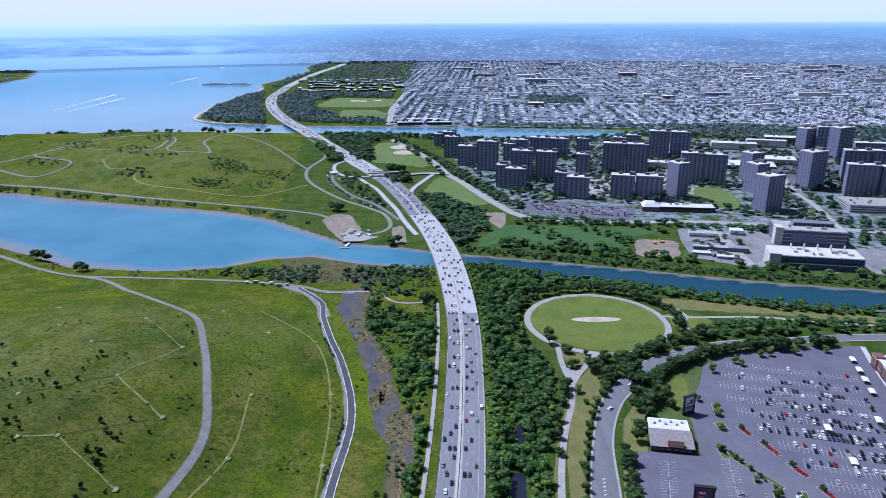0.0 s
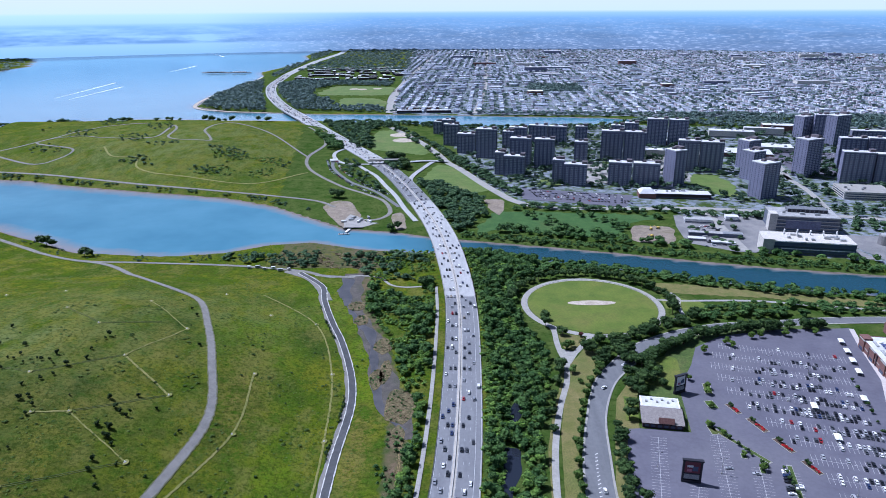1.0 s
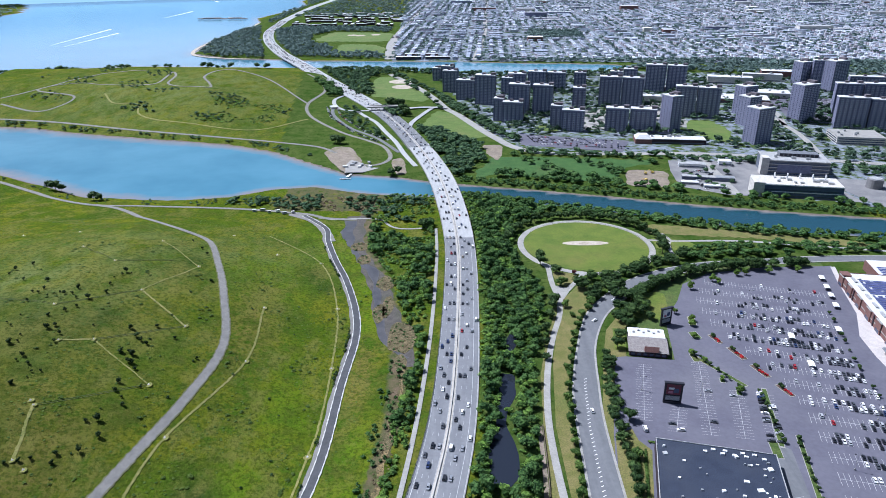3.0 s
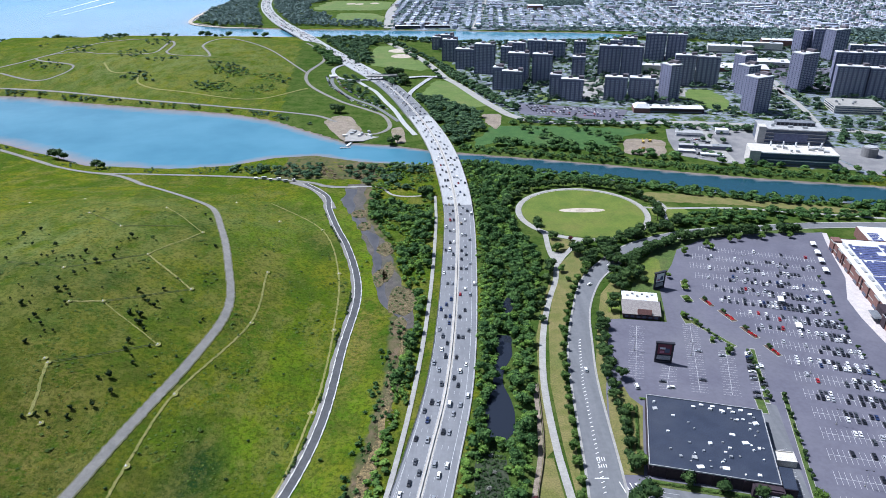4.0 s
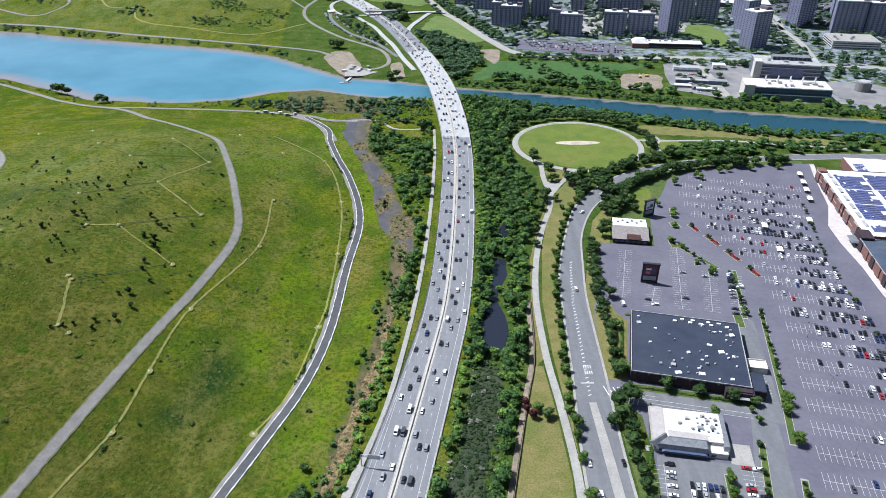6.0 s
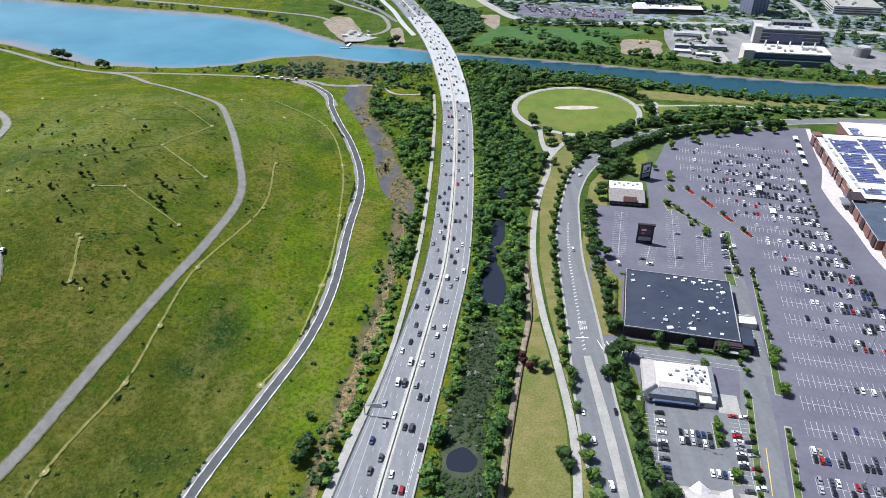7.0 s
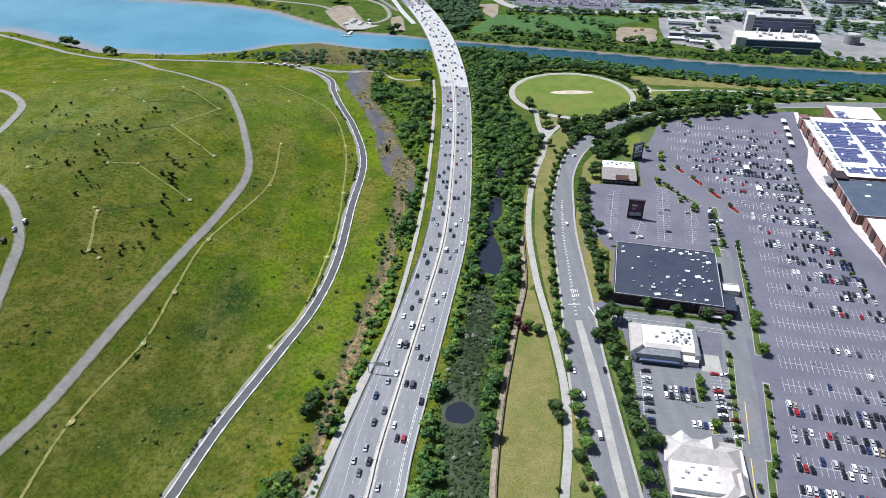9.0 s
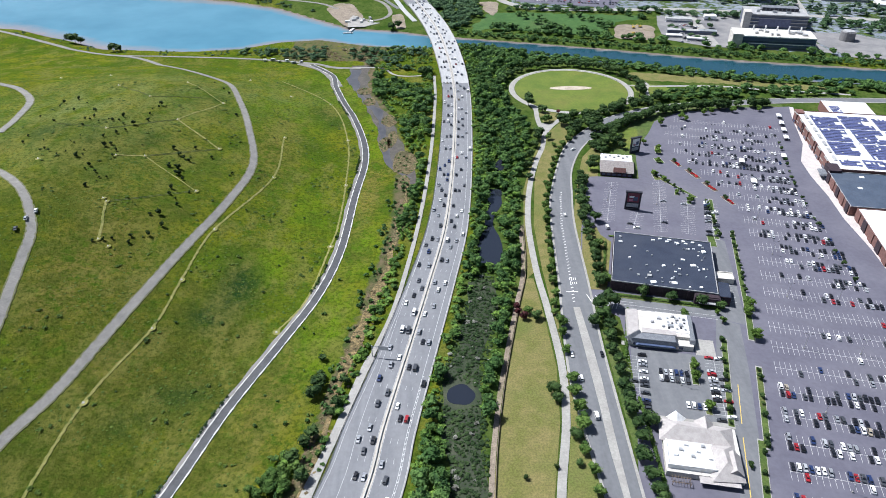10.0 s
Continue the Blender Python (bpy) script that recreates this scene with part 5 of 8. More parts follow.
part("roof", Build().box(0, 8, 6.2, 24, 12, 0.1), M_WHITEROOF, r0)
part("hip_roof", Build().add([(-13.8, -15.8, 4.1), (13.8, -15.8, 4.1), (13.8, 1.0, 6.9), (-13.8, 1.0, 6.9), (-13.8, 1.0, 4.1), (13.8, 1.0, 4.1)], [(0, 1, 2, 3), (0, 4, 5, 1), (0, 3, 4), (1, 5, 2), (3, 2, 5, 4)]), M_BROWNSHINGLE, r0)
part("sign_gable", Build().gable(2, -14, 4.6, 10, 4, 3.4, 0.0), M_BRICK, r0, "red sign gable over the door")
for k in range(6):
    part("roof_unit", Build().box(-9 + 3.6 * k, 8 + (k % 2) * 3, 6.3, 1.6, 1.6, 0.9, 0, 0.1), M_GREYROOF, r0)
for k in range(6):
    part("window", Build().box(-10.5 + 4.2 * k, -15.06, 1.0, 2.6, 0.14, 1.8), M_WINDOW, r0)


def pylon(u, v, wide, tall, face, lean=0.0):
    t = thing("pylon_sign", *uv(u, v), 3.1, "tall dark framed sign board with advertising panels", "sign", "sign boards", TURN + lean)
    for sx in (-1, 1):
        part("post", Build().box(sx * wide / 2, 0, 0, 1.0, 1.2, tall), M_DARKMETAL, t)
    part("frame", Build().box(0, 0, tall, wide + 1.8, 2.2, 0.9), M_DARKMETAL, t)
    part("base", Build().box(0, 0, 0, wide + 0.6, 2.0, 1.6), M_DARKMETAL, t)
    part("back", Build().box(0, 0.5, 1.6, wide - 0.8, 0.5, tall - 1.6), M_DARKMETAL, t)
    part("panel", Build().box(0, -0.25, 2.2, wide - 1.6, 0.35, tall * 0.22), M_GREYROOF, t)
    board = part("panel", Build().box(0, -0.25, 3.0 + tall * 0.24, wide - 1.6, 0.35, tall * 0.56), face, t)
    part("sign_bar", Build().box(-wide * 0.12, -0.48, 3.0 + tall * 0.50, wide * 0.36, 0.08, tall * 0.10), M_WHITEPAINT, board)
    part("sign_bar", Build().box(wide * 0.16, -0.48, 3.0 + tall * 0.34, wide * 0.30, 0.08, tall * 0.22), M_BLUEPANEL, board)
    part("sign_bar", Build().box(-wide * 0.16, -0.48, 3.0 + tall * 0.30, wide * 0.26, 0.08, tall * 0.12), M_PINK, board)


pylon(-74.4, 129, 10.2, 14.5, M_SIGNFACE)
pylon(-67, 231, 9.0, 14.0, M_WHITEPAINT, 0.6)

# the big stores
sA, su_, sv_ = flat_block("big_store", 88, 206, 208, 332, 9.0, M_BRICK, M_WHITEROOF, "large brick store with a white roof and solar panels", "store", 18, seed=8)
part("north_wing", Build().box(-8, sv_ / 2 + 16, 0, 42, 32, 9.0), M_BRICK, sA)
part("wing_roof", Build().box(-8, sv_ / 2 + 16, 9.0, 41, 31, 0.3), M_WHITEROOF, sA)
for k in range(9):
    part("facade_pier", Build().box(-su_ / 2 - 0.3, -56 + 14 * k, 0, 0.6, 1.6, 9.4), M_DARKBRICK, sA)
for k in range(6):
    bay_ = part("facade_bay", Build().box(-su_ / 2 - 0.45, -44 + 20 * k, 0, 0.9, 9, 9.5), M_BRICK, sA)
    part("cornice", Build().box(-su_ / 2 - 0.55, -44 + 20 * k, 9.5, 1.3, 9.6, 0.35), M_PALE, bay_)
    part("display_window", Build().box(-su_ / 2 - 0.95, -44 + 20 * k, 0.6, 0.12, 6.4, 2.6), M_WINDOW, bay_)
part("stone_course", Build().box(-su_ / 2 - 0.12, 0, 3.9, 0.3, sv_ - 1, 0.5), M_PALE, sA)
part("corner_tower", Build().box(-su_ / 2 + 3, sv_ / 2 - 4, 9.0, 7, 9, 1.6), M_BRICK, sA)
part("entrance", Build().box(-su_ / 2 + 1, -60, 0, 9, 14, 9.8), M_DARKBRICK, sA)
part("entrance_canopy", Build().prism([(-su_ / 2 - 9, -66), (-su_ / 2 - 3, -66), (-su_ / 2 - 3, -54), (-su_ / 2 - 9, -54)], 4.2, 5.4, 0.2), M_SLATE, sA)
part("entrance_glass", Build().box(-su_ / 2 - 3.55, -60, 0.3, 0.12, 8, 3.6), M_WINDOW, sA)
for k in range(7):
    part("roof_unit", Build().box(-su_ / 2 + 6.5, 48 - 15 * k, 9.12, 2.2, 8.5, 0.9), M_GREYROOF, sA, "long grey rooftop duct")
panel = Build().box(0, 0, 0.3, 1.75, 2.6, 0.06).mesh("solar_panel", M_SOLAR)
panels = 0
far_panels = Build()
for cu, cv, w_, d_ in ((-38, 38, 22, 27), (-38, 9, 21, 26), (-39, -20, 21, 25), (-42, -48, 16, 10), (-24, -50, 15, 14), (-12, 40, 24, 28), (-10, 9, 24, 29), (-9, -23, 24, 29), (-4, -52, 25, 14), (17, 40, 24, 27), (19, 8, 24, 30), (20, -28, 24, 33), (44, 8, 17, 58), (-20, 72, 9, 14)):
    j = 0.0
    while j < d_:
        i = 0.0
        while i < w_:
            if rng.random() > 0.04 and not (i > w_ * 0.75 and d_ * 0.3 < j < d_ * 0.62):
                px, py = cu - w_ / 2 + i, cv - d_ / 2 + j
                if panels < 300 and cu < -10:
                    ob = new("solar_panel", panel)
                    ob.parent = sA
                    ob.location = (px, py, 9.12)
                    panels += 1
                else:
                    far_panels.box(px, py, 9.42, 1.75, 2.6, 0.06)
            i += 1.8
        j += 3.4
part("solar_array", far_panels, M_SOLAR, sA, "rows of blue solar panels", "stuff")
sB, b_u, b_v = flat_block("brick_store", 84, 146, 208, 204, 7.6, M_BRICK, M_BLUEROOF, "brick store with a flat black roof", "store", 12, seed=9)
for k in range(5):
    part("facade_bay", Build().box(-b_u / 2 - 0.35, -24 + 12 * k, 0, 0.7, 6, 8.2), M_BRICK if k % 2 else M_DARKBRICK, sB)
sC, c_u, c_v = flat_block("corner_store", 88, 60, 208, 144, 7.6, M_BRICK, M_WHITEROOF, "brick store with a flat white roof", "store", 16, seed=10)
for k in range(6):
    part("facade_bay", Build().box(-c_u / 2 - 0.35, -34 + 14 * k, 0, 0.7, 7, 8.2), M_BRICK if k % 2 else M_DARKBRICK, sC)

# ---- cars ----
SEDAN = [(-2.3, 0.30, 0.86), (-2.35, 0.82, 0.88), (-1.45, 0.97, 0.88), (-0.95, 1.44, 0.64), (0.50, 1.44, 0.64), (1.15, 0.95, 0.88), (2.22, 0.78, 0.84), (2.3, 0.30, 0.84)]
SUV = [(-2.35, 0.35, 0.92), (-2.42, 0.95, 0.94), (-2.2, 1.08, 0.94), (-1.9, 1.72, 0.72), (0.55, 1.74, 0.72), (1.2, 1.08, 0.94), (2.30, 0.95, 0.90), (2.4, 0.35, 0.90)]
VAN = [(-2.8, 0.40, 1.0), (-2.85, 1.2, 1.02), (-2.8, 1.3, 1.02), (-2.7, 2.15, 0.92), (1.3, 2.15, 0.92), (2.0, 1.25, 1.0), (2.7, 1.05, 0.98), (2.8, 0.40, 0.98)]


def car_shell(profile):
    v = [(s * hw, y, z) for s in (-1, 1) for y, z, hw in profile]
    f = [(i, i + 1, 9 + i, 8 + i) for i in range(7)] + [(7, 0, 8, 15), (0, 7, 6, 5, 2, 1), (2, 5, 4, 3), (8, 9, 10, 13, 14, 15), (10, 11, 12, 13)]
    return v, f


def car_glass(profile):
    v, _ = car_shell(profile)
    out_v, out_f = [], []
    for q, push in (((2, 3, 11, 10), (0, -0.02, 0.01)), ((4, 5, 13, 12), (0, 0.02, 0.01)), ((2, 5, 4, 3), (-0.02, 0, 0.005)), ((10, 11, 12, 13), (0.02, 0, 0.005))):
        c = [sum(v[i][k] for i in q) / 4 for k in range(3)]
        base = len(out_v)
        out_v += [tuple(c[k] + 0.84 * (v[i][k] - c[k]) + push[k] for k in range(3)) for i in q]
        out_f.append(tuple(base + j for j in range(4)))
    return out_v, out_f


def car_kind(kind, profile, colour):
    word = {"sedan": "sedan", "suv": "sport utility car", "van": "van"}[kind]
    t = thing(kind, 0, 0, -60, "%s %s with dark windows on the asphalt" % (colour, word), "car" if kind != "van" else "van", "parked and driving cars")
    part("body", Build().add(*car_shell(profile)).mesh("body", M_CAR[colour]), None, t)
    part("window", car_glass_mesh[kind], None, t)
    hw = profile[0][2]
    for sx in (-1, 1):
        for y in (profile[0][0] + 0.85, profile[-1][0] - 0.85):
            w_ = part("wheel", wheel_mesh, None, t)
            w_.location = (sx * (hw - 0.1), y, 0.33)
    return t


PROFILES = {"sedan": SEDAN, "suv": SUV, "van": VAN}
car_glass_mesh = {k: Build().add(*car_glass(p)).mesh("window", M_CARGLASS) for k, p in PROFILES.items()}
wheel_mesh = Build().tube((-0.11, 0, 0), (0.11, 0, 0), 0.33, 0.33, 8).mesh("wheel", M_RUBBER)
protos, bag = {}, []
for n_, _, share in CAR_COLOURS:
    bag += [n_] * share


def put_car(kind, colour, x, y, z, turn):
    m = Matrix.Translation((x, y, z)) @ Matrix.Rotation(turn, 4, "Z")
    if (kind, colour) not in protos:
        protos[kind, colour] = car_kind(kind, PROFILES[kind], colour)
        protos[kind, colour].matrix_basis = m
        return protos[kind, colour]
    return copy_thing(protos[kind, colour], m)


# traffic on the parkway
rng = random.Random(11)
for lane, flip, gap in ((-10.5, 1, 30), (-7.0, 1, 19), (-3.5, 1, 16), (3.5, 0, 19), (7.0, 0, 20), (10.5, 0, 36), (14.0, 0, 90)):
    s, taken = rng.uniform(0, 20), 0.0
    for k in range(1, len(hline) - 1):
        p = hline[k]
        step = (hline[k] - hline[k - 1]).length
        taken += step
        if p.y < 70 or p.y > 1450 or taken < s:
            continue
        taken, s = 0.0, gap * rng.uniform(0.55, 1.7)
        d = hline[k + 1] - hline[k - 1]
        kind = rng.choices(("sedan", "suv", "van"), (5, 4, 0.6))[0]
        colour = rng.choice(bag) if kind != "van" else rng.choice(("white", "white", "grey"))
        if lane == -7.0 and 225 < p.y < 240:
            kind, colour = "sedan", "teal"
        off = lane + rng.uniform(-0.3, 0.3)
        put_car(kind, colour, p.x + hnor[k].x * off, p.y + hnor[k].y * off, hz[k] + 0.02, math.atan2(-d.x, d.y) + (math.pi if flip else 0))
# traffic farther along, too small to tell apart
far_cars, far_glass = Build(), Build()


def far_car(x, y, z, turn, kind):
    c, s = math.cos(turn), math.sin(turn)
    for b, (v, f) in ((far_cars, car_shell(PROFILES[kind])), (far_glass, car_glass(PROFILES[kind]))):
        b.add([(x + c * a - s * e, y + s * a + c * e, z + g) for a, e, g in v], f)


for lane in (-12.0, -8.0, -4.2, 4.2, 8.0, 12.0):
    for k in range(len(hline) - 1):
        if 1450 < hline[k].y < 3000 and rng.random() < 0.42:
            p = hline[k]
            far_car(p.x + hnor[k].x * lane, p.y + hnor[k].y * lane, hz[k], rng.uniform(-0.2, 0.2), rng.choice(("sedan", "suv")))
# parked cars: the nearest as things
rng.shuffle(spots)
near = [s for s in spots if s[1] < 12 or (s[0] < -14 and s[1] < 200)][:190]
chosen = set(near)
for u, v, tn in near:
    x, y = uv(u, v + rng.uniform(-0.3, 0.3))
    kind = rng.choices(("sedan", "suv"), (5, 4))[0]
    put_car(kind, rng.choice(bag), x, y, 3.17, TURN + tn + rng.uniform(-0.03, 0.03))
for u, v, tn in spots:
    if (u, v, tn) not in chosen:
        x, y = uv(u, v + rng.uniform(-0.3, 0.3))
        far_car(x, y, 3.17, TURN + tn + rng.uniform(-0.03, 0.03), rng.choice(("sedan", "sedan", "suv")))
# shelters by the store front, street traffic
for u, v in ((75.5, 334), (74, 316), (72.5, 300), (70.5, 282), (59.5, 241), (22, 225), (25, 188)):
    t = thing("cart_shelter", *uv(u, v), 3.17, "white-roofed trolley shelter on the parking lot", "shelter", "trolley shelters", TURN - 0.1)
    part("roof", Build().gable(0, 0, 2.5, 7.6, 4.4, 0.5, math.pi / 2), M_WHITEPAINT, t)
    part("fascia", Build().box(0, 0, 2.25, 4.3, 7.5, 0.25), M_GREYROOF, t)
    for sx in (-1, 1):
        for sy in (-1, 0, 1):
            part("post", Build().box(sx * 1.95, sy * 3.4, 0, 0.12, 0.12, 2.3), M_METAL, t)
        part("side_rail", Build().box(sx * 1.95, 0, 0.9, 0.06, 6.8, 0.1), M_METAL, t)
for x, y, c, k in ((73.5, 256, "grey", "sedan"), (73, 226, "white", "sedan"), (90, 226, "black", "sedan"), (75, 207, "white", "suv"), (78, 180, "white", "van"), (93, 380, "white", "suv"), (141, 528, "white", "sedan"), (150, 538, "grey", "suv"), (118, 494, "white", "suv"), (121, 362, "white", "van"), (188, 566, "silver", "sedan"), (203, 580, "white", "sedan")):
    put_car(k, c, x, y, 3.24, 0.0 if y < 480 else -0.9)
# cars left on the hilltop road
for x, y, c in ((-255, 312, "white"), (-257, 303, "silver"), (-258, 292, "grey")):
    put_car("suv", c, x, y, float(height(x, y)) + 0.45, 0.3)


def lot_lamp(u, v):
    x, y = uv(u, v)
    t = thing("lot_lamp", x, y, 3.1, "tall grey parking lot lamp post", "lamp post", "lot lamps", TURN)
    part("base", Build().disc(0, 0, 0, 0.9, 0.4, n=8), M_PALE, t)
    part("pole", Build().tube((0, 0, 0.8), (0, 0, 11), 0.14, 0.09, 6), M_METAL, t)
    arm = part("arm", Build().box(0, 0, 10.9, 3.2, 0.12, 0.12), M_METAL, t)
    for s in (-1, 1):
        part("lamp_head", Build().box(s * 1.6, 0, 10.7, 0.9, 0.5, 0.25), M_DARKMETAL, arm)


for v in (-115, -66, -16, 33, 82, 132, 181, 231, 280):
    for u in (16, 46):
        lot_lamp(u + float(np.interp(v, *WEST)) * 0.3, v)
for u, v in ((-55, 140), (-92, 140), (-58, -58)):
    lot_lamp(u, v)

# overhead sign gantry beside the parkway
g0 = thing("sign_gantry", -39.5, 226, 3.3, "grey steel cantilever sign gantry beside the parkway", "gantry", turn=-0.12)
part("pole", Build().tube((0, 0, 0), (0, 0, 8.2), 0.3, 0.22, 8), M_METAL, g0)
part("arm", Build().tube((0, 0, 7.9), (10, 0, 7.9), 0.16, 0.12, 6).tube((0, 0, 6.7), (10, 0, 6.7), 0.16, 0.12, 6), M_METAL, g0)
for k in range(5):
    part("brace", Build().tube((2 * k, 0, 6.7), (2 * k + 2, 0, 7.9), 0.07, 0.07, 4), M_METAL, g0)
part("sign_board", Build().box(6.5, -0.3, 5.8, 6, 0.2, 2.8), M_METAL, g0)

# ---- trees and shrubs ----
def cube_ball(n=2):
    """A ball of quads: vertices and faces."""
    v, f = [], []
    for ax in range(3):
        for sg in (-1, 1):
            k = len(v)
            for i in range(n + 1):
                for j in range(n + 1):
                    p = [0, 0, 0]
                    p[ax], p[(ax + 1) % 3], p[(ax + 2) % 3] = sg, 2 * i / n - 1, 2 * j / n - 1
                    q = np.array(p, float)
                    v.append(q / np.linalg.norm(q))
            for i in range(n):
                for j in range(n):
                    a = k + i * (n + 1) + j
                    q = (a, a + 1, a + n + 2, a + n + 1)
                    f.append(q if sg < 0 else q[::-1])
    return np.array(v), np.array(f)


BALLS = {1: cube_ball(1), 2: cube_ball(2)}


def crown(seed, quads, leaf, lobes=6, wide=0.5, tall=0.9, low=0.18, lumpy=0.28, ball=1):
    """A crown of about unit width and height on the ground: lumpy lobes with leaf clumps over them, as quads."""
    r = np.random.RandomState(seed)
    V, F, k = [], [], 0
    BALL_V, BALL_F = BALLS[ball]
    centre = []
    for i in range(lobes):
        t = 2 * math.pi * i / lobes + r.uniform(-0.4, 0.4)
        d = r.uniform(0.35, 0.62) * wide if i else 0.0
        centre.append((d * math.cos(t), d * math.sin(t), low + (tall - low) * (r.uniform(0.3, 0.72) if i else 0.62), r.uniform(0.5, 0.72) * wide, r.uniform(0.24, 0.36) * (tall - low)))
    for cx, cy, cz, rx, rz in centre:
        f = r.uniform(2.2, 5.2, 6)
        lump = np.sin(BALL_V[:, 0] * f[0] + f[3] * 3) * np.cos(BALL_V[:, 1] * f[1] + f[4] * 3) + 0.7 * np.sin(BALL_V[:, 2] * f[2] + BALL_V[:, 0] * f[5])
        core = BALL_V * np.array([rx, rx, rz]) * (0.80 * (1 + 0.16 * lump))[:, None] + np.array([cx, cy, cz])
        V.append(core), F.append(BALL_F + k)
        k += len(core)
        n = quads // lobes
        d = r.normal(size=(n, 3))
        d[:, 2] = np.abs(d[:, 2]) * 0.9 - 0.25 * np.abs(r.normal(size=n))
        d /= np.linalg.norm(d, axis=1)[:, None]
        p = d * np.array([rx, rx, rz]) * (0.86 + lumpy * r.uniform(-0.3, 1, (n, 1))) + np.array([cx, cy, cz])
        nor = d * 0.8 + np.array([0, 0, 0.55]) + r.normal(size=(n, 3)) * 0.5
        nor /= np.linalg.norm(nor, axis=1)[:, None]
        a = np.cross(nor, r.normal(size=(n, 3)))
        a /= np.linalg.norm(a, axis=1)[:, None]
        b = np.cross(nor, a)
        s = leaf * r.uniform(0.6, 1.3, (n, 1))
        q = np.stack([p - a * s - b * s * 0.6, p + a * s * 0.8 - b * s, p + a * s + b * s * 0.7, p - a * s * 0.7 + b * s], 1).reshape(-1, 3)
        V.append(q), F.append(np.arange(4 * n).reshape(-1, 4) + k)
        k += 4 * n
    return np.concatenate(V), np.concatenate(F)


def quad_mesh(name, V, F, mat):
    me = bpy.data.meshes.new(name)
    me.vertices.add(len(V))
    me.vertices.foreach_set("co", np.ascontiguousarray(V, dtype=np.float32).ravel())
    me.loops.add(F.size)
    me.loops.foreach_set("vertex_index", np.ascontiguousarray(F, dtype=np.int32).ravel())
    me.polygons.add(len(F))
    me.polygons.foreach_set("loop_start", np.arange(0, F.size, 4, dtype=np.int32))
    me.update(calc_edges=True)
    me.materials.append(mat.m)
    return me


def thicket(name, spots_, templates, mat, label, seed=1):
    """Many crowns joined in one mesh; spots are rows of x, y, z, width, height."""
    r = np.random.RandomState(seed)
    VV, FF, k = [], [], 0
    for x, y, z, w_, h_ in spots_:
        V, F = templates[r.randint(len(templates))]
        t = r.uniform(0, 2 * math.pi)
        c, s = math.cos(t), math.sin(t)
        q = np.stack([(V[:, 0] * c - V[:, 1] * s) * w_ + x, (V[:, 0] * s + V[:, 1] * c) * w_ + y, V[:, 2] * h_ + z - 0.1], 1)
        VV.append(q), FF.append(F + k)
        k += len(q)
    return tagged(new(name, quad_mesh(name, np.concatenate(VV), np.concatenate(FF), mat)), label, "trees" if "wood" in name or "tree" in name else "shrubs", kind="stuff")


def scatter(poly, spacing, seed, keep=None, jitter=0.45):
    """Jittered grid points inside a polygon."""
    r = np.random.RandomState(seed)
    xs_, ys_ = [p[0] for p in poly], [p[1] for p in poly]
    X, Y = np.meshgrid(np.arange(min(xs_), max(xs_), spacing), np.arange(min(ys_), max(ys_), spacing))
    X, Y = X.ravel() + r.uniform(-jitter, jitter, X.size) * spacing, Y.ravel() + r.uniform(-jitter, jitter, Y.size) * spacing
    ok = inside(poly, X, Y) & (shore(X, Y) > 3.0)
    if keep is not None:
        ok &= keep(X, Y)
    return X[ok], Y[ok]


def sized(X, Y, w0, w1, h0, h1, seed):
    r = np.random.RandomState(seed)
    Z = height(X, Y)
    t = r.uniform(0, 1, len(X)) ** 1.3
    return [(x, y, z, w0 + (w1 - w0) * q, (h0 + (h1 - h0) * q) * r.uniform(0.85, 1.15)) for x, y, z, q in zip(X, Y, Z, t)]


WOOD_NEAR = [crown(i, 150, 0.062, 4, ball=2) for i in range(6)]
WOOD_MID = [crown(20 + i, 60, 0.085, 4, ball=2) for i in range(5)]
WOOD_FAR = [crown(40 + i, 15, 0.15, 3, lumpy=0.4) for i in range(4)]
SHRUB = [crown(60 + i, 40, 0.12, 3, wide=0.5, tall=1.0, low=0.0) for i in range(5)]

REEDS = [crown(70 + i, 26, 0.17, 2, wide=0.5, tall=1.0, low=0.0) for i in range(4)]
hwx = lambda Y: np.interp(Y, [q[1] for q in HWY[:14]], [q[0] for q in HWY[:14]])


def clear_of_ponds(X, Y):
    ok = np.ones(X.shape, bool)
    for px, py, rx, ry in ((43, 404, 6, 24), (35, 336, 9.5, 27), (37, 372, 3.5, 22), (50, 462, 4, 15), (9.5, 196, 10, 10)):
        ok &= ((X - px) / rx) ** 2 + ((Y - py) / ry) ** 2 > 1
    return ok


EASTB = ([100, 132, 196, 221, 272, 309, 366, 437, 490, 533, 575, 590, 700, 715, 800], [14, 15, 26, 31, 42, 50, 57, 65, 76, 84, 80, 70, 70, 95, 110])
swamp = lambda X, Y: (np.abs(X - np.interp(Y, [150, 198, 243, 300], [12, 9, 19, 28])) < np.interp(Y, [100, 120, 180, 230, 270, 300, 315], [6, 8, 11.5, 12, 10, 7, 0]))
belt = [(-40, 96), (130, 96), (130, 800), (-40, 800)]
X, Y = scatter(belt, 4.9, 3, lambda X, Y: (X > hwx(Y) + 20.5) & (X < np.interp(Y, *EASTB)) & clear_of_ponds(X, Y) & ~swamp(X, Y))
some = np.random.RandomState(44).rand(len(X)) < 0.5
thicket("wood_by_parkway", sized(X[some], Y[some], 3.2, 7.5, 3.0, 8, 5), WOOD_NEAR, M_WOODS, "dense bright green wood between parkway and greenway", 2)
thicket("deep_wood_by_parkway", sized(X[~some], Y[~some], 3.6, 10, 3.5, 12, 6), WOOD_NEAR, M_WOODSDARK, "taller dark green trees between parkway and greenway", 3)
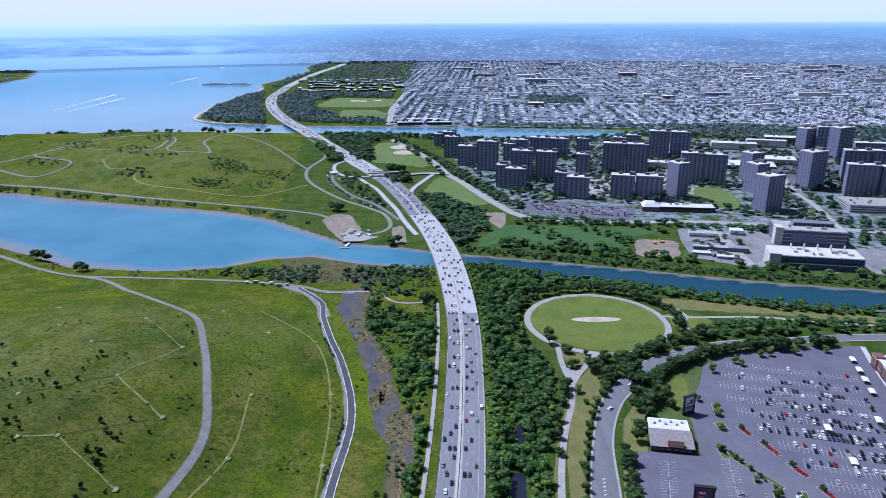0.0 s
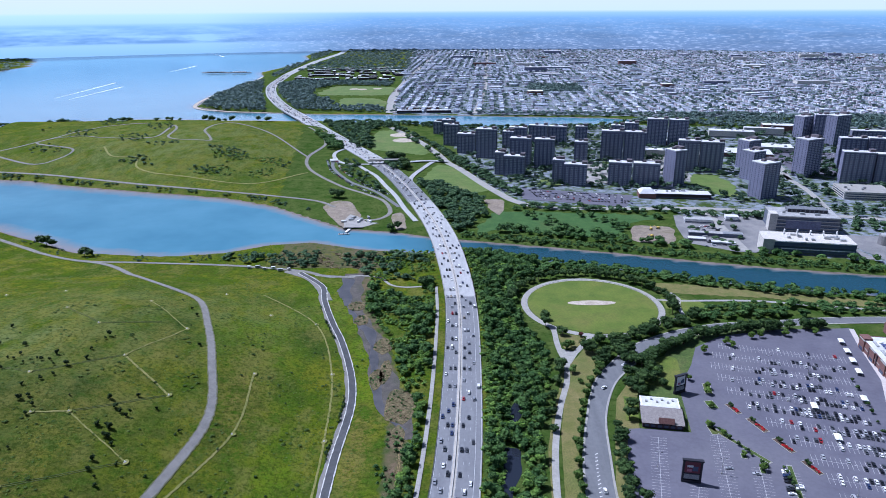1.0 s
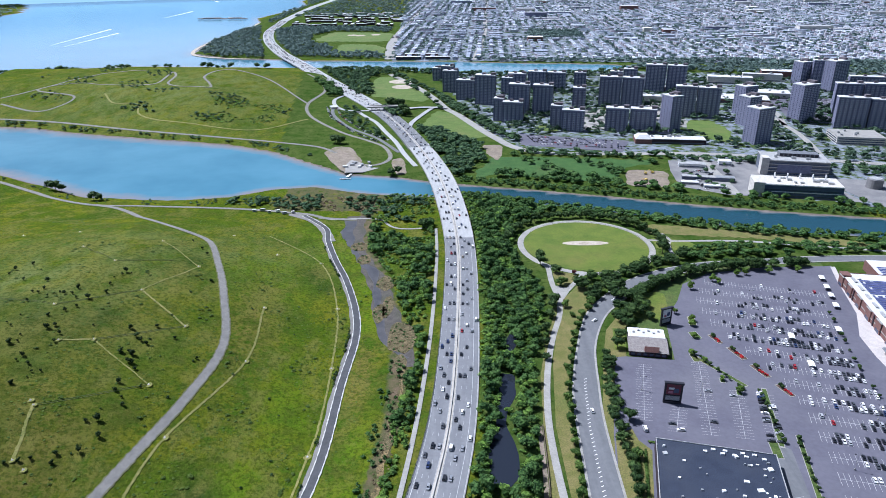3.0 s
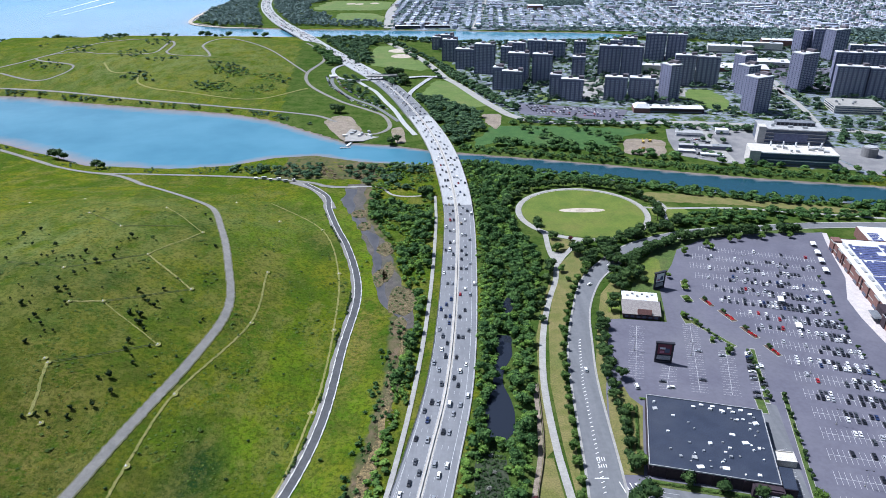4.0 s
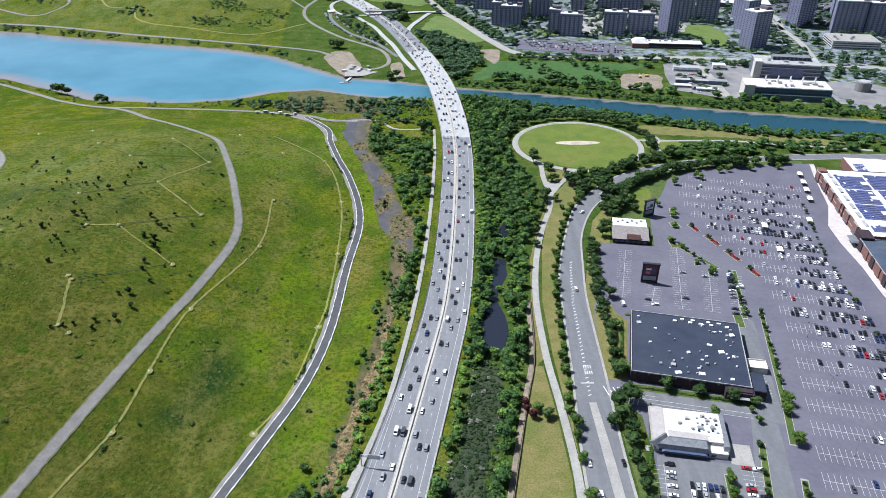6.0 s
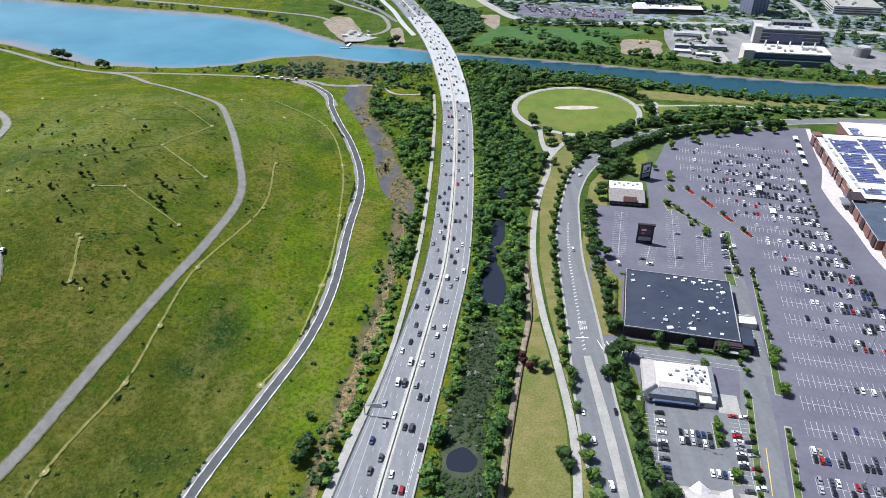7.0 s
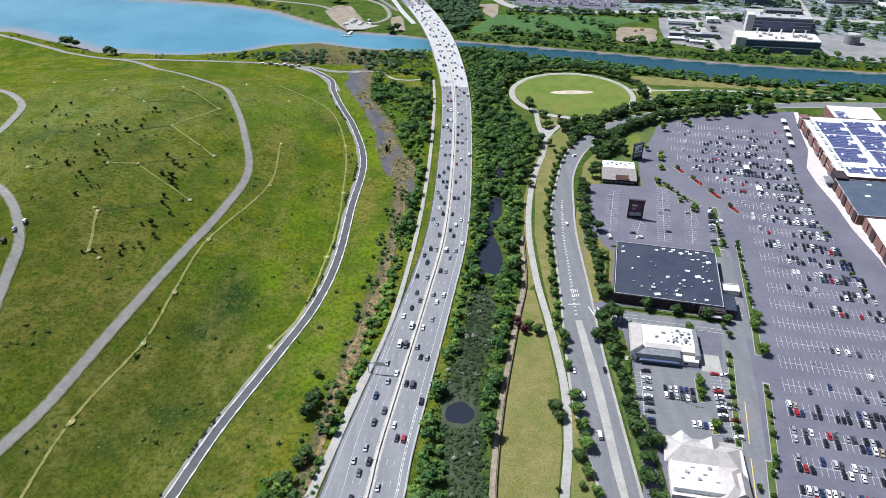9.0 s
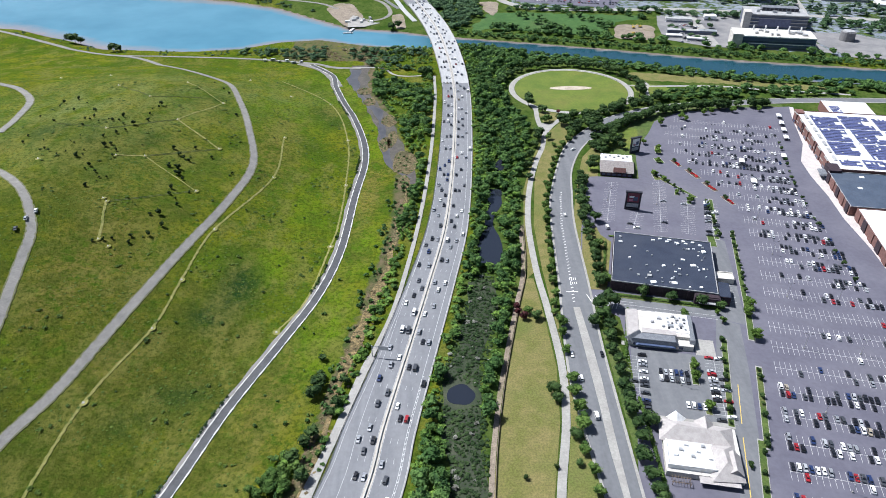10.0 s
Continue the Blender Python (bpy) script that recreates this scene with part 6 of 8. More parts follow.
X, Y = scatter(belt, 5.3, 4, lambda X, Y: (X > hwx(Y) + 18.2) & (X < np.interp(Y, *EASTB) + 1) & clear_of_ponds(X, Y) & ~swamp(X, Y))
thicket("undergrowth_by_parkway", sized(X, Y, 3.0, 5.4, 1.3, 3.0, 6), SHRUB, M_WOODS, "dense undergrowth in the wetland", 3)
X, Y = scatter(belt, 1.9, 5, lambda X, Y: swamp(X, Y) & clear_of_ponds(X, Y))
thicket("swamp_reeds", sized(X, Y, 1.0, 2.9, 0.3, 1.3, 7), REEDS, M_REED, "dull reeds in the swamp", 4)

X, Y = scatter(belt, 6.5, 12, lambda X, Y: swamp(X, Y) & clear_of_ponds(X, Y) & (np.sin(X * 0.5) + np.sin(Y * 0.23) > 0.3))
M_PALEBRUSH = leafy("dead_brush", (0.12, 0.12, 0.10), (0.20, 0.20, 0.17), (0.30, 0.30, 0.26))
thicket("dead_swamp_brush", sized(X, Y, 1.5, 3.5, 0.8, 2.2, 13), SHRUB, M_PALEBRUSH, "pale dead brush in the swamp", 14)
BED = ([100, 161, 202, 218, 235, 255, 292, 336, 371, 430, 450, 478, 509, 562, 612, 640, 690, 760], [-62, -58, -53, -49, -46, -44, -38, -31, -31, -20, -16.3, -22, -33, -40, -60, -72, -74, -74])
WPATH = ([90, 143, 222, 273, 367, 480, 613, 690, 760], [-70, -59, -41, -29, -17, -9, -5, -6, -6])
CREEK_LAWN = [(-64, 706), (-24, 716), (-16, 668), (-34, 658), (-58, 680)]
belt = [(-110, 100), (0, 100), (0, 800), (-110, 800)]
X, Y = scatter(belt, 4.4, 8, lambda X, Y: (X > np.interp(Y, *BED)) & (X < np.interp(Y, *WPATH) - 4) & (Y > 330) & (Y < 700) & ~inside(CREEK_LAWN, X, Y) & (np.sin(X * 0.16 + 1.5 * np.sin(Y * 0.04)) + np.sin(Y * 0.075 + X * 0.06) > -0.75))
some = np.random.RandomState(45).rand(len(X)) < 0.6
thicket("wood_by_creek", sized(X[some], Y[some], 3.0, 7, 2.6, 7.5, 9), WOOD_NEAR, M_WOODS, "bright green wood beside the tidal creek", 5)
thicket("deep_wood_by_creek", sized(X[~some], Y[~some], 3.5, 10, 3, 11, 11), WOOD_NEAR, M_WOODSDARK, "taller dark green trees beside the tidal creek", 6)
X, Y = scatter(belt, 4.6, 9, lambda X, Y: (X > np.interp(Y, *BED) - 1) & (X < np.interp(Y, *WPATH) - 3.5) & (np.sin(X * 0.21 + 2 * np.sin(Y * 0.055)) + np.sin(Y * 0.13 + X * 0.05) > -0.1) & ~inside(CREEK_LAWN, X, Y))
thicket("shrubs_by_creek", sized(X, Y, 2.0, 5.5, 1.4, 4.2, 10), SHRUB, M_WOODS, "green shrubs along the creek bed", 6)
X, Y = scatter(belt, 2.6, 10, lambda X, Y: (np.abs(X - np.interp(Y, [110, 190, 258, 314, 362, 440], [-71, -57, -46, -36, -31, -26])) < 5.0) & (Y < 430) & (np.sin(X * 0.6 + Y * 0.21) > -0.5))
marsh_isle = lambda X, Y: np.any([((X - x) / rx) ** 2 + ((Y - y) / ry) ** 2 < 0.9 for x, y, rx, ry in ISLES], axis=0)
M_BRUSH = leafy("dry_brush", (0.085, 0.064, 0.034), (0.165, 0.128, 0.070), (0.27, 0.218, 0.125))
XI, YI = scatter(belt, 2.3, 14, marsh_isle)
X, Y = np.concatenate([X, XI]), np.concatenate([Y, YI])
thicket("dry_brush_in_creek", sized(X, Y, 0.8, 2.4, 0.3, 0.9, 11), SHRUB, M_BRUSH, "dry brown brush in the creek bed", 7)
XI, YI = scatter(belt, 3.4, 51, lambda X, Y: marsh_isle(X, Y) & (np.sin(X * 0.7 + Y * 0.4) > -0.3))
thicket("marsh_reeds", sized(XI, YI, 0.9, 2.4, 0.6, 1.7, 52), SHRUB, M_WOODSDARK, "dark green reeds on the marsh islands", 53)

X, Y = scatter([(-86, 110), (-60, 110), (-44, 250), (-30, 350), (-22, 440), (-38, 440), (-46, 350), (-56, 250), (-66, 190)], 4.6, 16, lambda X, Y: (np.abs(X - np.interp(Y, [110, 190, 258, 314, 362, 440], [-71, -57, -46, -36, -31, -26])) > 1.6 + 1.6 * np.sin(Y * 0.33)) & (np.sin(X * 0.31 + Y * 0.13) + np.sin(Y * 0.21) > -0.2))
thicket("gully_shrubs", sized(X, Y, 1.6, 4.2, 1.0, 3.4, 17), SHRUB, M_WOODSDARK, "dark shrubs along the dry gully", 18)
X, Y = scatter([(-75, 110), (-30, 110), (-25, 340), (-50, 340)], 4.4, 15, lambda X, Y: (X > np.interp(Y, *BED) - 1) & (X < np.interp(Y, *WPATH) - 4))
thicket("creek_rim_shrubs", sized(X, Y, 3, 6.5, 2, 4.5, 16), WOOD_MID, M_WOODS, "green shrubs between creek bed and path", 17)
X, Y = scatter([(-104, 110), (-70, 110), (-58, 160), (-46, 205), (-60, 222), (-78, 170)], 4.2, 19, lambda X, Y: (np.sin(X * 0.2 + Y * 0.07) + np.sin(Y * 0.16 - X * 0.05) > 0.55) & (np.abs(X - np.interp(Y, [110, 150, 190, 214], [-73, -66, -60, -56])) > 3.5))
thicket("wood_by_verge", sized(X, Y, 2.6, 6, 2, 6, 20), WOOD_NEAR, M_WOODS, "bushy trees beside the parkway path", 18)
X, Y = scatter([(222, 606), (300, 612), (420, 620), (560, 610), (560, 632), (420, 640), (330, 644), (262, 640), (236, 632)], 8.0, 36, lambda X, Y: np.sin(X * 0.11) + np.cos(Y * 0.19 + X * 0.05) > -0.9)
thicket("wood_by_street", sized(X, Y, 6, 11, 5, 10, 37), WOOD_NEAR, M_WOODSDARK, "dark park trees between street and creek", 38)
# shrubs along the basin's south shore and the creek's banks
def bank(name, poly, spacing, w_, h_, templates, label, seed, mat=None, keep=None):
    X, Y = scatter(poly, spacing, seed, keep)
    if len(X):
        thicket(name, sized(X, Y, *w_, *h_, seed + 1), templates, mat or M_MIDWOODS, label, seed + 2)


bank("shore_shrubs", [(-260, 760), (-210, 790), (-150, 800), (-90, 790), (-14, 785), (-14, 705), (-60, 712), (-100, 730), (-200, 756)], 8, (3, 11), (2, 8), WOOD_MID, "green shrubs on the basin shore", 21, keep=lambda X, Y: (np.sin(X * 0.07) + np.cos(Y * 0.09) > -0.7) & (np.abs(X + 124) > 14))
bank("shore_hedge", [(-600, 895), (-480, 838), (-420, 795), (-316, 776), (-250, 786), (-250, 752), (-330, 754), (-410, 770), (-490, 824), (-600, 888)], 9, (2, 5), (1.5, 3), SHRUB, "low shrubs beside the shore road", 24, keep=lambda X, Y: np.sin(X * 0.11) > 0.1)
bank("creek_wood_south", [(36, 800), (103, 772), (175, 748), (253, 716), (330, 685), (443, 662), (700, 605), (700, 585), (430, 645), (320, 668), (245, 694), (205, 712), (165, 725), (110, 735), (100, 720), (40, 740)], 7.4, (6, 11), (5, 8), WOOD_MID, "band of trees along the creek bank", 27, M_WOODSDARK)
bank("creek_shrub_north", [(20, 850), (108, 824), (197, 798), (269, 773), (354, 747), (473, 719), (760, 650), (760, 672), (480, 738), (360, 764), (275, 792), (200, 815), (110, 840), (24, 864)], 5, (3, 7), (2, 5), SHRUB, "shrubs along the far creek bank", 30, M_WOODSDARK)
bank("creek_trees_north", [(60, 858), (200, 822), (275, 800), (300, 812), (225, 838), (205, 850), (80, 878)], 11, (9, 14), (7, 12), WOOD_MID, "trees along the far creek bank", 33, M_WOODSDARK)
bank("creek_trees_plant", [(300, 785), (480, 740), (760, 672), (760, 690), (490, 752), (330, 790)], 13, (8, 13), (6, 11), WOOD_MID, "trees before the works buildings", 34, M_WOODSDARK)
bank("field_scrub", [(72, 880), (223, 836), (243, 893), (316, 939), (300, 960), (80, 968)], 13, (6, 13), (4, 9), WOOD_MID, "scattered dark trees on the green field", 39, M_WOODSDARK, keep=lambda X, Y: (np.sin(X * 0.09 + Y * 0.05) > 0.45) | (Y < 858))
bank("avenue_trees", [(110, 985), (360, 950), (470, 930), (470, 915), (320, 940), (210, 952), (100, 972)], 10, (8, 13), (6, 10), WOOD_MID, "trees beside the avenue", 41)
bank("park_wood", [(-38, 1125), (-3, 1112), (20, 1078), (50, 1040), (66, 940), (45, 925), (30, 870), (14, 862), (0, 930), (-10, 985)], 9.5, (9, 16), (7, 13), WOOD_MID, "dense wood on the park slope beside the parkway", 44, keep=lambda X, Y: X > np.interp(Y, [845, 975, 1147], [-1, -25, -68]) + 22)
bank("ramp_clump", [(-277, 1572), (-232, 1529), (-204, 1440), (-196, 1400), (-216, 1380), (-226, 1440), (-250, 1500)], 10, (11, 17), (9, 14), WOOD_MID, "clump of dark trees beside the hill path", 45, M_WOODSDARK)
bank("avenue_wood", [(0, 1270), (35, 1225), (70, 1125), (110, 1030), (125, 1040), (85, 1140), (40, 1290), (0, 1400), (-60, 1560), (-105, 1680), (-125, 1670), (-60, 1490), (-20, 1370)], 10.5, (10, 15), (8, 12), WOOD_MID, "avenue trees beside the housing towers", 46, keep=lambda X, Y: np.abs(X - np.interp(Y, [977, 1058, 1120, 1229, 1277, 1365, 1486, 1669], [144, 86, 64, 30, 11, -10, -46, -118])) > 8)
bank("ballpark_wood", [(-290, 1760), (-215, 1745), (-110, 1742), (30, 1668), (160, 1648), (360, 1672), (440, 1712), (440, 1690), (350, 1650), (150, 1625), (10, 1640), (-90, 1690), (-130, 1660), (-165, 1600), (-130, 1420), (-160, 1400), (-205, 1520), (-255, 1640)], 13, (10, 16), (8, 13), WOOD_MID, "trees round the ballfield and creek", 48)
bank("ramp_wood", [(-115, 1290), (-85, 1300), (-55, 1270), (-60, 1210), (-78, 1215), (-100, 1255)], 11, (12, 17), (10, 14), WOOD_MID, "clump of tall trees at the overpass", 52, keep=lambda X, Y: np.abs(Y - 1268) > 12)
bank("hill_ridge_trees", [(-960, 1540), (-940, 1690), (-900, 1790), (-700, 1800), (-420, 1770), (-420, 1755), (-700, 1775), (-885, 1750), (-925, 1660), (-940, 1530)], 17, (10, 20), (8, 17), WOOD_MID, "trees on the bay shore behind the hill", 53, keep=lambda X, Y: np.sin(X * 0.05 + Y * 0.02) > -0.2)
bank("far_hill_scrub", [(-380, 1160), (-270, 1150), (-260, 1310), (-330, 1380), (-560, 1330), (-560, 1220)], 12, (4, 9), (2, 5), SHRUB, "scrub on the far hill", 55, keep=lambda X, Y: np.sin(X * 0.045) + np.cos(Y * 0.05 + X * 0.02) > 0.75)
bank("far_hill_scrub_west", [(-800, 1300), (-560, 1280), (-560, 1700), (-850, 1700)], 14, (4, 8), (2, 4), SHRUB, "scrub on the far hill", 56, keep=lambda X, Y: np.sin(X * 0.05) + np.cos(Y * 0.045 + X * 0.02) > 0.6)
bank("far_shore_shrubs", [(-736, 1174), (-466, 1092), (-323, 1052), (-245, 1010), (-180, 945), (-185, 975), (-255, 1040), (-333, 1062), (-481, 1106), (-740, 1195)], 7, (4, 8), (2, 5), SHRUB, "shrubs on the far shore", 58, keep=lambda X, Y: np.sin(X * 0.13) + np.sin(X * 0.041) > -0.1)
bank("carpark_trees", [(-190, 1310), (-165, 1200), (-120, 1105), (-75, 1040), (-50, 960), (-40, 1000), (-80, 1100), (-130, 1210), (-160, 1300)], 13, (7, 11), (5, 9), WOOD_MID, "trees in the waterside car park", 60, keep=lambda X, Y: X < np.interp(Y, [915, 976, 1046, 1102, 1171, 1213], [-34, -52, -69, -87, -108, -128]) - 9)
bank("peninsula_wood", [(-690, 2055), (-590, 1970), (-480, 1950), (-515, 2100), (-585, 2345), (-645, 2605), (-690, 2800), (-715, 2700), (-730, 2330)], 13, (12, 18), (8, 13), WOOD_FAR, "wooded peninsula by the bay", 62, M_HAZEWOODS)
bank("bay_wood", [(-395, 1965), (-200, 1915), (-140, 1905), (-170, 2010), (-300, 2030), (-330, 2140), (-420, 2300), (-430, 2480), (-380, 2600), (-180, 2560), (-175, 2700), (-560, 2760), (-590, 2620), (-525, 2340), (-455, 2130)], 13, (12, 19), (8, 14), WOOD_FAR, "woods between parkway and playing fields", 64, M_HAZEWOODS)
bank("bay_wood_far", [(-640, 3200), (-140, 3100), (-160, 4800), (-600, 4800), (-560, 4480), (-600, 3780)], 28, (14, 26), (8, 14), WOOD_FAR, "far woods along the bay", 66, M_HAZEWOODS)
bank("bay_shore_wood_far", [(-700, 2950), (-668, 2950), (-690, 3800), (-660, 4480), (-730, 4800), (-780, 4330), (-700, 3900), (-735, 3500)], 20, (12, 20), (8, 12), WOOD_FAR, "far shore woods", 67, M_HAZEWOODS)
bank("north_wood", [(450, 1700), (700, 1630), (1000, 1600), (1500, 1560), (2400, 1480), (2400, 1640), (1500, 1720), (1000, 1790), (560, 1800), (470, 1760)], 15, (13, 20), (8, 14), WOOD_FAR, "wooded belt beyond the housing towers", 68, M_HAZEWOODS)
bank("island_scrub", [(-2040, 3330), (-2100, 3640), (-2300, 4060), (-2570, 4390), (-2800, 4390), (-3000, 4200), (-2900, 3400)], 45, (20, 40), (3, 6), WOOD_FAR, "scrub on the low island", 69, M_HAZEWOODS)
M_SLOPE = leafy("weed_foliage", (0.028, 0.058, 0.010), (0.058, 0.098, 0.014), (0.100, 0.140, 0.024))
# small bushes in the near meadow
ROADS = [PAVED, GRAVEL]


def off_roads(X, Y, gap=4.5):
    ok = np.ones(X.shape, bool)
    for line in ROADS:
        for q in line:
            ok &= np.hypot(X - q.x, Y - q.y) > gap
    return ok


X, Y = scatter([(-210, 130), (-60, 130), (-62, 640), (-200, 700)], 17, 75, lambda X, Y: (X < np.interp(Y, *FOOT) - 4) & (np.sin(X * 0.3 + Y * 0.17) > 0.55) & off_roads(X, Y, 6))
thicket("meadow_bushes", sized(X, Y, 0.8, 2.2, 0.7, 1.7, 76), SHRUB, M_LEAF[0], "small bushes in the meadow", 77)
X, Y = scatter([(-115, 120), (-60, 120), (-55, 560), (-68, 560), (-72, 300)], 15, 78, lambda X, Y: (X > np.interp(Y, [60, 134, 186, 240, 286, 338, 411, 492, 560], [-145, -121, -107, -88, -73, -65, -63, -62, -72])))
XR = np.array([q.x for q in PAVED[::1]]) - 4.6
YR = np.array([q.y for q in PAVED[::1]])
pick_ = (np.sin(YR * 0.11) + np.sin(YR * 0.043 + 1) > 0.35) & (YR > 120) & (YR < 640)
rr_ = np.random.RandomState(64)
XR, YR = XR[pick_] - rr_.uniform(0, 1.6, pick_.sum()), YR[pick_]
thicket("road_bushes", sized(XR, YR, 1.2, 3.0, 1.0, 2.4, 65), SHRUB, M_LEAF[0], "dark bushes beside the service road", 66)
XS, YS = scatter([(-215, 120), (-95, 120), (-72, 300), (-70, 560), (-150, 640), (-330, 560), (-330, 380), (-240, 300)], 6.5, 67, lambda X, Y: (np.sin(X * 0.13 + 2 * np.sin(Y * 0.05)) + np.cos(Y * 0.11 - X * 0.03) > 1.0) & off_roads(X, Y, 5.5))
thicket("slope_shrubs", sized(XS, YS, 1.0, 3.4, 0.35, 1.1, 68), SHRUB, M_SLOPE, "low dark shrubs and weeds on the grassy slope", 69)
thicket("verge_bushes", sized(X, Y, 0.8, 3.2, 0.6, 2.4, 79), SHRUB, M_LEAF[1], "small bushes beside the service road", 80)


# taller grass tufts in the near meadow
TUFT = [crown(80 + i, 5, 0.42, 1, wide=0.5, tall=1.0, low=0.0)[0:2] for i in range(4)]
TUFT = [(V[8 * 3:], F[6:] - 24) for V, F in TUFT]
M_TUFT = leafy("meadow_tufts", (0.030, 0.070, 0.009), (0.062, 0.110, 0.014), (0.105, 0.135, 0.024))
X, Y = scatter([(-420, 110), (-40, 110), (-45, 400), (-60, 560), (-110, 690), (-420, 740)], 4.2, 95, lambda X, Y: (np.sin(X * 0.07 + 2 * np.sin(Y * 0.03)) + np.sin(Y * 0.09 + X * 0.04) > -0.2) & (X < np.interp(Y, *FOOT) + 22) & off_roads(X, Y))
thicket("meadow_tufts", sized(X, Y, 0.45, 1.5, 0.15, 0.5, 96), TUFT, M_TUFT, "tufts of tall meadow grass", 97)


X, Y = scatter([(-200, 770), (-170, 800), (-90, 790), (-60, 770), (-60, 740), (-130, 745)], 4.2, 35, lambda X, Y: np.sin(X * 0.2 + Y * 0.11) > -0.2)
thicket("shore_brush", sized(X, Y, 2, 5, 0.5, 1.6, 37), SHRUB, M_BRUSH, "dry tan brush on the basin shore", 38)
X, Y = scatter([(-420, 1150), (-300, 1140), (-260, 1200), (-290, 1290), (-400, 1300)], 8, 57, lambda X, Y: np.sin(X * 0.08) + np.cos(Y * 0.07) > 0.0)
thicket("far_hill_thicket", sized(X, Y, 3, 7, 1, 3, 58), SHRUB, M_WOODS, "green thicket on the far hillside", 59)
# single trees
def tree_kind(name, seed, width, tall, mat, label, group, quads=240, leaf=0.044, low=0.16):
    t = thing(name, 0, 0, 0, label, "tree", group)
    tr = Build()
    h = tall * (low + 0.18)
    tr.tube((0, 0, -0.3), (0.05, 0.02, h), 0.026 * tall + 0.04, 0.018 * tall + 0.02, 8)
    r = random.Random(seed)
    for i in range(5):
        a_ = i * 1.256 + r.uniform(-0.3, 0.3)
        tr.tube((0.05, 0.02, h - 0.2), (math.cos(a_) * width * 0.28, math.sin(a_) * width * 0.28, tall * r.uniform(0.5, 0.7)), 0.013 * tall, 0.005 * tall, 5)
    part("trunk", tr, M_BARK, t)
    V, F = crown(seed, quads, leaf, 6, low=low, tall=1.0, ball=1 if quads < 150 else 2)
    part("crown", quad_mesh("crown", V * np.array([width, width, tall]), F, mat), None, t)
    return t


KINDS = {}
M_JUNIPER = leafy("juniper_foliage", (0.008, 0.020, 0.006), (0.018, 0.038, 0.010), (0.040, 0.068, 0.018))


def plant(kind, x, y, scale=1.0, z=None):
    spec = {"street": ("street_tree", (3, 9), 7.0, 7.0, M_LEAF[1], "leafy green street tree beside the road", "street trees"),
            "dark": ("shade_tree", (5, 12), 8.6, 9.0, M_LEAF[0], "dense dark green shade tree", "shade trees"),
            "lot": ("lot_tree", (6, 15), 5.2, 5.6, M_LEAF[2], "small light green tree in a parking island", "lot trees"),
            "small": ("young_tree", (7, 16), 3.2, 3.6, M_LEAF[0], "young dark green tree in a kerbed island", "young trees"),
            "juniper": ("juniper_bush", (18, 19), 2.6, 3.2, M_JUNIPER, "dark conical juniper bush in the hill meadow", "junipers"),
            "plum": ("plum_tree", (8, 17), 4.4, 5.0, M_LEAF[3], "plum-leaved small tree in dry grass", "plum trees")}[kind]
    var = rng.randrange(2)
    lowest = 0.0 if kind == "juniper" else 0.16
    m = Matrix.Translation((x, y, float(height(x, y)) if z is None else z)) @ Matrix.Rotation(rng.uniform(0, 6.28), 4, "Z")
    if (kind, var) not in KINDS:
        KINDS[kind, var] = tree_kind(spec[0], spec[1][var] + var * 31, spec[2], spec[3], spec[4], spec[5], spec[6], 100 if kind == "juniper" else 240, 0.08 if kind == "juniper" else 0.044, lowest)
        KINDS[kind, var].matrix_basis = m
        return
    copy_thing(KINDS[kind, var], m).scale = (scale * rng.uniform(0.9, 1.1), scale * rng.uniform(0.9, 1.1), scale * rng.uniform(0.85, 1.15))


rng = random.Random(21)
right = ([90, 131, 195, 240, 295, 365, 408, 457, 499], [90, 90, 91, 92, 95, 98, 103, 111, 127])
left = ([90, 131, 195, 240, 296, 366, 408, 457, 501, 532, 556, 576, 592, 600], [77, 73, 69, 71, 76, 81, 86, 98, 112, 133, 162, 210, 260, 320])
y = 100.0
while y < 250:
    plant("dark", float(np.interp(y, *right)) + rng.uniform(4.5, 7), y, rng.uniform(0.75, 1.05))
    y += rng.uniform(8, 11)
y = 292.0
while y < 445:
    plant("dark", float(np.interp(y, *right)) + rng.uniform(5, 8.5), y, rng.uniform(0.7, 1.1))
    if rng.random() < 0.6:
        plant("street", float(np.interp(y, *right)) + rng.uniform(11, 13), y + 3, rng.uniform(0.4, 0.6))
    y += rng.uniform(7, 10)
y = 262.0
while y < 520:
    plant("street", float(np.interp(y, *left)) - rng.uniform(3, 5), y, rng.uniform(0.6, 0.95))
    y += rng.uniform(8, 13)
for x, y, s, k in ((71, 252, 1, "street"), (70, 243, 0.8, "street"), (70, 228, 0.8, "street"), (70, 206, 0.9, "street"), (69.5, 196, 1.0, "street"), (70, 184, 1.1, "street"), (70, 173, 1.2, "street"), (65, 166, 0.8, "dark"), (68, 157, 0.9, "street"),
                   (64, 150, 0.5, "dark"), (70, 145, 0.8, "street"), (70, 133, 0.9, "street"), (58, 196, 0.9, "dark"), (60, 191, 0.7, "dark"), (46, 268, 0.8, "plum"), (49, 258, 1.2, "plum"), (46, 263, 0.9, "plum"), (52, 263, 0.8, "street"), (57, 258, 0.75, "dark"), (38, 142, 1.3, "juniper"), (53, 148, 0.9, "juniper")):
    plant(k, x, y, s)
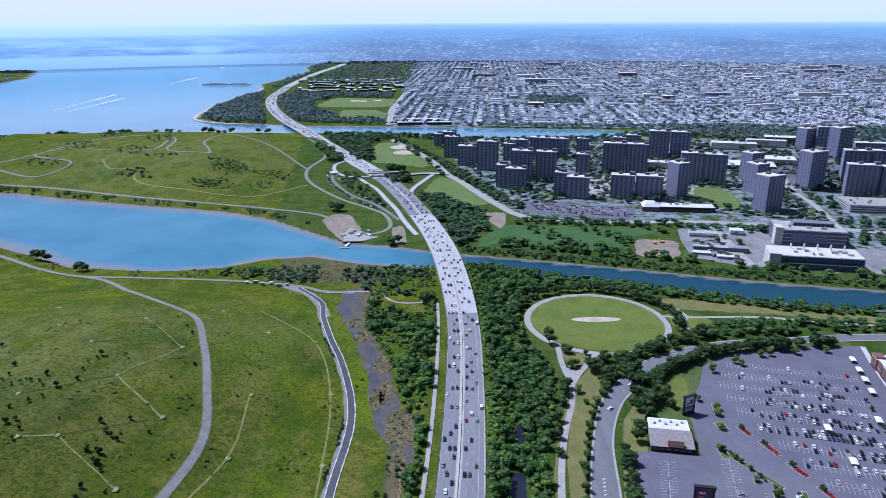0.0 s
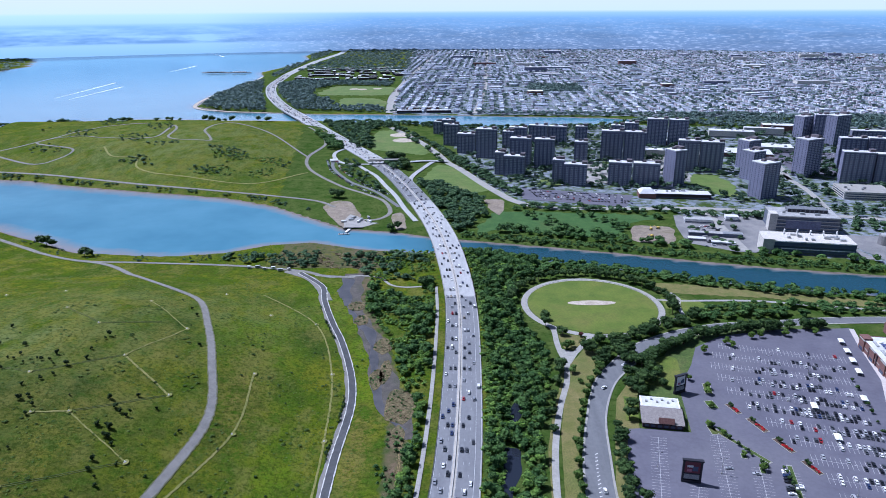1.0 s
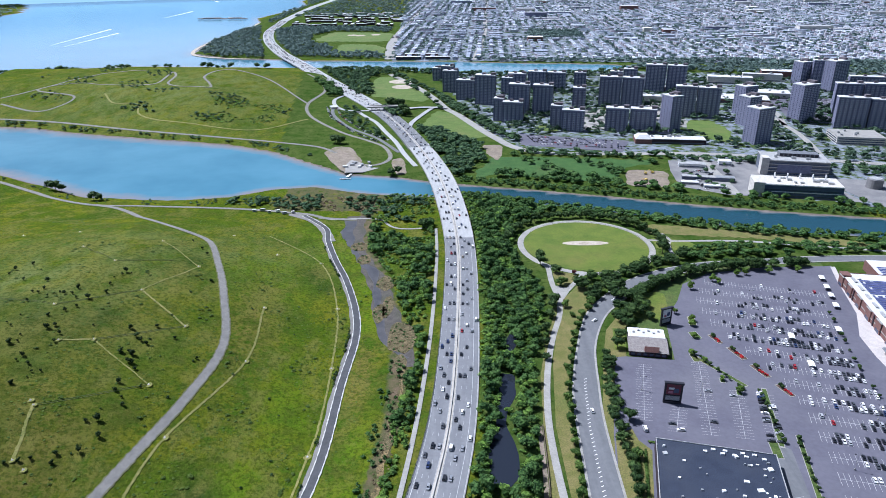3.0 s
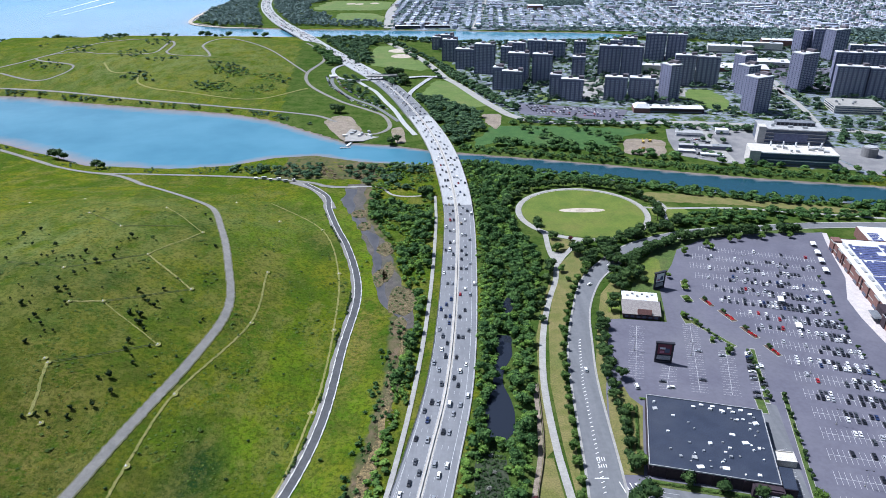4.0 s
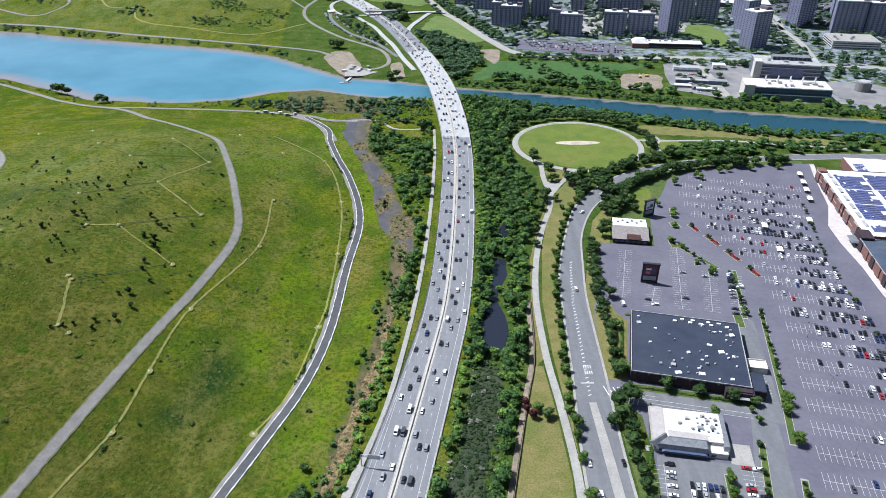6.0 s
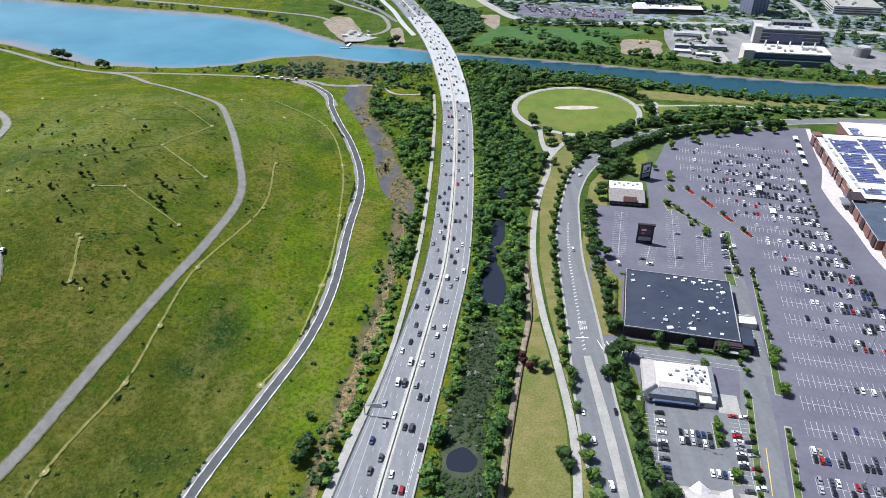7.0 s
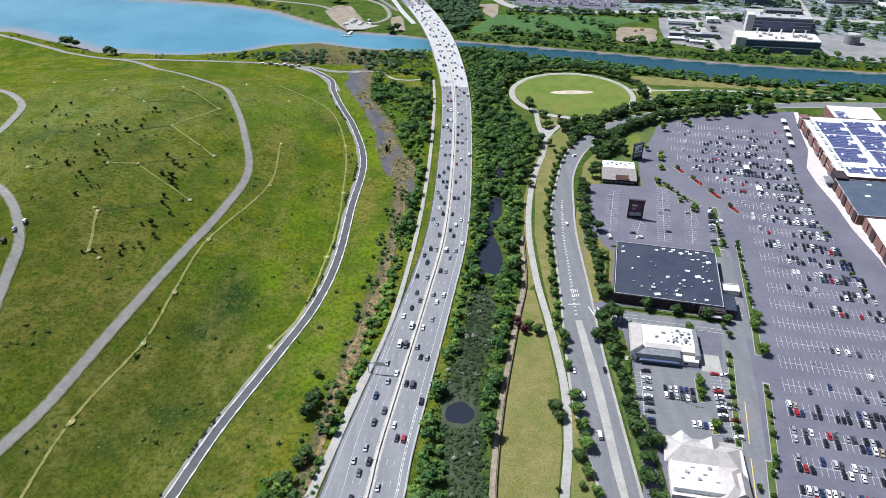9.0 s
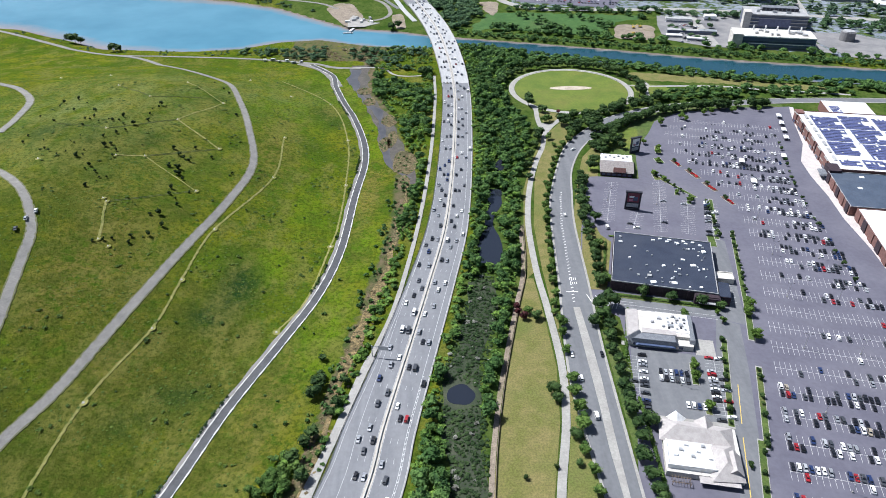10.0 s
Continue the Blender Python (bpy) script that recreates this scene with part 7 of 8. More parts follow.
# round the oval and along the park edge
for x, y, s, k in ((90, 598, 1.1, "dark"), (102, 582, 1.15, "dark"), (117, 578, 1.0, "plum"), (101, 556, 1.1, "street"), (106, 560, 0.8, "street"), (116, 551, 1.35, "dark"), (121, 549, 1.1, "dark"), (130, 565, 1.2, "dark"), (142, 566, 1.1, "dark"),
                   (131, 575, 0.9, "street"), (148, 573, 0.9, "street"), (163, 576, 0.9, "dark"), (177, 583, 1.0, "dark"), (91, 524, 1.2, "dark"), (89, 514, 1.0, "dark"), (99, 517, 0.9, "street"), (102, 502, 0.6, "street"), (121, 521, 0.9, "street"), (117, 511, 0.9, "street"),
                   (110, 502, 0.8, "street"), (184, 594, 1.0, "dark"), (194, 600, 0.9, "dark"), (215, 646, 1.1, "dark"), (209, 623, 1.4, "dark"), (213, 634, 1.2, "dark"), (213, 606, 0.9, "dark"), (227, 616, 1.2, "dark"), (236, 619, 1.0, "street"), (222, 608, 1.1, "dark"), (92, 612, 1.1, "dark"),
                   (84, 500, 0.9, "dark"), (78, 478, 0.9, "dark"), (74, 458, 0.8, "dark"), (77, 470, 0.6, "street"), (73, 440, 0.7, "dark")):
    plant(k, x, y, s)
for i in range(30):
    t = math.pi * (0.02 + 0.92 * i / 29)
    plant("dark", oc[0] + 75 * math.cos(t), oc[1] + 74 * math.sin(t) + rng.uniform(-2, 4), rng.uniform(0.75, 1.2))
for i in range(46):
    x = rng.uniform(122, 216)
    yl = float(np.interp(x, [112, 132, 156, 180, 206, 242], [501, 532, 560, 577, 590, 601]))
    plant("dark" if rng.random() < 0.7 else "street", x - 3, min(yl + rng.uniform(3, 15), yl + 0.5 * (643 - math.sqrt(max(0, 68 ** 2 - (x - 140) ** 2)) - yl) + 6), rng.uniform(0.7, 1.1))
for i in range(64):
    x = rng.uniform(150, 335)
    plant("dark", x, float(np.interp(x, [127, 146, 167, 189, 212, 246, 294, 347, 420], [493, 520, 545, 562, 575, 587, 592, 597, 597])) - rng.uniform(2, 6), rng.uniform(0.8, 1.25))
for u, v, s, k in ((-100, 232, 1.2, "dark"), (-92, 238, 1.2, "dark"), (-84, 243, 1.1, "dark"), (-78, 238, 0.9, "dark"), (-80, 255, 1, "street"), (-102, 205, 1.0, "dark"), (-105, 190, 1.0, "dark"), (-112, 165, 1.0, "dark"), (-110, 150, 0.9, "street"), (-113, 132, 1.0, "dark"), (-108, 118, 0.9, "dark"),
                   (-102, 106, 0.9, "dark"), (-100, 0, 1.1, "dark"), (-94, 4, 1.2, "dark"), (-98, -8, 1, "dark"), (-104, -14, 0.9, "dark"),
                   (-73, 18, 0.95, "dark"), (-56, 17, 0.85, "dark"), (-38, 16, 0.9, "dark"), (-27, 14, 0.7, "dark"), (-50, 2, 0.8, "street"), (-28, 0, 0.6, "street"), (-59, -25, 0.75, "street"),
                   (-46, 240, 1.2, "lot"), (-47, 232, 1.1, "lot"), (-48, 214, 0.8, "lot"), (-58, 250, 1.0, "lot"), (-39, 297, 1.2, "lot"), (-18, 315, 1.2, "lot"), (-14, 312, 1.0, "lot"), (5, 331, 1.2, "lot"), (12, 334, 1.1, "lot"), (34, 340, 1.2, "lot"), (60, 348, 1.1, "lot"),
                   (-54, 190, 0.8, "lot"), (-46, 182, 0.8, "lot"), (-30, 147, 0.9, "lot"), (-38, 160, 0.7, "lot"), (-10, 18, 1.4, "lot"), (-12, 10, 1.2, "lot"), (-12, -12, 1.4, "lot"), (-50, -44, 1, "lot"), (-50, -52, 1.1, "lot"), (-46, -73, 1.0, "lot"), (-50, -40, 0.8, "lot"), (-30, 8, 0.6, "lot"),
                   (-45, -92, 0.8, "small"), (-32, -108, 1.4, "small"), (-77, -90, 1.0, "dark")):
    x, y = uv(u, v)
    plant(k, x, y, s, 3.15)
for u0, v0, u1, v1, n_ in ((-15, 98, -17, 152, 10), (-6, 104, -10, 18, 13), (-31, -18, -37, -84, 9), (-15, -38, -22, -96, 7), (-24, -100, -29, -128, 4), (-26, 150, -52, 192, 9), (62, 60, 56, 170, 8), (56, 190, 62, 270, 8)):
    for i in range(n_):
        t = (i + rng.uniform(-0.3, 0.3)) / max(1, n_ - 1)
        x, y = uv(u0 + (u1 - u0) * t + rng.uniform(-0.5, 0.5), v0 + (v1 - v0) * t)
        plant("small", x, y, rng.uniform(0.6, 1.15), 3.2)
for x, y, s in ((-478, 830, 1.3), (-470, 827, 1.4), (-462, 824, 1.1), (-402, 781, 1.3), (-394, 778, 1.1), (-92, 1290, 2.2), (-74, 1288, 2.0), (-66, 1240, 2.0), (-60, 1222, 1.8), (-18, 690, 1.3), (-14, 700, 1.2), (-158, 1040, 1.9), (-150, 1034, 1.8), (-64, 880, 1.2), (-56, 884, 1.2), (-68, 195, 0.95), (-67, 203, 0.9), (-66, 209, 0.6), (-67, 224, 0.5), (-68, 164, 0.7), (-64, 168, 0.75), (-55, 189, 0.75), (-53, 205, 0.65), (-57, 183, 0.6), (-72, 153, 0.8), (-66, 143, 0.9)):
    plant("dark", x, y, s)
for x, y, s in ((-88, 136, 0.7), (-83, 139, 0.8), (-79, 137, 0.9), (-79, 143, 0.8), (-75, 145, 0.9), (-73, 139, 0.9), (-70, 149, 0.8), (-84, 133, 0.8), (-60, 157, 0.5)):
    plant("street", x, y, s)
JUNIPERS_TALL = ((-246, 409), (-260, 384), (-206, 424), (-200, 417), (-195, 398), (-195, 390), (-193, 390), (-202, 398), (-192, 370), (-191, 362), (-190, 337), (-284, 473), (-244, 449), (-320, 496), (-241, 350), (-256, 461), (-185, 326), (-190, 314), (-239, 498), (-249, 405))
JUNIPERS_MID = ((-217, 297), (-212, 300), (-208, 303), (-199, 309), (-198, 303), (-313, 507), (-302, 475), (-278, 458), (-278, 450), (-277, 435), (-304, 445), (-261, 451), (-256, 452), (-237, 461), (-245, 435), (-249, 428), (-240, 474), (-239, 492), (-240, 402), (-239, 393), (-248, 375), (-242, 369), (-285, 391), (-281, 388), (-307, 403), (-255, 419), (-192, 412), (-196, 414), (-193, 433), (-179, 425), (-198, 400), (-189, 385), (-183, 352), (-195, 334), (-181, 512), (-209, 578), (-201, 566), (-160, 409), (-223, 596))
JUNIPERS_LOW = ((-319, 486), (-300, 494), (-283, 452), (-269, 445), (-320, 456), (-264, 452), (-242, 485), (-235, 498), (-237, 358), (-270, 415), (-273, 405), (-269, 402), (-273, 383), (-269, 388), (-257, 387), (-259, 394), (-186, 358), (-180, 370), (-309, 415), (-192, 317), (-251, 447), (-237, 363), (-233, 365), (-227, 418), (-249, 370), (-293, 406))
for places, lo, hi in ((JUNIPERS_TALL, 1.05, 1.45), (JUNIPERS_MID, 0.75, 1.05), (JUNIPERS_LOW, 0.45, 0.7)):
    for x, y in places:
        plant("juniper", x, y, rng.uniform(lo, hi))
for i in range(46):
    u, v = rng.uniform(-106, -60), rng.uniform(216, 296)
    x, y = uv(u, v)
    if not (u < -70 and v < 222) and (u < -78 or v > 286):
        plant("dark", x, y, rng.uniform(0.7, 1.1), 3.1)
# red flower beds on the islands
for k, (u, v, reach) in enumerate(((-33, 215, 3.5), (-21.5, 197, 6.0), (-10.5, 176, 5.5), (0, 155, 4.5))):
    x, y = uv(u, v)
    c_, s_ = math.cos(TURN - 1.07), math.sin(TURN - 1.07)
    beds = [(x + d * c_ + rng.uniform(-0.9, 0.9), y + d * s_ + rng.uniform(-0.9, 0.9), 3.35, rng.uniform(1.3, 2.3), rng.uniform(0.8, 1.5)) for d in np.linspace(-0.5, reach, 9)]
    ob = thicket("flower_bed", beds, SHRUB, M_RED, "bed of red flowers on a kerbed island", 90 + k)
    ob["kind"], ob["category"], ob["group"] = "thing", "flower bed", "flower beds"
    for d in (-reach, -reach * 0.55):
        plant("small", x + d * c_, y + d * s_, rng.uniform(0.8, 1.1), 3.3)
# hedges by the dark store and the street
hed = []
for u0, v0, u1, v1 in ((-92, 17.5, -28, 14), (-101, 24, -99, 82), (-86, -40, -83, 5), (-97, 28, -95, 80), (-92, 87, -60, 87)):
    n_ = int(math.hypot(u1 - u0, v1 - v0) / 1.3)
    for i in range(n_):
        x, y = uv(u0 + (u1 - u0) * i / n_, v0 + (v1 - v0) * i / n_)
        hed.append((x, y, 3.1, 2.2, 1.5))
for i in range(46):
    hed.append((103 - 2 * i / 45, 192 - 60 * i / 45, 3.1, 2.4, 1.7))
thicket("hedge", hed, SHRUB, M_LEAF[1], "clipped green hedges along kerbs and walls", 99)

# well heads on the meadow: pale gravel pads with low pipes
def well(x, y, r_=2.2):
    r_ *= 1.05
    z = float(height(x, y)) - 0.08
    t = thing("well_head", x, y, z + 0.2, "gas well head on a pale gravel pad", "well head", "well heads")
    part("pad", Build().disc(0, 0, -0.4, 0.12, r_ * 0.9, r_ * 0.75, n=14, turn=x), M_TRAIL, t)
    part("inner_pad", Build().disc(0, 0, 0.1, 0.22, r_ * 0.3, n=10), M_PALE, t)
    part("pipe", Build().tube((0, 0, 0.1), (0, 0, 1.0), 0.16, 0.16, 8), M_WHITEPAINT, t)


for x, y in ((-136, 490), (-132, 419), (-155, 336), (-161, 281), (-165, 238), (-181, 183), (-110, 595), (-84, 511), (-77, 429), (-78, 340), (-98, 248), (-219, 475), (-178, 442), (-221, 404), (-177, 374), (-223, 337), (-226, 340), (-238, 396), (-259, 434), (-295, 548), (-256, 518), (-244, 582), (-199, 537), (-215, 300), (-208, 296),
             (-372, 594), (-283, 376), (-330, 610), (-200, 640), (-150, 600)):
    well(x, y, 2.7 if x > -200 else 2.2)

# ---- waterside across the basin ----
structure("sand_bank", Build().prism(uneven([(-169, 988), (-153, 1021), (-132, 1014), (-117, 972), (-104, 918), (-124, 886), (-136, 908), (-149, 936)], 1, 2.0), 2.0, 3.25), M_SILT, "bare sand bank at the water", "sand")
structure("boat_yard", Build().prism([(-129, 921), (-124, 948), (-113, 938), (-98, 912), (-82, 908), (-102, 889), (-125, 889)], 3.0, 3.5), M_PALE, "pale concrete boat launch yard", "yard")
dock = thing("floating_dock", -118, 880, 0, "white floating dock with a gangway", "dock", turn=0.0)
part("gangway", Build().box(0, 8, 1.2, 3.2, 26, 0.4, -0.25), M_WHITEPAINT, dock)
part("float", Build().box(-5, -9, 0.1, 14, 4, 0.7, 0.15), M_METAL, dock)
for k in range(3):
    part("pile", Build().tube((-10 + 5 * k, -11, -3), (-10 + 5 * k, -11, 2.4), 0.25, 0.25, 6), M_DARKMETAL, dock)
for k in range(7):
    sh = thing("container", -128 + 5.5 * k + 3 * (k % 2), 912 + 9 * (k % 3), 3.5, "low white and grey storage container", "container", "containers", 0.4 * k)
    part("body", Build().box(0, 0, 0, 6.5, 2.6, 2.4), (M_WHITEPAINT, M_METAL, M_GREYROOF)[k % 3], sh)
    part("door", Build().box(3.28, 0, 0.2, 0.08, 2.2, 2.0), M_DARKMETAL, sh)
shed = thing("pavilion", -196, 1290, 3, "small white roofed pavilion by the car park", "pavilion", turn=0.3)
part("wall", Build().box(0, 0, 0, 12, 9, 3.2), M_WALLPALE, shed)
part("roof", Build().gable(0, 0, 3.2, 14, 11, 2.4), M_WHITEROOF, shed)
rng = random.Random(31)
for k in range(46):
    t = k / 46
    x, y = float(np.interp(t, [0, 0.3, 0.7, 1], [-200, -180, -130, -84])), float(np.interp(t, [0, 0.3, 0.7, 1], [1300, 1215, 1110, 1045]))
    for off in (-9, 7):
        if rng.random() < 0.8:
            far_car(x + off, y + off * 0.5, float(height(x + off, y + off * 0.5)) + 0.3, -0.6, "suv")
for k in range(6):
    tr = thing("site_trailer", -206 + 8.5 * k, 739 - 1.2 * k + (k % 2) * 4, float(height(-206 + 8.5 * k, 739)) + 0.2, "small white site trailer by the shore road", "trailer", "site trailers", 0.1 * k)
    part("body", Build().box(0, 0, 0.6, (4.2, 5.4, 3.6)[k % 3], 2.2, 2.1), (M_WHITEPAINT, M_GREYROOF, M_WALLPALE)[k % 3], tr)
    part("axle", Build().box(0, 0, 0, 1.4, 2.2, 0.6), M_DARKMETAL, tr)
    part("window", Build().box(0, -1.12, 1.5, 2.4, 0.06, 0.7), M_WINDOW, tr)
structure("construction_yard", Build().prism(uneven([(62, 1022), (90, 1022), (86, 965), (77, 938), (65, 973)], 15, 2.0), 2.9, 3.2), M_SILT, "bare tan construction yard beside the avenue", "yard")
structure("sand_court", Build().prism(uneven([(-70, 947), (-53, 958), (-44, 884), (-58, 876)], 16, 1.0), 2.9, 3.2), M_SILT, "bare tan court beside the parkway", "court")
# park beyond the interchange
structure("ball_field", Build().prism(uneven([(-143, 1401), (-148, 1617), (-94, 1638), (-18, 1374), (-36, 1342), (-86, 1376)], 2, 3.0), 2.9, 3.2), M_PARKLAWN, "green ballfield", "field")
for k, (x, y) in enumerate(((-88, 1563), (-78, 1500))):
    structure("infield_%d" % (k + 1), Build().disc(x, y, 3.1, 3.32, 25, 24, 20), M_SAND, "sandy ballfield infield", "infield")
structure("park_slope", Build().prism(uneven([(-34, 1137), (-9, 1262), (17, 1246), (59, 1161), (76, 1075), (48, 1057), (20, 1088), (-9, 1124)], 3, 2.0), 2.9, 3.25), M_PARKLAWN, "mown park lawn beside the ramp", "lawn")
structure("green_field", Build().prism(uneven([(40, 858), (72, 878), (215, 838), (235, 893), (300, 935), (80, 962), (60, 930)], 4, 4.0), 2.6, 3.12), M_FIELD, "green overgrown field by the creek", "field")
structure("sand_lot", Build().prism(uneven([(242, 893), (294, 884), (276, 818), (226, 826)], 5, 1.0), 2.8, 3.3), M_SILT, "bare sandy building lot", "lot")
for k, (x, y) in enumerate(((262, 872), (272, 876), (255, 845))):
    d = thing("digger", x, y, 3.3, "yellow digger on the sandy lot", "digger", "diggers", k)
    part("track", Build().box(0, 0, 0, 3.2, 4.4, 1.0), M_DARKMETAL, d)
    part("cab", Build().box(0, 0, 1.0, 2.6, 3.2, 1.9, 0, 0.06), M_YELLOW, d)
    part("boom", Build().tube((0, 1.2, 2.2), (0, 5.0, 4.0), 0.3, 0.25, 5).tube((0, 5.0, 4.0), (0, 6.6, 1.2), 0.25, 0.2, 5), M_YELLOW, d)
structure("tower_lot", Build().prism([(124, 1086), (118, 1022), (258, 978), (284, 1040)], 2.9, 3.3), M_LOT, "asphalt car park before the towers", "parking lot")
for k in range(150):
    r_, c_ = k // 30, k % 30
    if rng.random() < 0.7:
        far_car(134 + c_ * 4.4 + r_ * 2, 1070 - c_ * 1.1 - r_ * 11, 3.3, 0.25, rng.choice(("sedan", "suv")))
structure("works_yard", Build().prism([(310, 935), (420, 925), (470, 880), (480, 760), (335, 790), (290, 822), (298, 885)], 2.8, 3.22), M_YARD, "pale paved works yard", "yard")
structure("works_road", Build().prism([(350, 960), (366, 958), (352, 790), (336, 795)], 2.9, 3.3), M_PALE, "pale road through the works", "road")
structure("works_plaza", Build().prism([(470, 850), (540, 840), (620, 760), (560, 720), (490, 745)], 2.8, 3.2), M_YARD, "pale paved plaza beside the works", "plaza")


def slab(name, cx, cy, sx, sy, h, tn, wall, roof, label, category="building", bands=0, glass=M_WINDOW, units=0, z0=2.9):
    """A flat-roofed building with window bands and roof plant."""
    t = thing(name, cx, cy, z0, label, category, turn=tn)
    body = part("wall", Build().box(0, 0, 0, sx, sy, h), wall, t)
    top = part("roof", Build().box(0, 0, h, sx + 0.4, sy + 0.4, 0.5), roof, t)
    for k in range(bands):
        z = 1.2 + k * (h - 1.5) / bands
        part("window_band", Build().box(0, -sy / 2 - 0.03, z, sx * 0.94, 0.14, 1.5), glass, body)
        part("window_band", Build().box(-sx / 2 - 0.03, 0, z, 0.14, sy * 0.9, 1.5), glass, body)
    r = random.Random(int(sx * 7 + sy))
    for k in range(units):
        part("roof_unit", Build().box(r.uniform(-0.4, 0.4) * sx, r.uniform(-0.35, 0.35) * sy, h + 0.5, r.uniform(2, 6), r.uniform(2, 4), r.uniform(1, 3)), M_METAL, top)
    return t


w1 = slab("works_hall", 415, 793, 94, 34, 15, -0.20, M_BLUEPANEL, M_WALLPALE, "long works hall with dark blue bands and white roof", "hall", 2, M_WINDOW, 10)
for k in range(5):
    part("exhaust_pipe", Build().tube((-22 + 14 * k, 10, 15), (-22 + 14 * k, 10, 21.5), 1.1, 0.9, 8), M_WHITEPAINT, w1)
part("stair_tower", Build().box(-44, -6, 0, 12, 24, 17), M_WALLPALE, w1)
part("lower_band", Build().box(8, -17.3, 6.2, 76, 0.5, 0.9), M_WHITEPAINT, w1)
part("upper_band", Build().box(0, -17.3, 14.2, 94, 0.5, 0.9), M_WHITEPAINT, w1)
w2 = slab("works_block", 452, 880, 78, 40, 19, -0.22, M_SLATE, M_GREYROOF, "grey panelled works block with banded walls", "block", 4, M_BLUEPANEL, 9)
part("facade_panel", Build().box(-2, -20.4, 4, 40, 0.6, 10), M_HAZEBRICK, w2)
for k in range(5):
    part("string_course", Build().box(0, -20.25, 0.6 + 4.4 * k, 78.4, 0.5, 0.9), M_WALLPALE, w2)
part("stair_tower", Build().box(-37, -14, 0, 9, 14, 22), M_WALLPALE, w2)
part("roof_plant", Build().box(6, 6, 19.5, 46, 14, 4.5), M_SLATE, w2)
for k in range(9):
    part("louvre", Build().box(-15 + 5.2 * k, -1.2, 20.2, 3.6, 0.2, 3.0), M_DARKMETAL, w2)
tank = thing("storage_tank", 520, 812, 3, "round concrete storage tank", "tank")
part("shell", Build().disc(0, 0, 0, 11, 9, n=20), M_YARD, tank)
part("lid", Build().disc(0, 0, 11, 12, 7, n=20), M_GREYROOF, tank)
for k, (x, y) in enumerate(((600, 800), (640, 770))):
    tk = thing("settling_tank", x, y, 3, "wide round settling tank", "tank", "settling tanks")
    part("rim", Build().disc(0, 0, 0, 3, 20, n=28), M_PALE, tk)
    part("basin", Build().disc(0, 0, 3, 3.1, 18, n=28), M_POND, tk)
for k, (x, y, sx, sy, h, wl, rf) in enumerate(((332, 905, 34, 14, 5, M_WHITEPAINT, M_GREYROOF), (378, 912, 16, 12, 6, M_WHITEPAINT, M_WHITEROOF), (322, 850, 40, 8, 4, M_BLUEPANEL, M_GREYROOF), (352, 842, 22, 9, 5, M_BLUEPANEL, M_METAL), (305, 832, 20, 8, 3, M_METAL, M_WHITEROOF), (330, 815, 26, 7, 3.5, M_WHITEPAINT, M_WHITEROOF))):
    slab("works_shed", x, y, sx, sy, h, -0.22, wl, rf, "low works shed with a flat roof", "shed", 1)
for k in range(40):
    far_car(305 + rng.uniform(0, 45), 806 + rng.uniform(0, 80), 3.25, rng.uniform(-0.3, 0.3) + 1.3, rng.choice(("sedan", "suv", "van")))
slab("school", 345, 1030, 92, 22, 7, -0.14, M_DARKBRICK, M_WHITEROOF, "low brick school with white roofs", "school", 1, units=6)
hall = thing("assembly_hall", 302, 1035, 3, "brick hall with a steep pale roof", "hall", turn=-0.14)
part("wall", Build().box(0, 0, 0, 24, 26, 7), M_BRICK, hall)
part("roof", Build().prism([(-12, -13), (12, -13), (12, 13), (-12, 13)], 7, 12, 0.5), M_WHITEROOF, hall)
slab("garage", 618, 1030, 66, 50, 11, -0.2, M_WALLPALE, M_PALE, "pale parking garage with open decks", "garage", 3, units=5)
slab("garage_annex", 668, 960, 60, 30, 8, -0.3, M_WALLPALE, M_WHITEROOF, "low pale building by the garage", "building", 1, units=3)
for k, (x, y, sx, sy, h) in enumerate(((560, 1330, 110, 50, 8), (640, 1370, 70, 40, 10), (470, 1300, 60, 26, 9), (400, 1330, 50, 20, 12), (480, 1430, 80, 20, 9), (620, 1520, 90, 26, 14), (750, 1580, 70, 30, 16), (700, 1545, 80, 16, 15))):
    slab("centre_block", x, y, sx, sy, h, -0.28, M_WALLPALE if k % 2 else M_BRICK, M_WHITEROOF, "low estate building with a white roof", "building", 1, units=4)
structure("estate_lot", Build().prism([(590, 1180), (660, 1150), (760, 1330), (640, 1400)], 2.8, 3.2), M_LOT, "asphalt car park among the towers", "parking lot")
for k in range(90):
    far_car(620 + (k % 9) * 9 + (k // 9) * 6, 1200 + (k // 9) * 16 - (k % 9) * 3, 3.3, 1.2, rng.choice(("sedan", "suv")))
structure("estate_lawn", Build().prism(uneven([(418, 1177), (454, 1168), (458, 1110), (452, 1069), (437, 1035), (419, 1029), (399, 1070), (393, 1110)], 6, 3.0), 2.8, 3.25), M_PARKLAWN, "green lawn among the towers", "lawn")
structure("estate_lawn_west", Build().prism(uneven([(150, 1110), (185, 1100), (190, 1140), (165, 1150)], 7, 3.0), 2.8, 3.25), M_PARKLAWN, "green lawn among the towers", "lawn")
structure("estate_paving", Build().prism([(215, 1125), (290, 1110), (300, 1250), (270, 1290), (240, 1250)], 2.8, 3.18), M_PALE, "pale paving among the towers", "paving")
structure("estate_paving_east", Build().prism([(370, 1130), (410, 1120), (420, 1260), (470, 1300), (400, 1340), (360, 1240)], 2.8, 3.18), M_PALE, "pale paving among the towers", "paving")
way("estate_road", [(500, 880), (531, 964), (555, 1069), (562, 1144), (575, 1260)], 9, M_PALE, "pale estate road", 0.3, "road", 10)
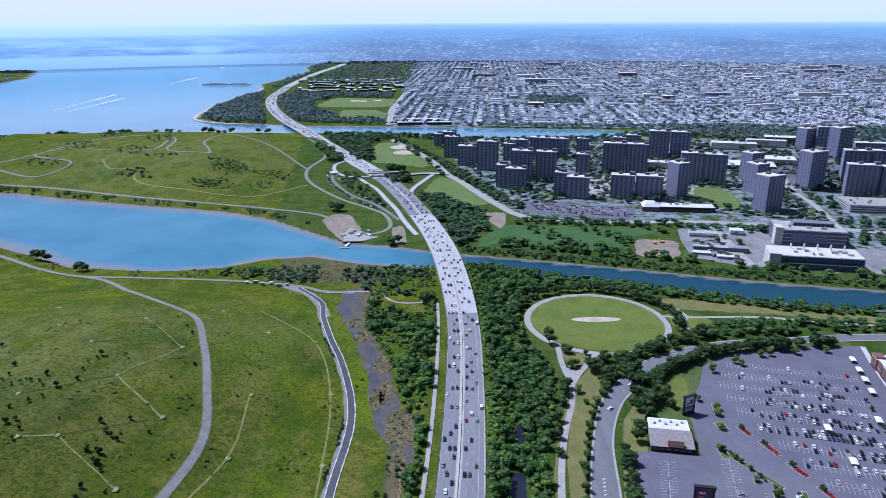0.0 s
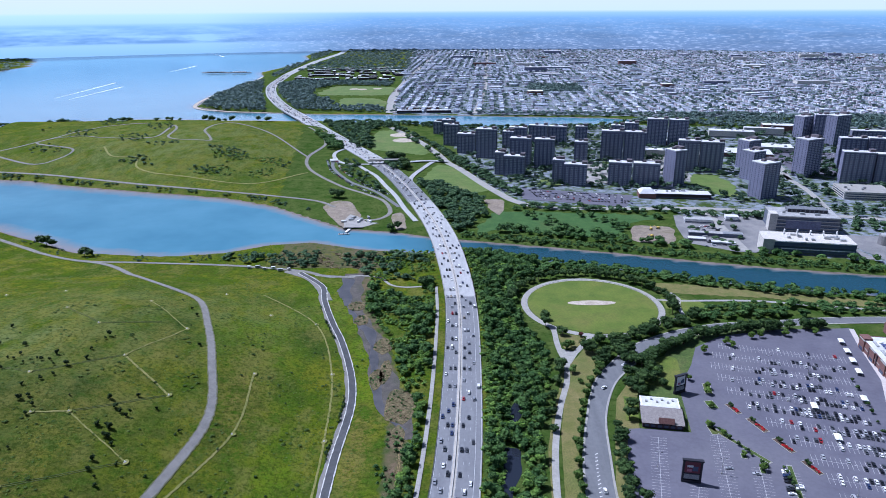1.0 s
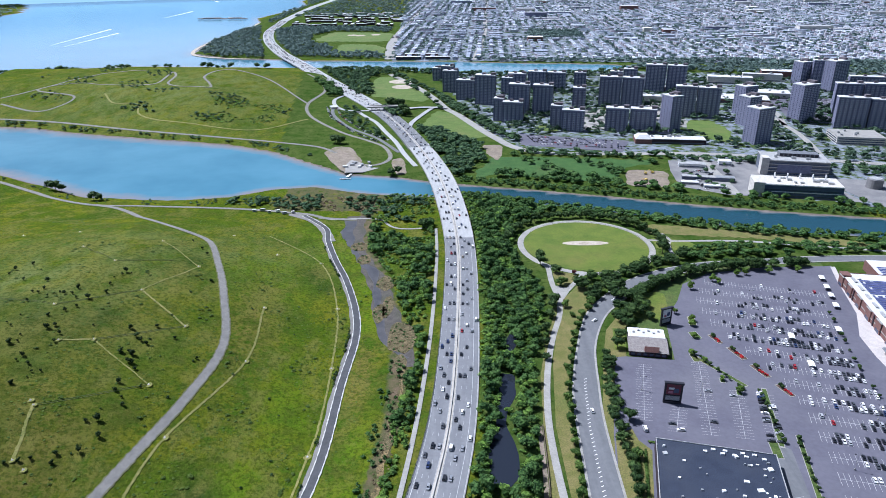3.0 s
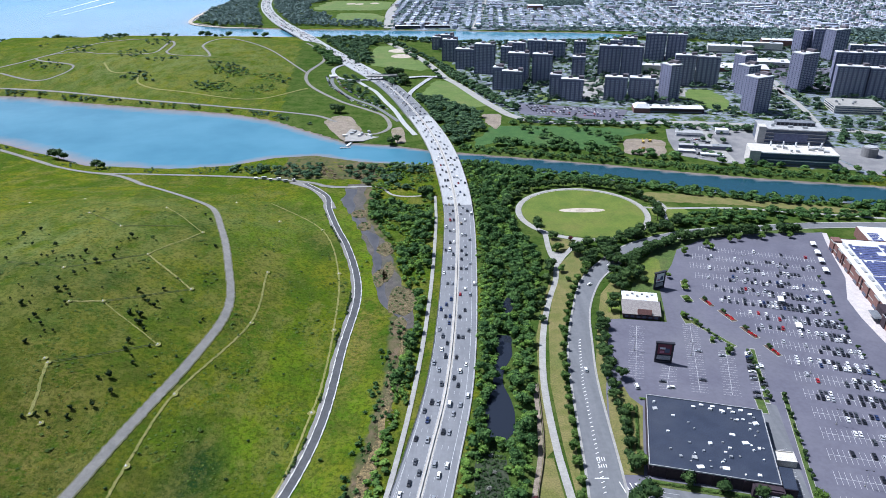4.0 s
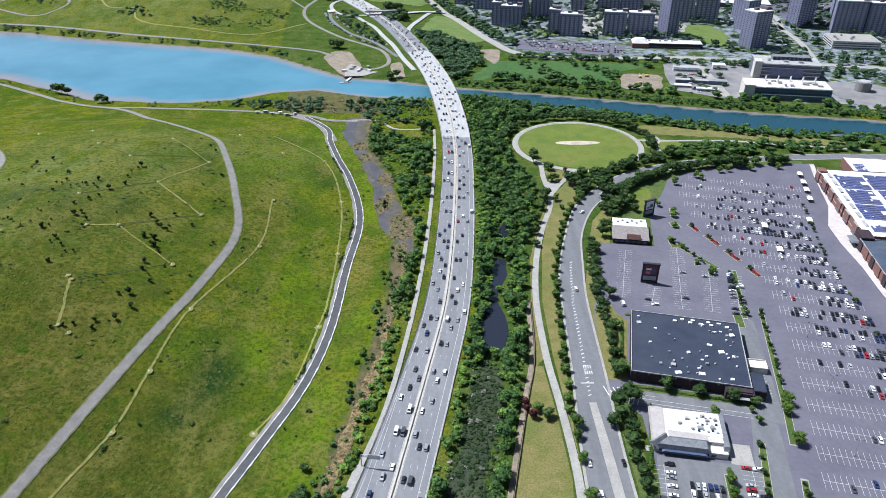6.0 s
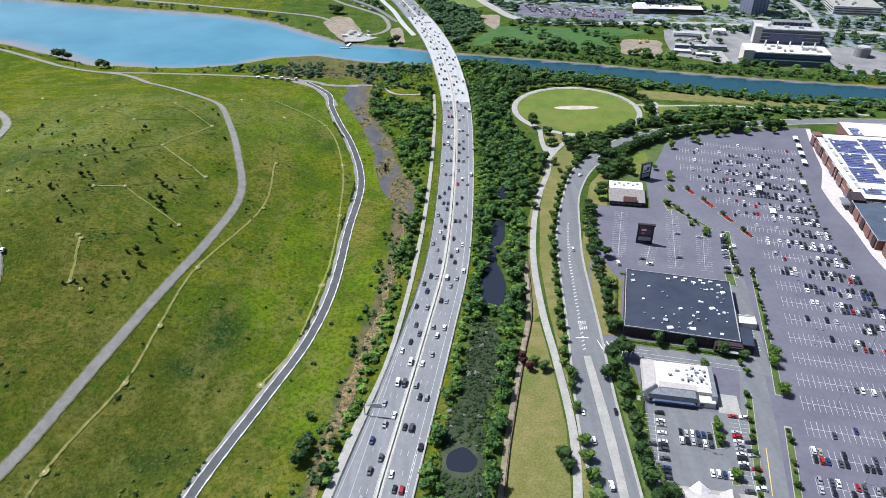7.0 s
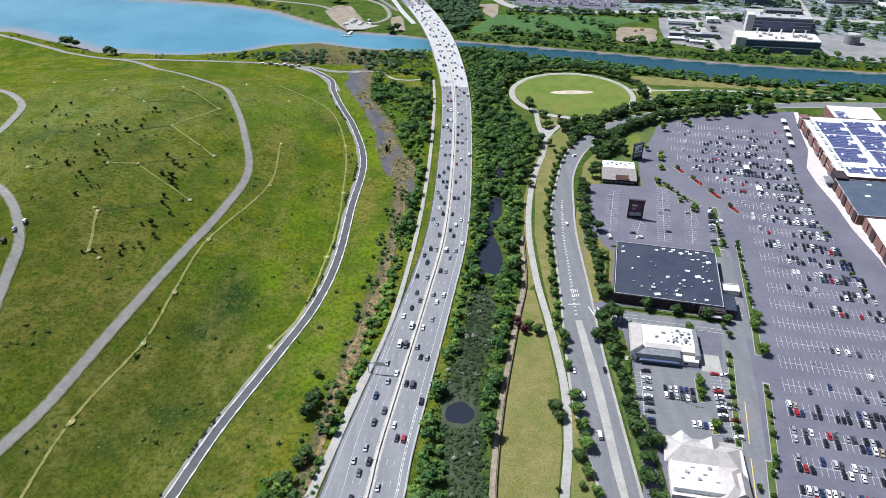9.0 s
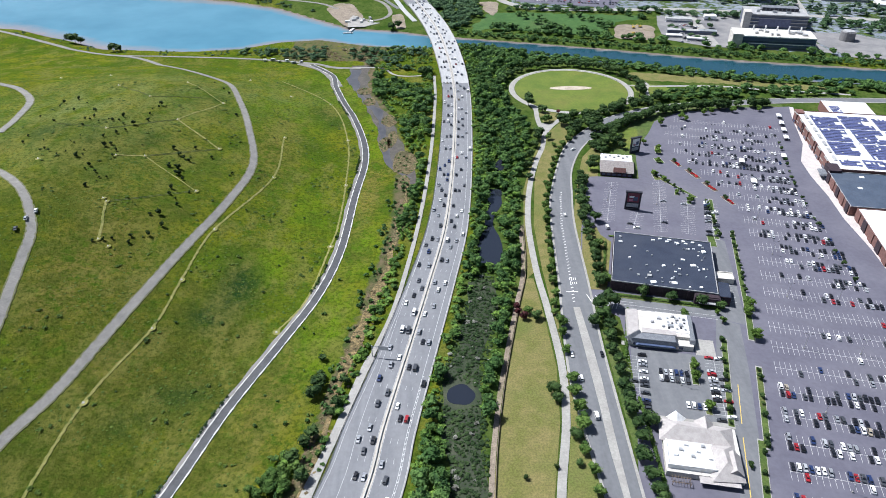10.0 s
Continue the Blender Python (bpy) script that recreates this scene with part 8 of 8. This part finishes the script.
way("estate_road_north", [(560, 1130), (590, 1250), (560, 1400), (600, 1560)], 9, M_PALE, "pale estate road", 0.3, "road", 10)


def tower(x, y, w_, h, tn=-0.26, deep=16.0):
    """A brick slab tower: body, window columns, roof slab, core."""
    t = thing("housing_tower", x, y, 3, ("tall" if h > 45 else "mid-height") + " brown brick housing tower, tinted haze-blue, with rows of windows", "tower", "housing towers", tn)
    body = part("wall", Build().box(0, deep / 2, 0, w_, deep, h), M_HAZEBRICK, t)
    part("roof", Build().box(0, deep / 2, h, w_ + 0.5, deep + 0.5, 1.1), M_WHITEROOF, t)
    part("core", Build().box(w_ / 2 - 4, deep * 0.55, 0, 8, deep * 0.6, h + 5), M_TOWERCORE, t)
    part("penthouse", Build().box(-w_ * 0.1, deep * 0.6, h + 1.1, 6, 5, 3.0), M_TOWERCORE, t)
    win = Build()
    floors = int(h / 2.85)
    cols = max(3, int(w_ / 3.4))
    for i in range(cols):
        cx = -w_ / 2 + (i + 0.5) * w_ / cols
        edge_ = [(-0.02, 0.9)]
        for j in range(floors):
            z = 0.9 + j * 2.85
            win.add([(cx - 1.0, -0.05, z), (cx + 1.0, -0.05, z), (cx + 1.0, -0.05, z + 1.3), (cx - 1.0, -0.05, z + 1.3)], [(0, 1, 2, 3)])
            if i % 2 == 1 and j:
                edge_ += [(-0.02, z - 0.9), (-0.7, z - 0.9), (-0.7, z + 0.1), (-0.02, z + 0.1)]
        if i % 2 == 1:
            m_ = len(edge_)
            bal = Build().add([(cx + sx * 1.4, py, pz) for sx in (-1, 1) for py, pz in edge_], [(k, m_ + k, m_ + k + 1, k + 1) for k in range(m_ - 1)]
                              + [(k, k + 1, k + 2, k + 3) for k in range(1, m_, 4)] + [(m_ + k + 3, m_ + k + 2, m_ + k + 1, m_ + k) for k in range(1, m_, 4)])
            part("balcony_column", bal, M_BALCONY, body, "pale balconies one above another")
    for sx in (-1, 1):
        for i in range(4):
            cy = (i + 0.5) * deep / 4
            for j in range(floors):
                z = 0.9 + j * 2.85
                q = [(sx * (w_ / 2 + 0.05), cy - 0.7, z), (sx * (w_ / 2 + 0.05), cy + 0.7, z), (sx * (w_ / 2 + 0.05), cy + 0.7, z + 1.4), (sx * (w_ / 2 + 0.05), cy - 0.7, z + 1.4)]
                win.add(q, [(0, 1, 2, 3) if sx > 0 else (3, 2, 1, 0)])
    part("window_grid", win, M_WINDOW, body, "rows of dark windows", "stuff")


for row in ((-8, 1573, 19, 27), (15, 1572, 28, 31), (19, 1439, 30, 42), (47, 1358, 35, 37), (82, 1314, 37, 53), (132, 1411, 22, 32), (157, 1465, 37, 31), (196, 1445, 37, 38), (235, 1444, 37, 36), (136, 1230, 36, 51), (177, 1224, 34, 50), (97, 1179, 17, 37),
            (119, 1162, 34, 34), (291, 1480, 24, 30), (249, 1269, 23, 37), (184, 1117, 18, 37), (208, 1101, 35, 33), (307, 1281, 39, 54), (346, 1275, 38, 53), (277, 1099, 35, 36), (316, 1091, 40, 36), (372, 1503, 26, 28), (392, 1469, 28, 38), (431, 1424, 39, 53),
            (471, 1417, 37, 52), (369, 1096, 22, 55), (417, 1199, 34, 51), (453, 1189, 37, 50), (534, 1213, 28, 48), (506, 1130, 25, 46), (474, 1017, 32, 52), (772, 1501, 27, 45), (792, 1487, 26, 50), (794, 1411, 40, 60), (604, 1151, 36, 61), (688, 1190, 40, 55),
            (731, 1180, 42, 56), (649, 1103, 45, 49), (694, 1094, 40, 47), (860, 1421, 70, 27)):
    end_on = row[:2] in ((369, 1096), (534, 1213), (506, 1130), (474, 1017), (772, 1501), (794, 1411), (604, 1151))
    tower(*row, tn=0.42 if end_on else -0.26, deep=24 if end_on else 16)
TOWERS_NEAR = [(-20, 1640), (110, 1060), (190, 1080), (330, 1060), (480, 960), (640, 880), (1200, 700), (1400, 1500), (700, 1620), (420, 1660)]
X, Y = scatter(TOWERS_NEAR, 15.8, 81, lambda X, Y: (np.sin(X * 0.05) + np.cos(Y * 0.06 + X * 0.01) > -0.75) & ~inside([(118, 1022), (258, 978), (284, 1040), (124, 1086)], X, Y) & ~inside([(418, 1177), (454, 1168), (458, 1110), (452, 1069), (437, 1035), (419, 1029), (399, 1070), (393, 1110)], X, Y) & (np.hypot(X - 620, Y - 1030) > 45) & (np.abs(X - np.interp(Y, [960, 1069, 1144, 1300], [530, 554, 562, 585])) > 8))
thicket("estate_trees", sized(X, Y, 8, 17, 6, 12, 82), WOOD_FAR, M_ESTATE, "trees among the housing towers", 83)
bank("works_yard_trees", [(300, 880), (330, 800), (350, 795), (372, 870), (400, 930), (330, 940)], 13, (6, 11), (5, 9), WOOD_MID, "trees in the works yard", 84, keep=lambda X, Y: np.sin(X * 0.23 + Y * 0.1) > 0.35)
bank("works_trees", [(310, 945), (470, 915), (640, 870), (640, 840), (500, 870), (470, 900), (330, 930)], 14, (9, 14), (7, 11), WOOD_MID, "trees behind the works", 85)
bank("works_trees_east", [(500, 900), (900, 760), (900, 660), (560, 735), (620, 780), (540, 850)], 26, (9, 15), (7, 11), WOOD_MID, "trees beside the works plaza", 87)
# lesser blocks east of the works, near the picture's edge
for k in range(26):
    r_ = random.Random(200 + k)
    x, y = 760 + (k % 7) * 95 + r_.uniform(-20, 20), 760 + (k // 7) * 110 + r_.uniform(-20, 20)
    slab("estate_block", x, y, r_.uniform(40, 70), r_.uniform(18, 30), r_.choice((8, 12, 18, 30)), -0.26, r_.choice((M_BRICK, M_WALLPALE, M_HAZEBRICK)), M_WHITEROOF, "brick estate block with a white roof", "building", 1, units=2)

# ---- the city beyond the second creek ----
r = np.random.RandomState(5)
G = radians(3.8)
gxd, gyd = np.array([math.cos(G), -math.sin(G)]), np.array([math.sin(G), math.cos(G)])
walls, roofs, greens = [], [], []
BOXV = np.array([(-1, -1, 0), (1, -1, 0), (1, 1, 0), (-1, 1, 0), (-1, -1, 1), (1, -1, 1), (1, 1, 1), (-1, 1, 1)], float)
origin = np.array([-130.0, 1900.0])
for bi in range(-4, 62):
    for bj in range(0, 15):
        turned = r.rand() < (0.12 if bj < 2 else 0.6)
        fill = r.uniform(0.6, 1.0)
        base = origin + gxd * (bi * 62.0) + gyd * (bj * 205.0)
        if base[0] > 4300:
            continue
        for s in (-1, 1):
            if not turned:
                for k in range(15):
                    if r.rand() > fill:
                        continue
                    p = base + gxd * (31 + s * 13.5) + gyd * (10 + k * 12.6)
                    walls.append((p[0] + r.uniform(-1.5, 1.5), p[1], 5.2 * r.uniform(0.8, 1.25), 5.0 * r.uniform(0.8, 1.2), 0))
                    if r.rand() < 0.8:
                        q = base + gxd * (31 + s * r.uniform(24, 29)) + gyd * (10 + k * 12.6 + r.uniform(-5, 5))
                        greens.append(q)
            else:
                for k in range(5):
                    if r.rand() > fill:
                        continue
                    p = base + gxd * (31 + r.uniform(-5, 5)) + gyd * (20 + k * 40 + s * 9)
                    walls.append((p[0], p[1], r.uniform(12, 29), r.uniform(4, 6), 0))
                    for _ in range(4):
                        if r.rand() < 0.75:
                            greens.append(base + gxd * r.uniform(2, 60) + gyd * (40 * k + r.uniform(-2, 3)))
            if r.rand() < 0.9:
                for _ in range(6):
                    greens.append(base + gxd * (31 + r.uniform(-5, 5)) + gyd * r.uniform(0, 200))
W = np.array(walls)
ok = (shore(W[:, 0], W[:, 1]) > 25) & inside(CITY, W[:, 0], W[:, 1]) & (np.hypot(W[:, 0], W[:, 1]) < 4800) & ~((np.abs(W[:, 0] - 380 - 0.04 * (W[:, 1] - 2300)) < 90) & (np.abs(W[:, 1] - 2450) < 110))
W = W[ok]
n = len(W)
hx, hy = W[:, 2], W[:, 3]
hh = r.uniform(5.5, 8.5, n)
lift = 2.9
loc = np.repeat(BOXV[None], n, 0) * np.stack([hx, hy, hh], 1)[:, None, :]
wx = loc[..., 0] * gxd[0] + loc[..., 1] * gyd[0] + W[:, 0:1]
wy = loc[..., 0] * gxd[1] + loc[..., 1] * gyd[1] + W[:, 1:2]
HV = np.stack([wx, wy, loc[..., 2] + lift], -1).reshape(-1, 3)
side = np.array([(0, 1, 5, 4), (1, 2, 6, 5), (2, 3, 7, 6), (3, 0, 4, 7)])
HF = (side[None] + (np.arange(n) * 8)[:, None, None]).reshape(-1, 4)
# Wall and roof colours lightened and blued in place of distance haze.
M_HAZEHOUSE = Mat("hazed_house_walls", 0.9)
M_HAZEHOUSE.color(M_HAZEHOUSE.ramp(M_HAZEHOUSE.island(), [(0, (0.40, 0.365, 0.40)), (0.35, (0.48, 0.49, 0.54)), (0.6, (0.62, 0.64, 0.70)), (0.85, (0.43, 0.41, 0.45))], True))
M_HAZEROOF = Mat("hazed_house_roofs", 0.7)
M_HAZEROOF.color(M_HAZEROOF.ramp(M_HAZEROOF.island(), [(0, (0.40, 0.44, 0.53)), (0.34, (0.28, 0.315, 0.39)), (0.60, (0.20, 0.23, 0.295)), (0.80, (0.66, 0.69, 0.76))], True))
tagged(new("row_houses", quad_mesh("row_houses", HV, HF, M_HAZEHOUSE)), "blocks of low row houses in haze-lightened brick and stucco", "houses", kind="stuff")
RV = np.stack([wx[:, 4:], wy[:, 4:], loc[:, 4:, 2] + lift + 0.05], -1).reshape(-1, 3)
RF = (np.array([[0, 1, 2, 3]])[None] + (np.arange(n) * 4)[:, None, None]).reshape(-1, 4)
tagged(new("row_house_roofs", quad_mesh("row_house_roofs", RV, RF, M_HAZEROOF)), "pale and grey flat roofs of row houses, tinted haze-blue", "roofs", kind="stuff")
Gp = np.array(greens)
ok = (shore(Gp[:, 0], Gp[:, 1]) > 12) & inside(CITY, Gp[:, 0], Gp[:, 1]) & (np.hypot(Gp[:, 0], Gp[:, 1]) < 4800)
Gp = Gp[ok]
Gp = Gp[r.permutation(len(Gp))[:7400]]
CITYTREE = [crown(120 + i, 6, 0.26, 1, lumpy=0.4, wide=0.7) for i in range(4)]
thicket("city_trees", [(x, y, 3.0, r.uniform(8, 15), r.uniform(7, 12)) for x, y in Gp], CITYTREE, M_HAZEWOODS, "street and garden trees among the houses", 88)
bank("city_park_trees", [(290, 2340), (470, 2340), (490, 2560), (310, 2560)], 14, (14, 20), (9, 14), WOOD_FAR, "trees of a city park", 91, M_HAZEWOODS)
bank("city_shore_trees", [(60, 1878), (180, 1852), (410, 1822), (700, 1812), (1100, 1740), (1100, 1790), (700, 1850), (420, 1860), (190, 1880), (60, 1900)], 13, (12, 18), (8, 12), WOOD_FAR, "trees on the far creek bank", 93, M_HAZEWOODS)
# larger blocks in the city
for k in range(70):
    rr = random.Random(300 + k)
    x, y = rr.uniform(100, 3300), rr.uniform(2300, 4500)
    if math.hypot(x, y) < 4700:
        slab("city_block", x, y, rr.uniform(30, 120), rr.uniform(14, 40), rr.choice((9, 12, 16, 20)), -G, rr.choice((M_BRICK, M_WALLPALE, M_HAZEBRICK)), rr.choice((M_WHITEROOF, M_GREYROOF, M_WHITEROOF)), "city block with a flat roof", "building", 0)
way("city_avenue", [(92, 1890), (160, 2600), (300, 4700)], 17, M_PALE, "pale straight city avenue", 0.3, "road", 30)
way("bay_boulevard", [(-135, 1905), (-150, 2300), (-120, 2900), (-20, 4700)], 26, M_PALE, "wide pale boulevard with parked cars", 0.3, "road", 30)
slab("marina_block", -84, 1905, 66, 14, 7, 0.03, M_DARKBRICK, M_WHITEROOF, "long waterfront building with a white roof", "building", 1)
slab("marina_block", -6, 1905, 66, 14, 7, 0.0, M_DARKBRICK, M_WHITEROOF, "long waterfront building with a white roof", "building", 1)
slab("marina_block", -50, 1965, 90, 14, 7, 0.0, M_BRICK, M_WHITEROOF, "long waterfront building with a white roof", "building", 1)
# garden apartments by the bay
for k in range(64):
    rr = random.Random(500 + k)
    x, y = -560 + (k % 13) * 32 + rr.uniform(-10, 10), 2800 + (k // 13) * 125 + rr.uniform(-40, 40)
    slab("garden_apartment", x, y, rr.uniform(28, 52), 12, 8, rr.choice((0, 0, 0, 1.57)), M_DARKBRICK, M_WHITEROOF, "low brick garden apartments with pale roofs", "apartments", 0)
structure("playing_field", Build().prism(uneven([(-300, 2050), (-160, 2020), (-155, 2130), (-200, 2220), (-310, 2240)], 8, 6.0), 2.9, 3.3), M_PARKLAWN, "pale green playing field", "field")
structure("golf_green", Build().prism(uneven([(-415, 2310), (-160, 2290), (-155, 2540), (-380, 2590)], 9, 8.0), 2.9, 3.3), M_PARKLAWN, "pale green playing field", "field")
for k, (x, y) in enumerate(((-300, 2480), (-270, 2470), (-220, 2490))):
    structure("field_sand_%d" % (k + 1), Build().disc(x, y, 3.1, 3.4, 16, 22, 16), M_SAND, "sandy infield", "infield")
structure("peninsula_beach", ribbon(Build(), spline([(-470, 1944), (-586, 1966), (-705, 2056), (-738, 2323), (-722, 2761), (-735, 2986)], 20), -7, 4, 0.9), M_SAND, "pale beach round the peninsula", "beach")
pier = thing("long_pier", -1045, 3160, 0, "long fishing pier with low sheds", "pier")
part("deck", Build().box(105, 0, 3, 215, 16, 1.2), M_FENCE, pier)
for k in range(22):
    part("pile", Build().box(5 + 10 * k, -7, -3, 0.9, 0.9, 6), M_DARKMETAL, pier)
part("shed", Build().box(60, 2, 4.2, 80, 7, 3.5), M_GREYROOF, pier)
part("shed", Build().box(160, 2, 4.2, 60, 7, 3.5), M_WHITEROOF, pier)
tagged(new("distant_and_lot_cars", far_cars.mesh("distant_and_lot_cars", M_MIXEDCARS)), "parked and distant cars of many colours", "cars", kind="stuff")
tagged(new("distant_car_windows", far_glass.mesh("distant_car_windows", M_CARGLASS)), "dark windows of parked and distant cars", "cars", kind="stuff")
# boat wakes on the bay
for k, (a_, b_, w_) in enumerate((((-1232, 2284), (-1255, 2775), 5), ((-1172, 2253), (-1165, 2630), 5), ((-1224, 3245), (-1215, 3599), 6), ((-1530, 4742), (-1285, 4280), 6))):
    structure("wake_%d" % (k + 1), ribbon(Build(), [Vector(a_), (Vector(a_) + Vector(b_)) / 2, Vector(b_)], lambda i, w=w_: -w * (0.2 + 0.4 * i), lambda i, w=w_: w * (0.2 + 0.4 * i), 0.15), M_WAKE, "white boat wake on the bay", "wake")
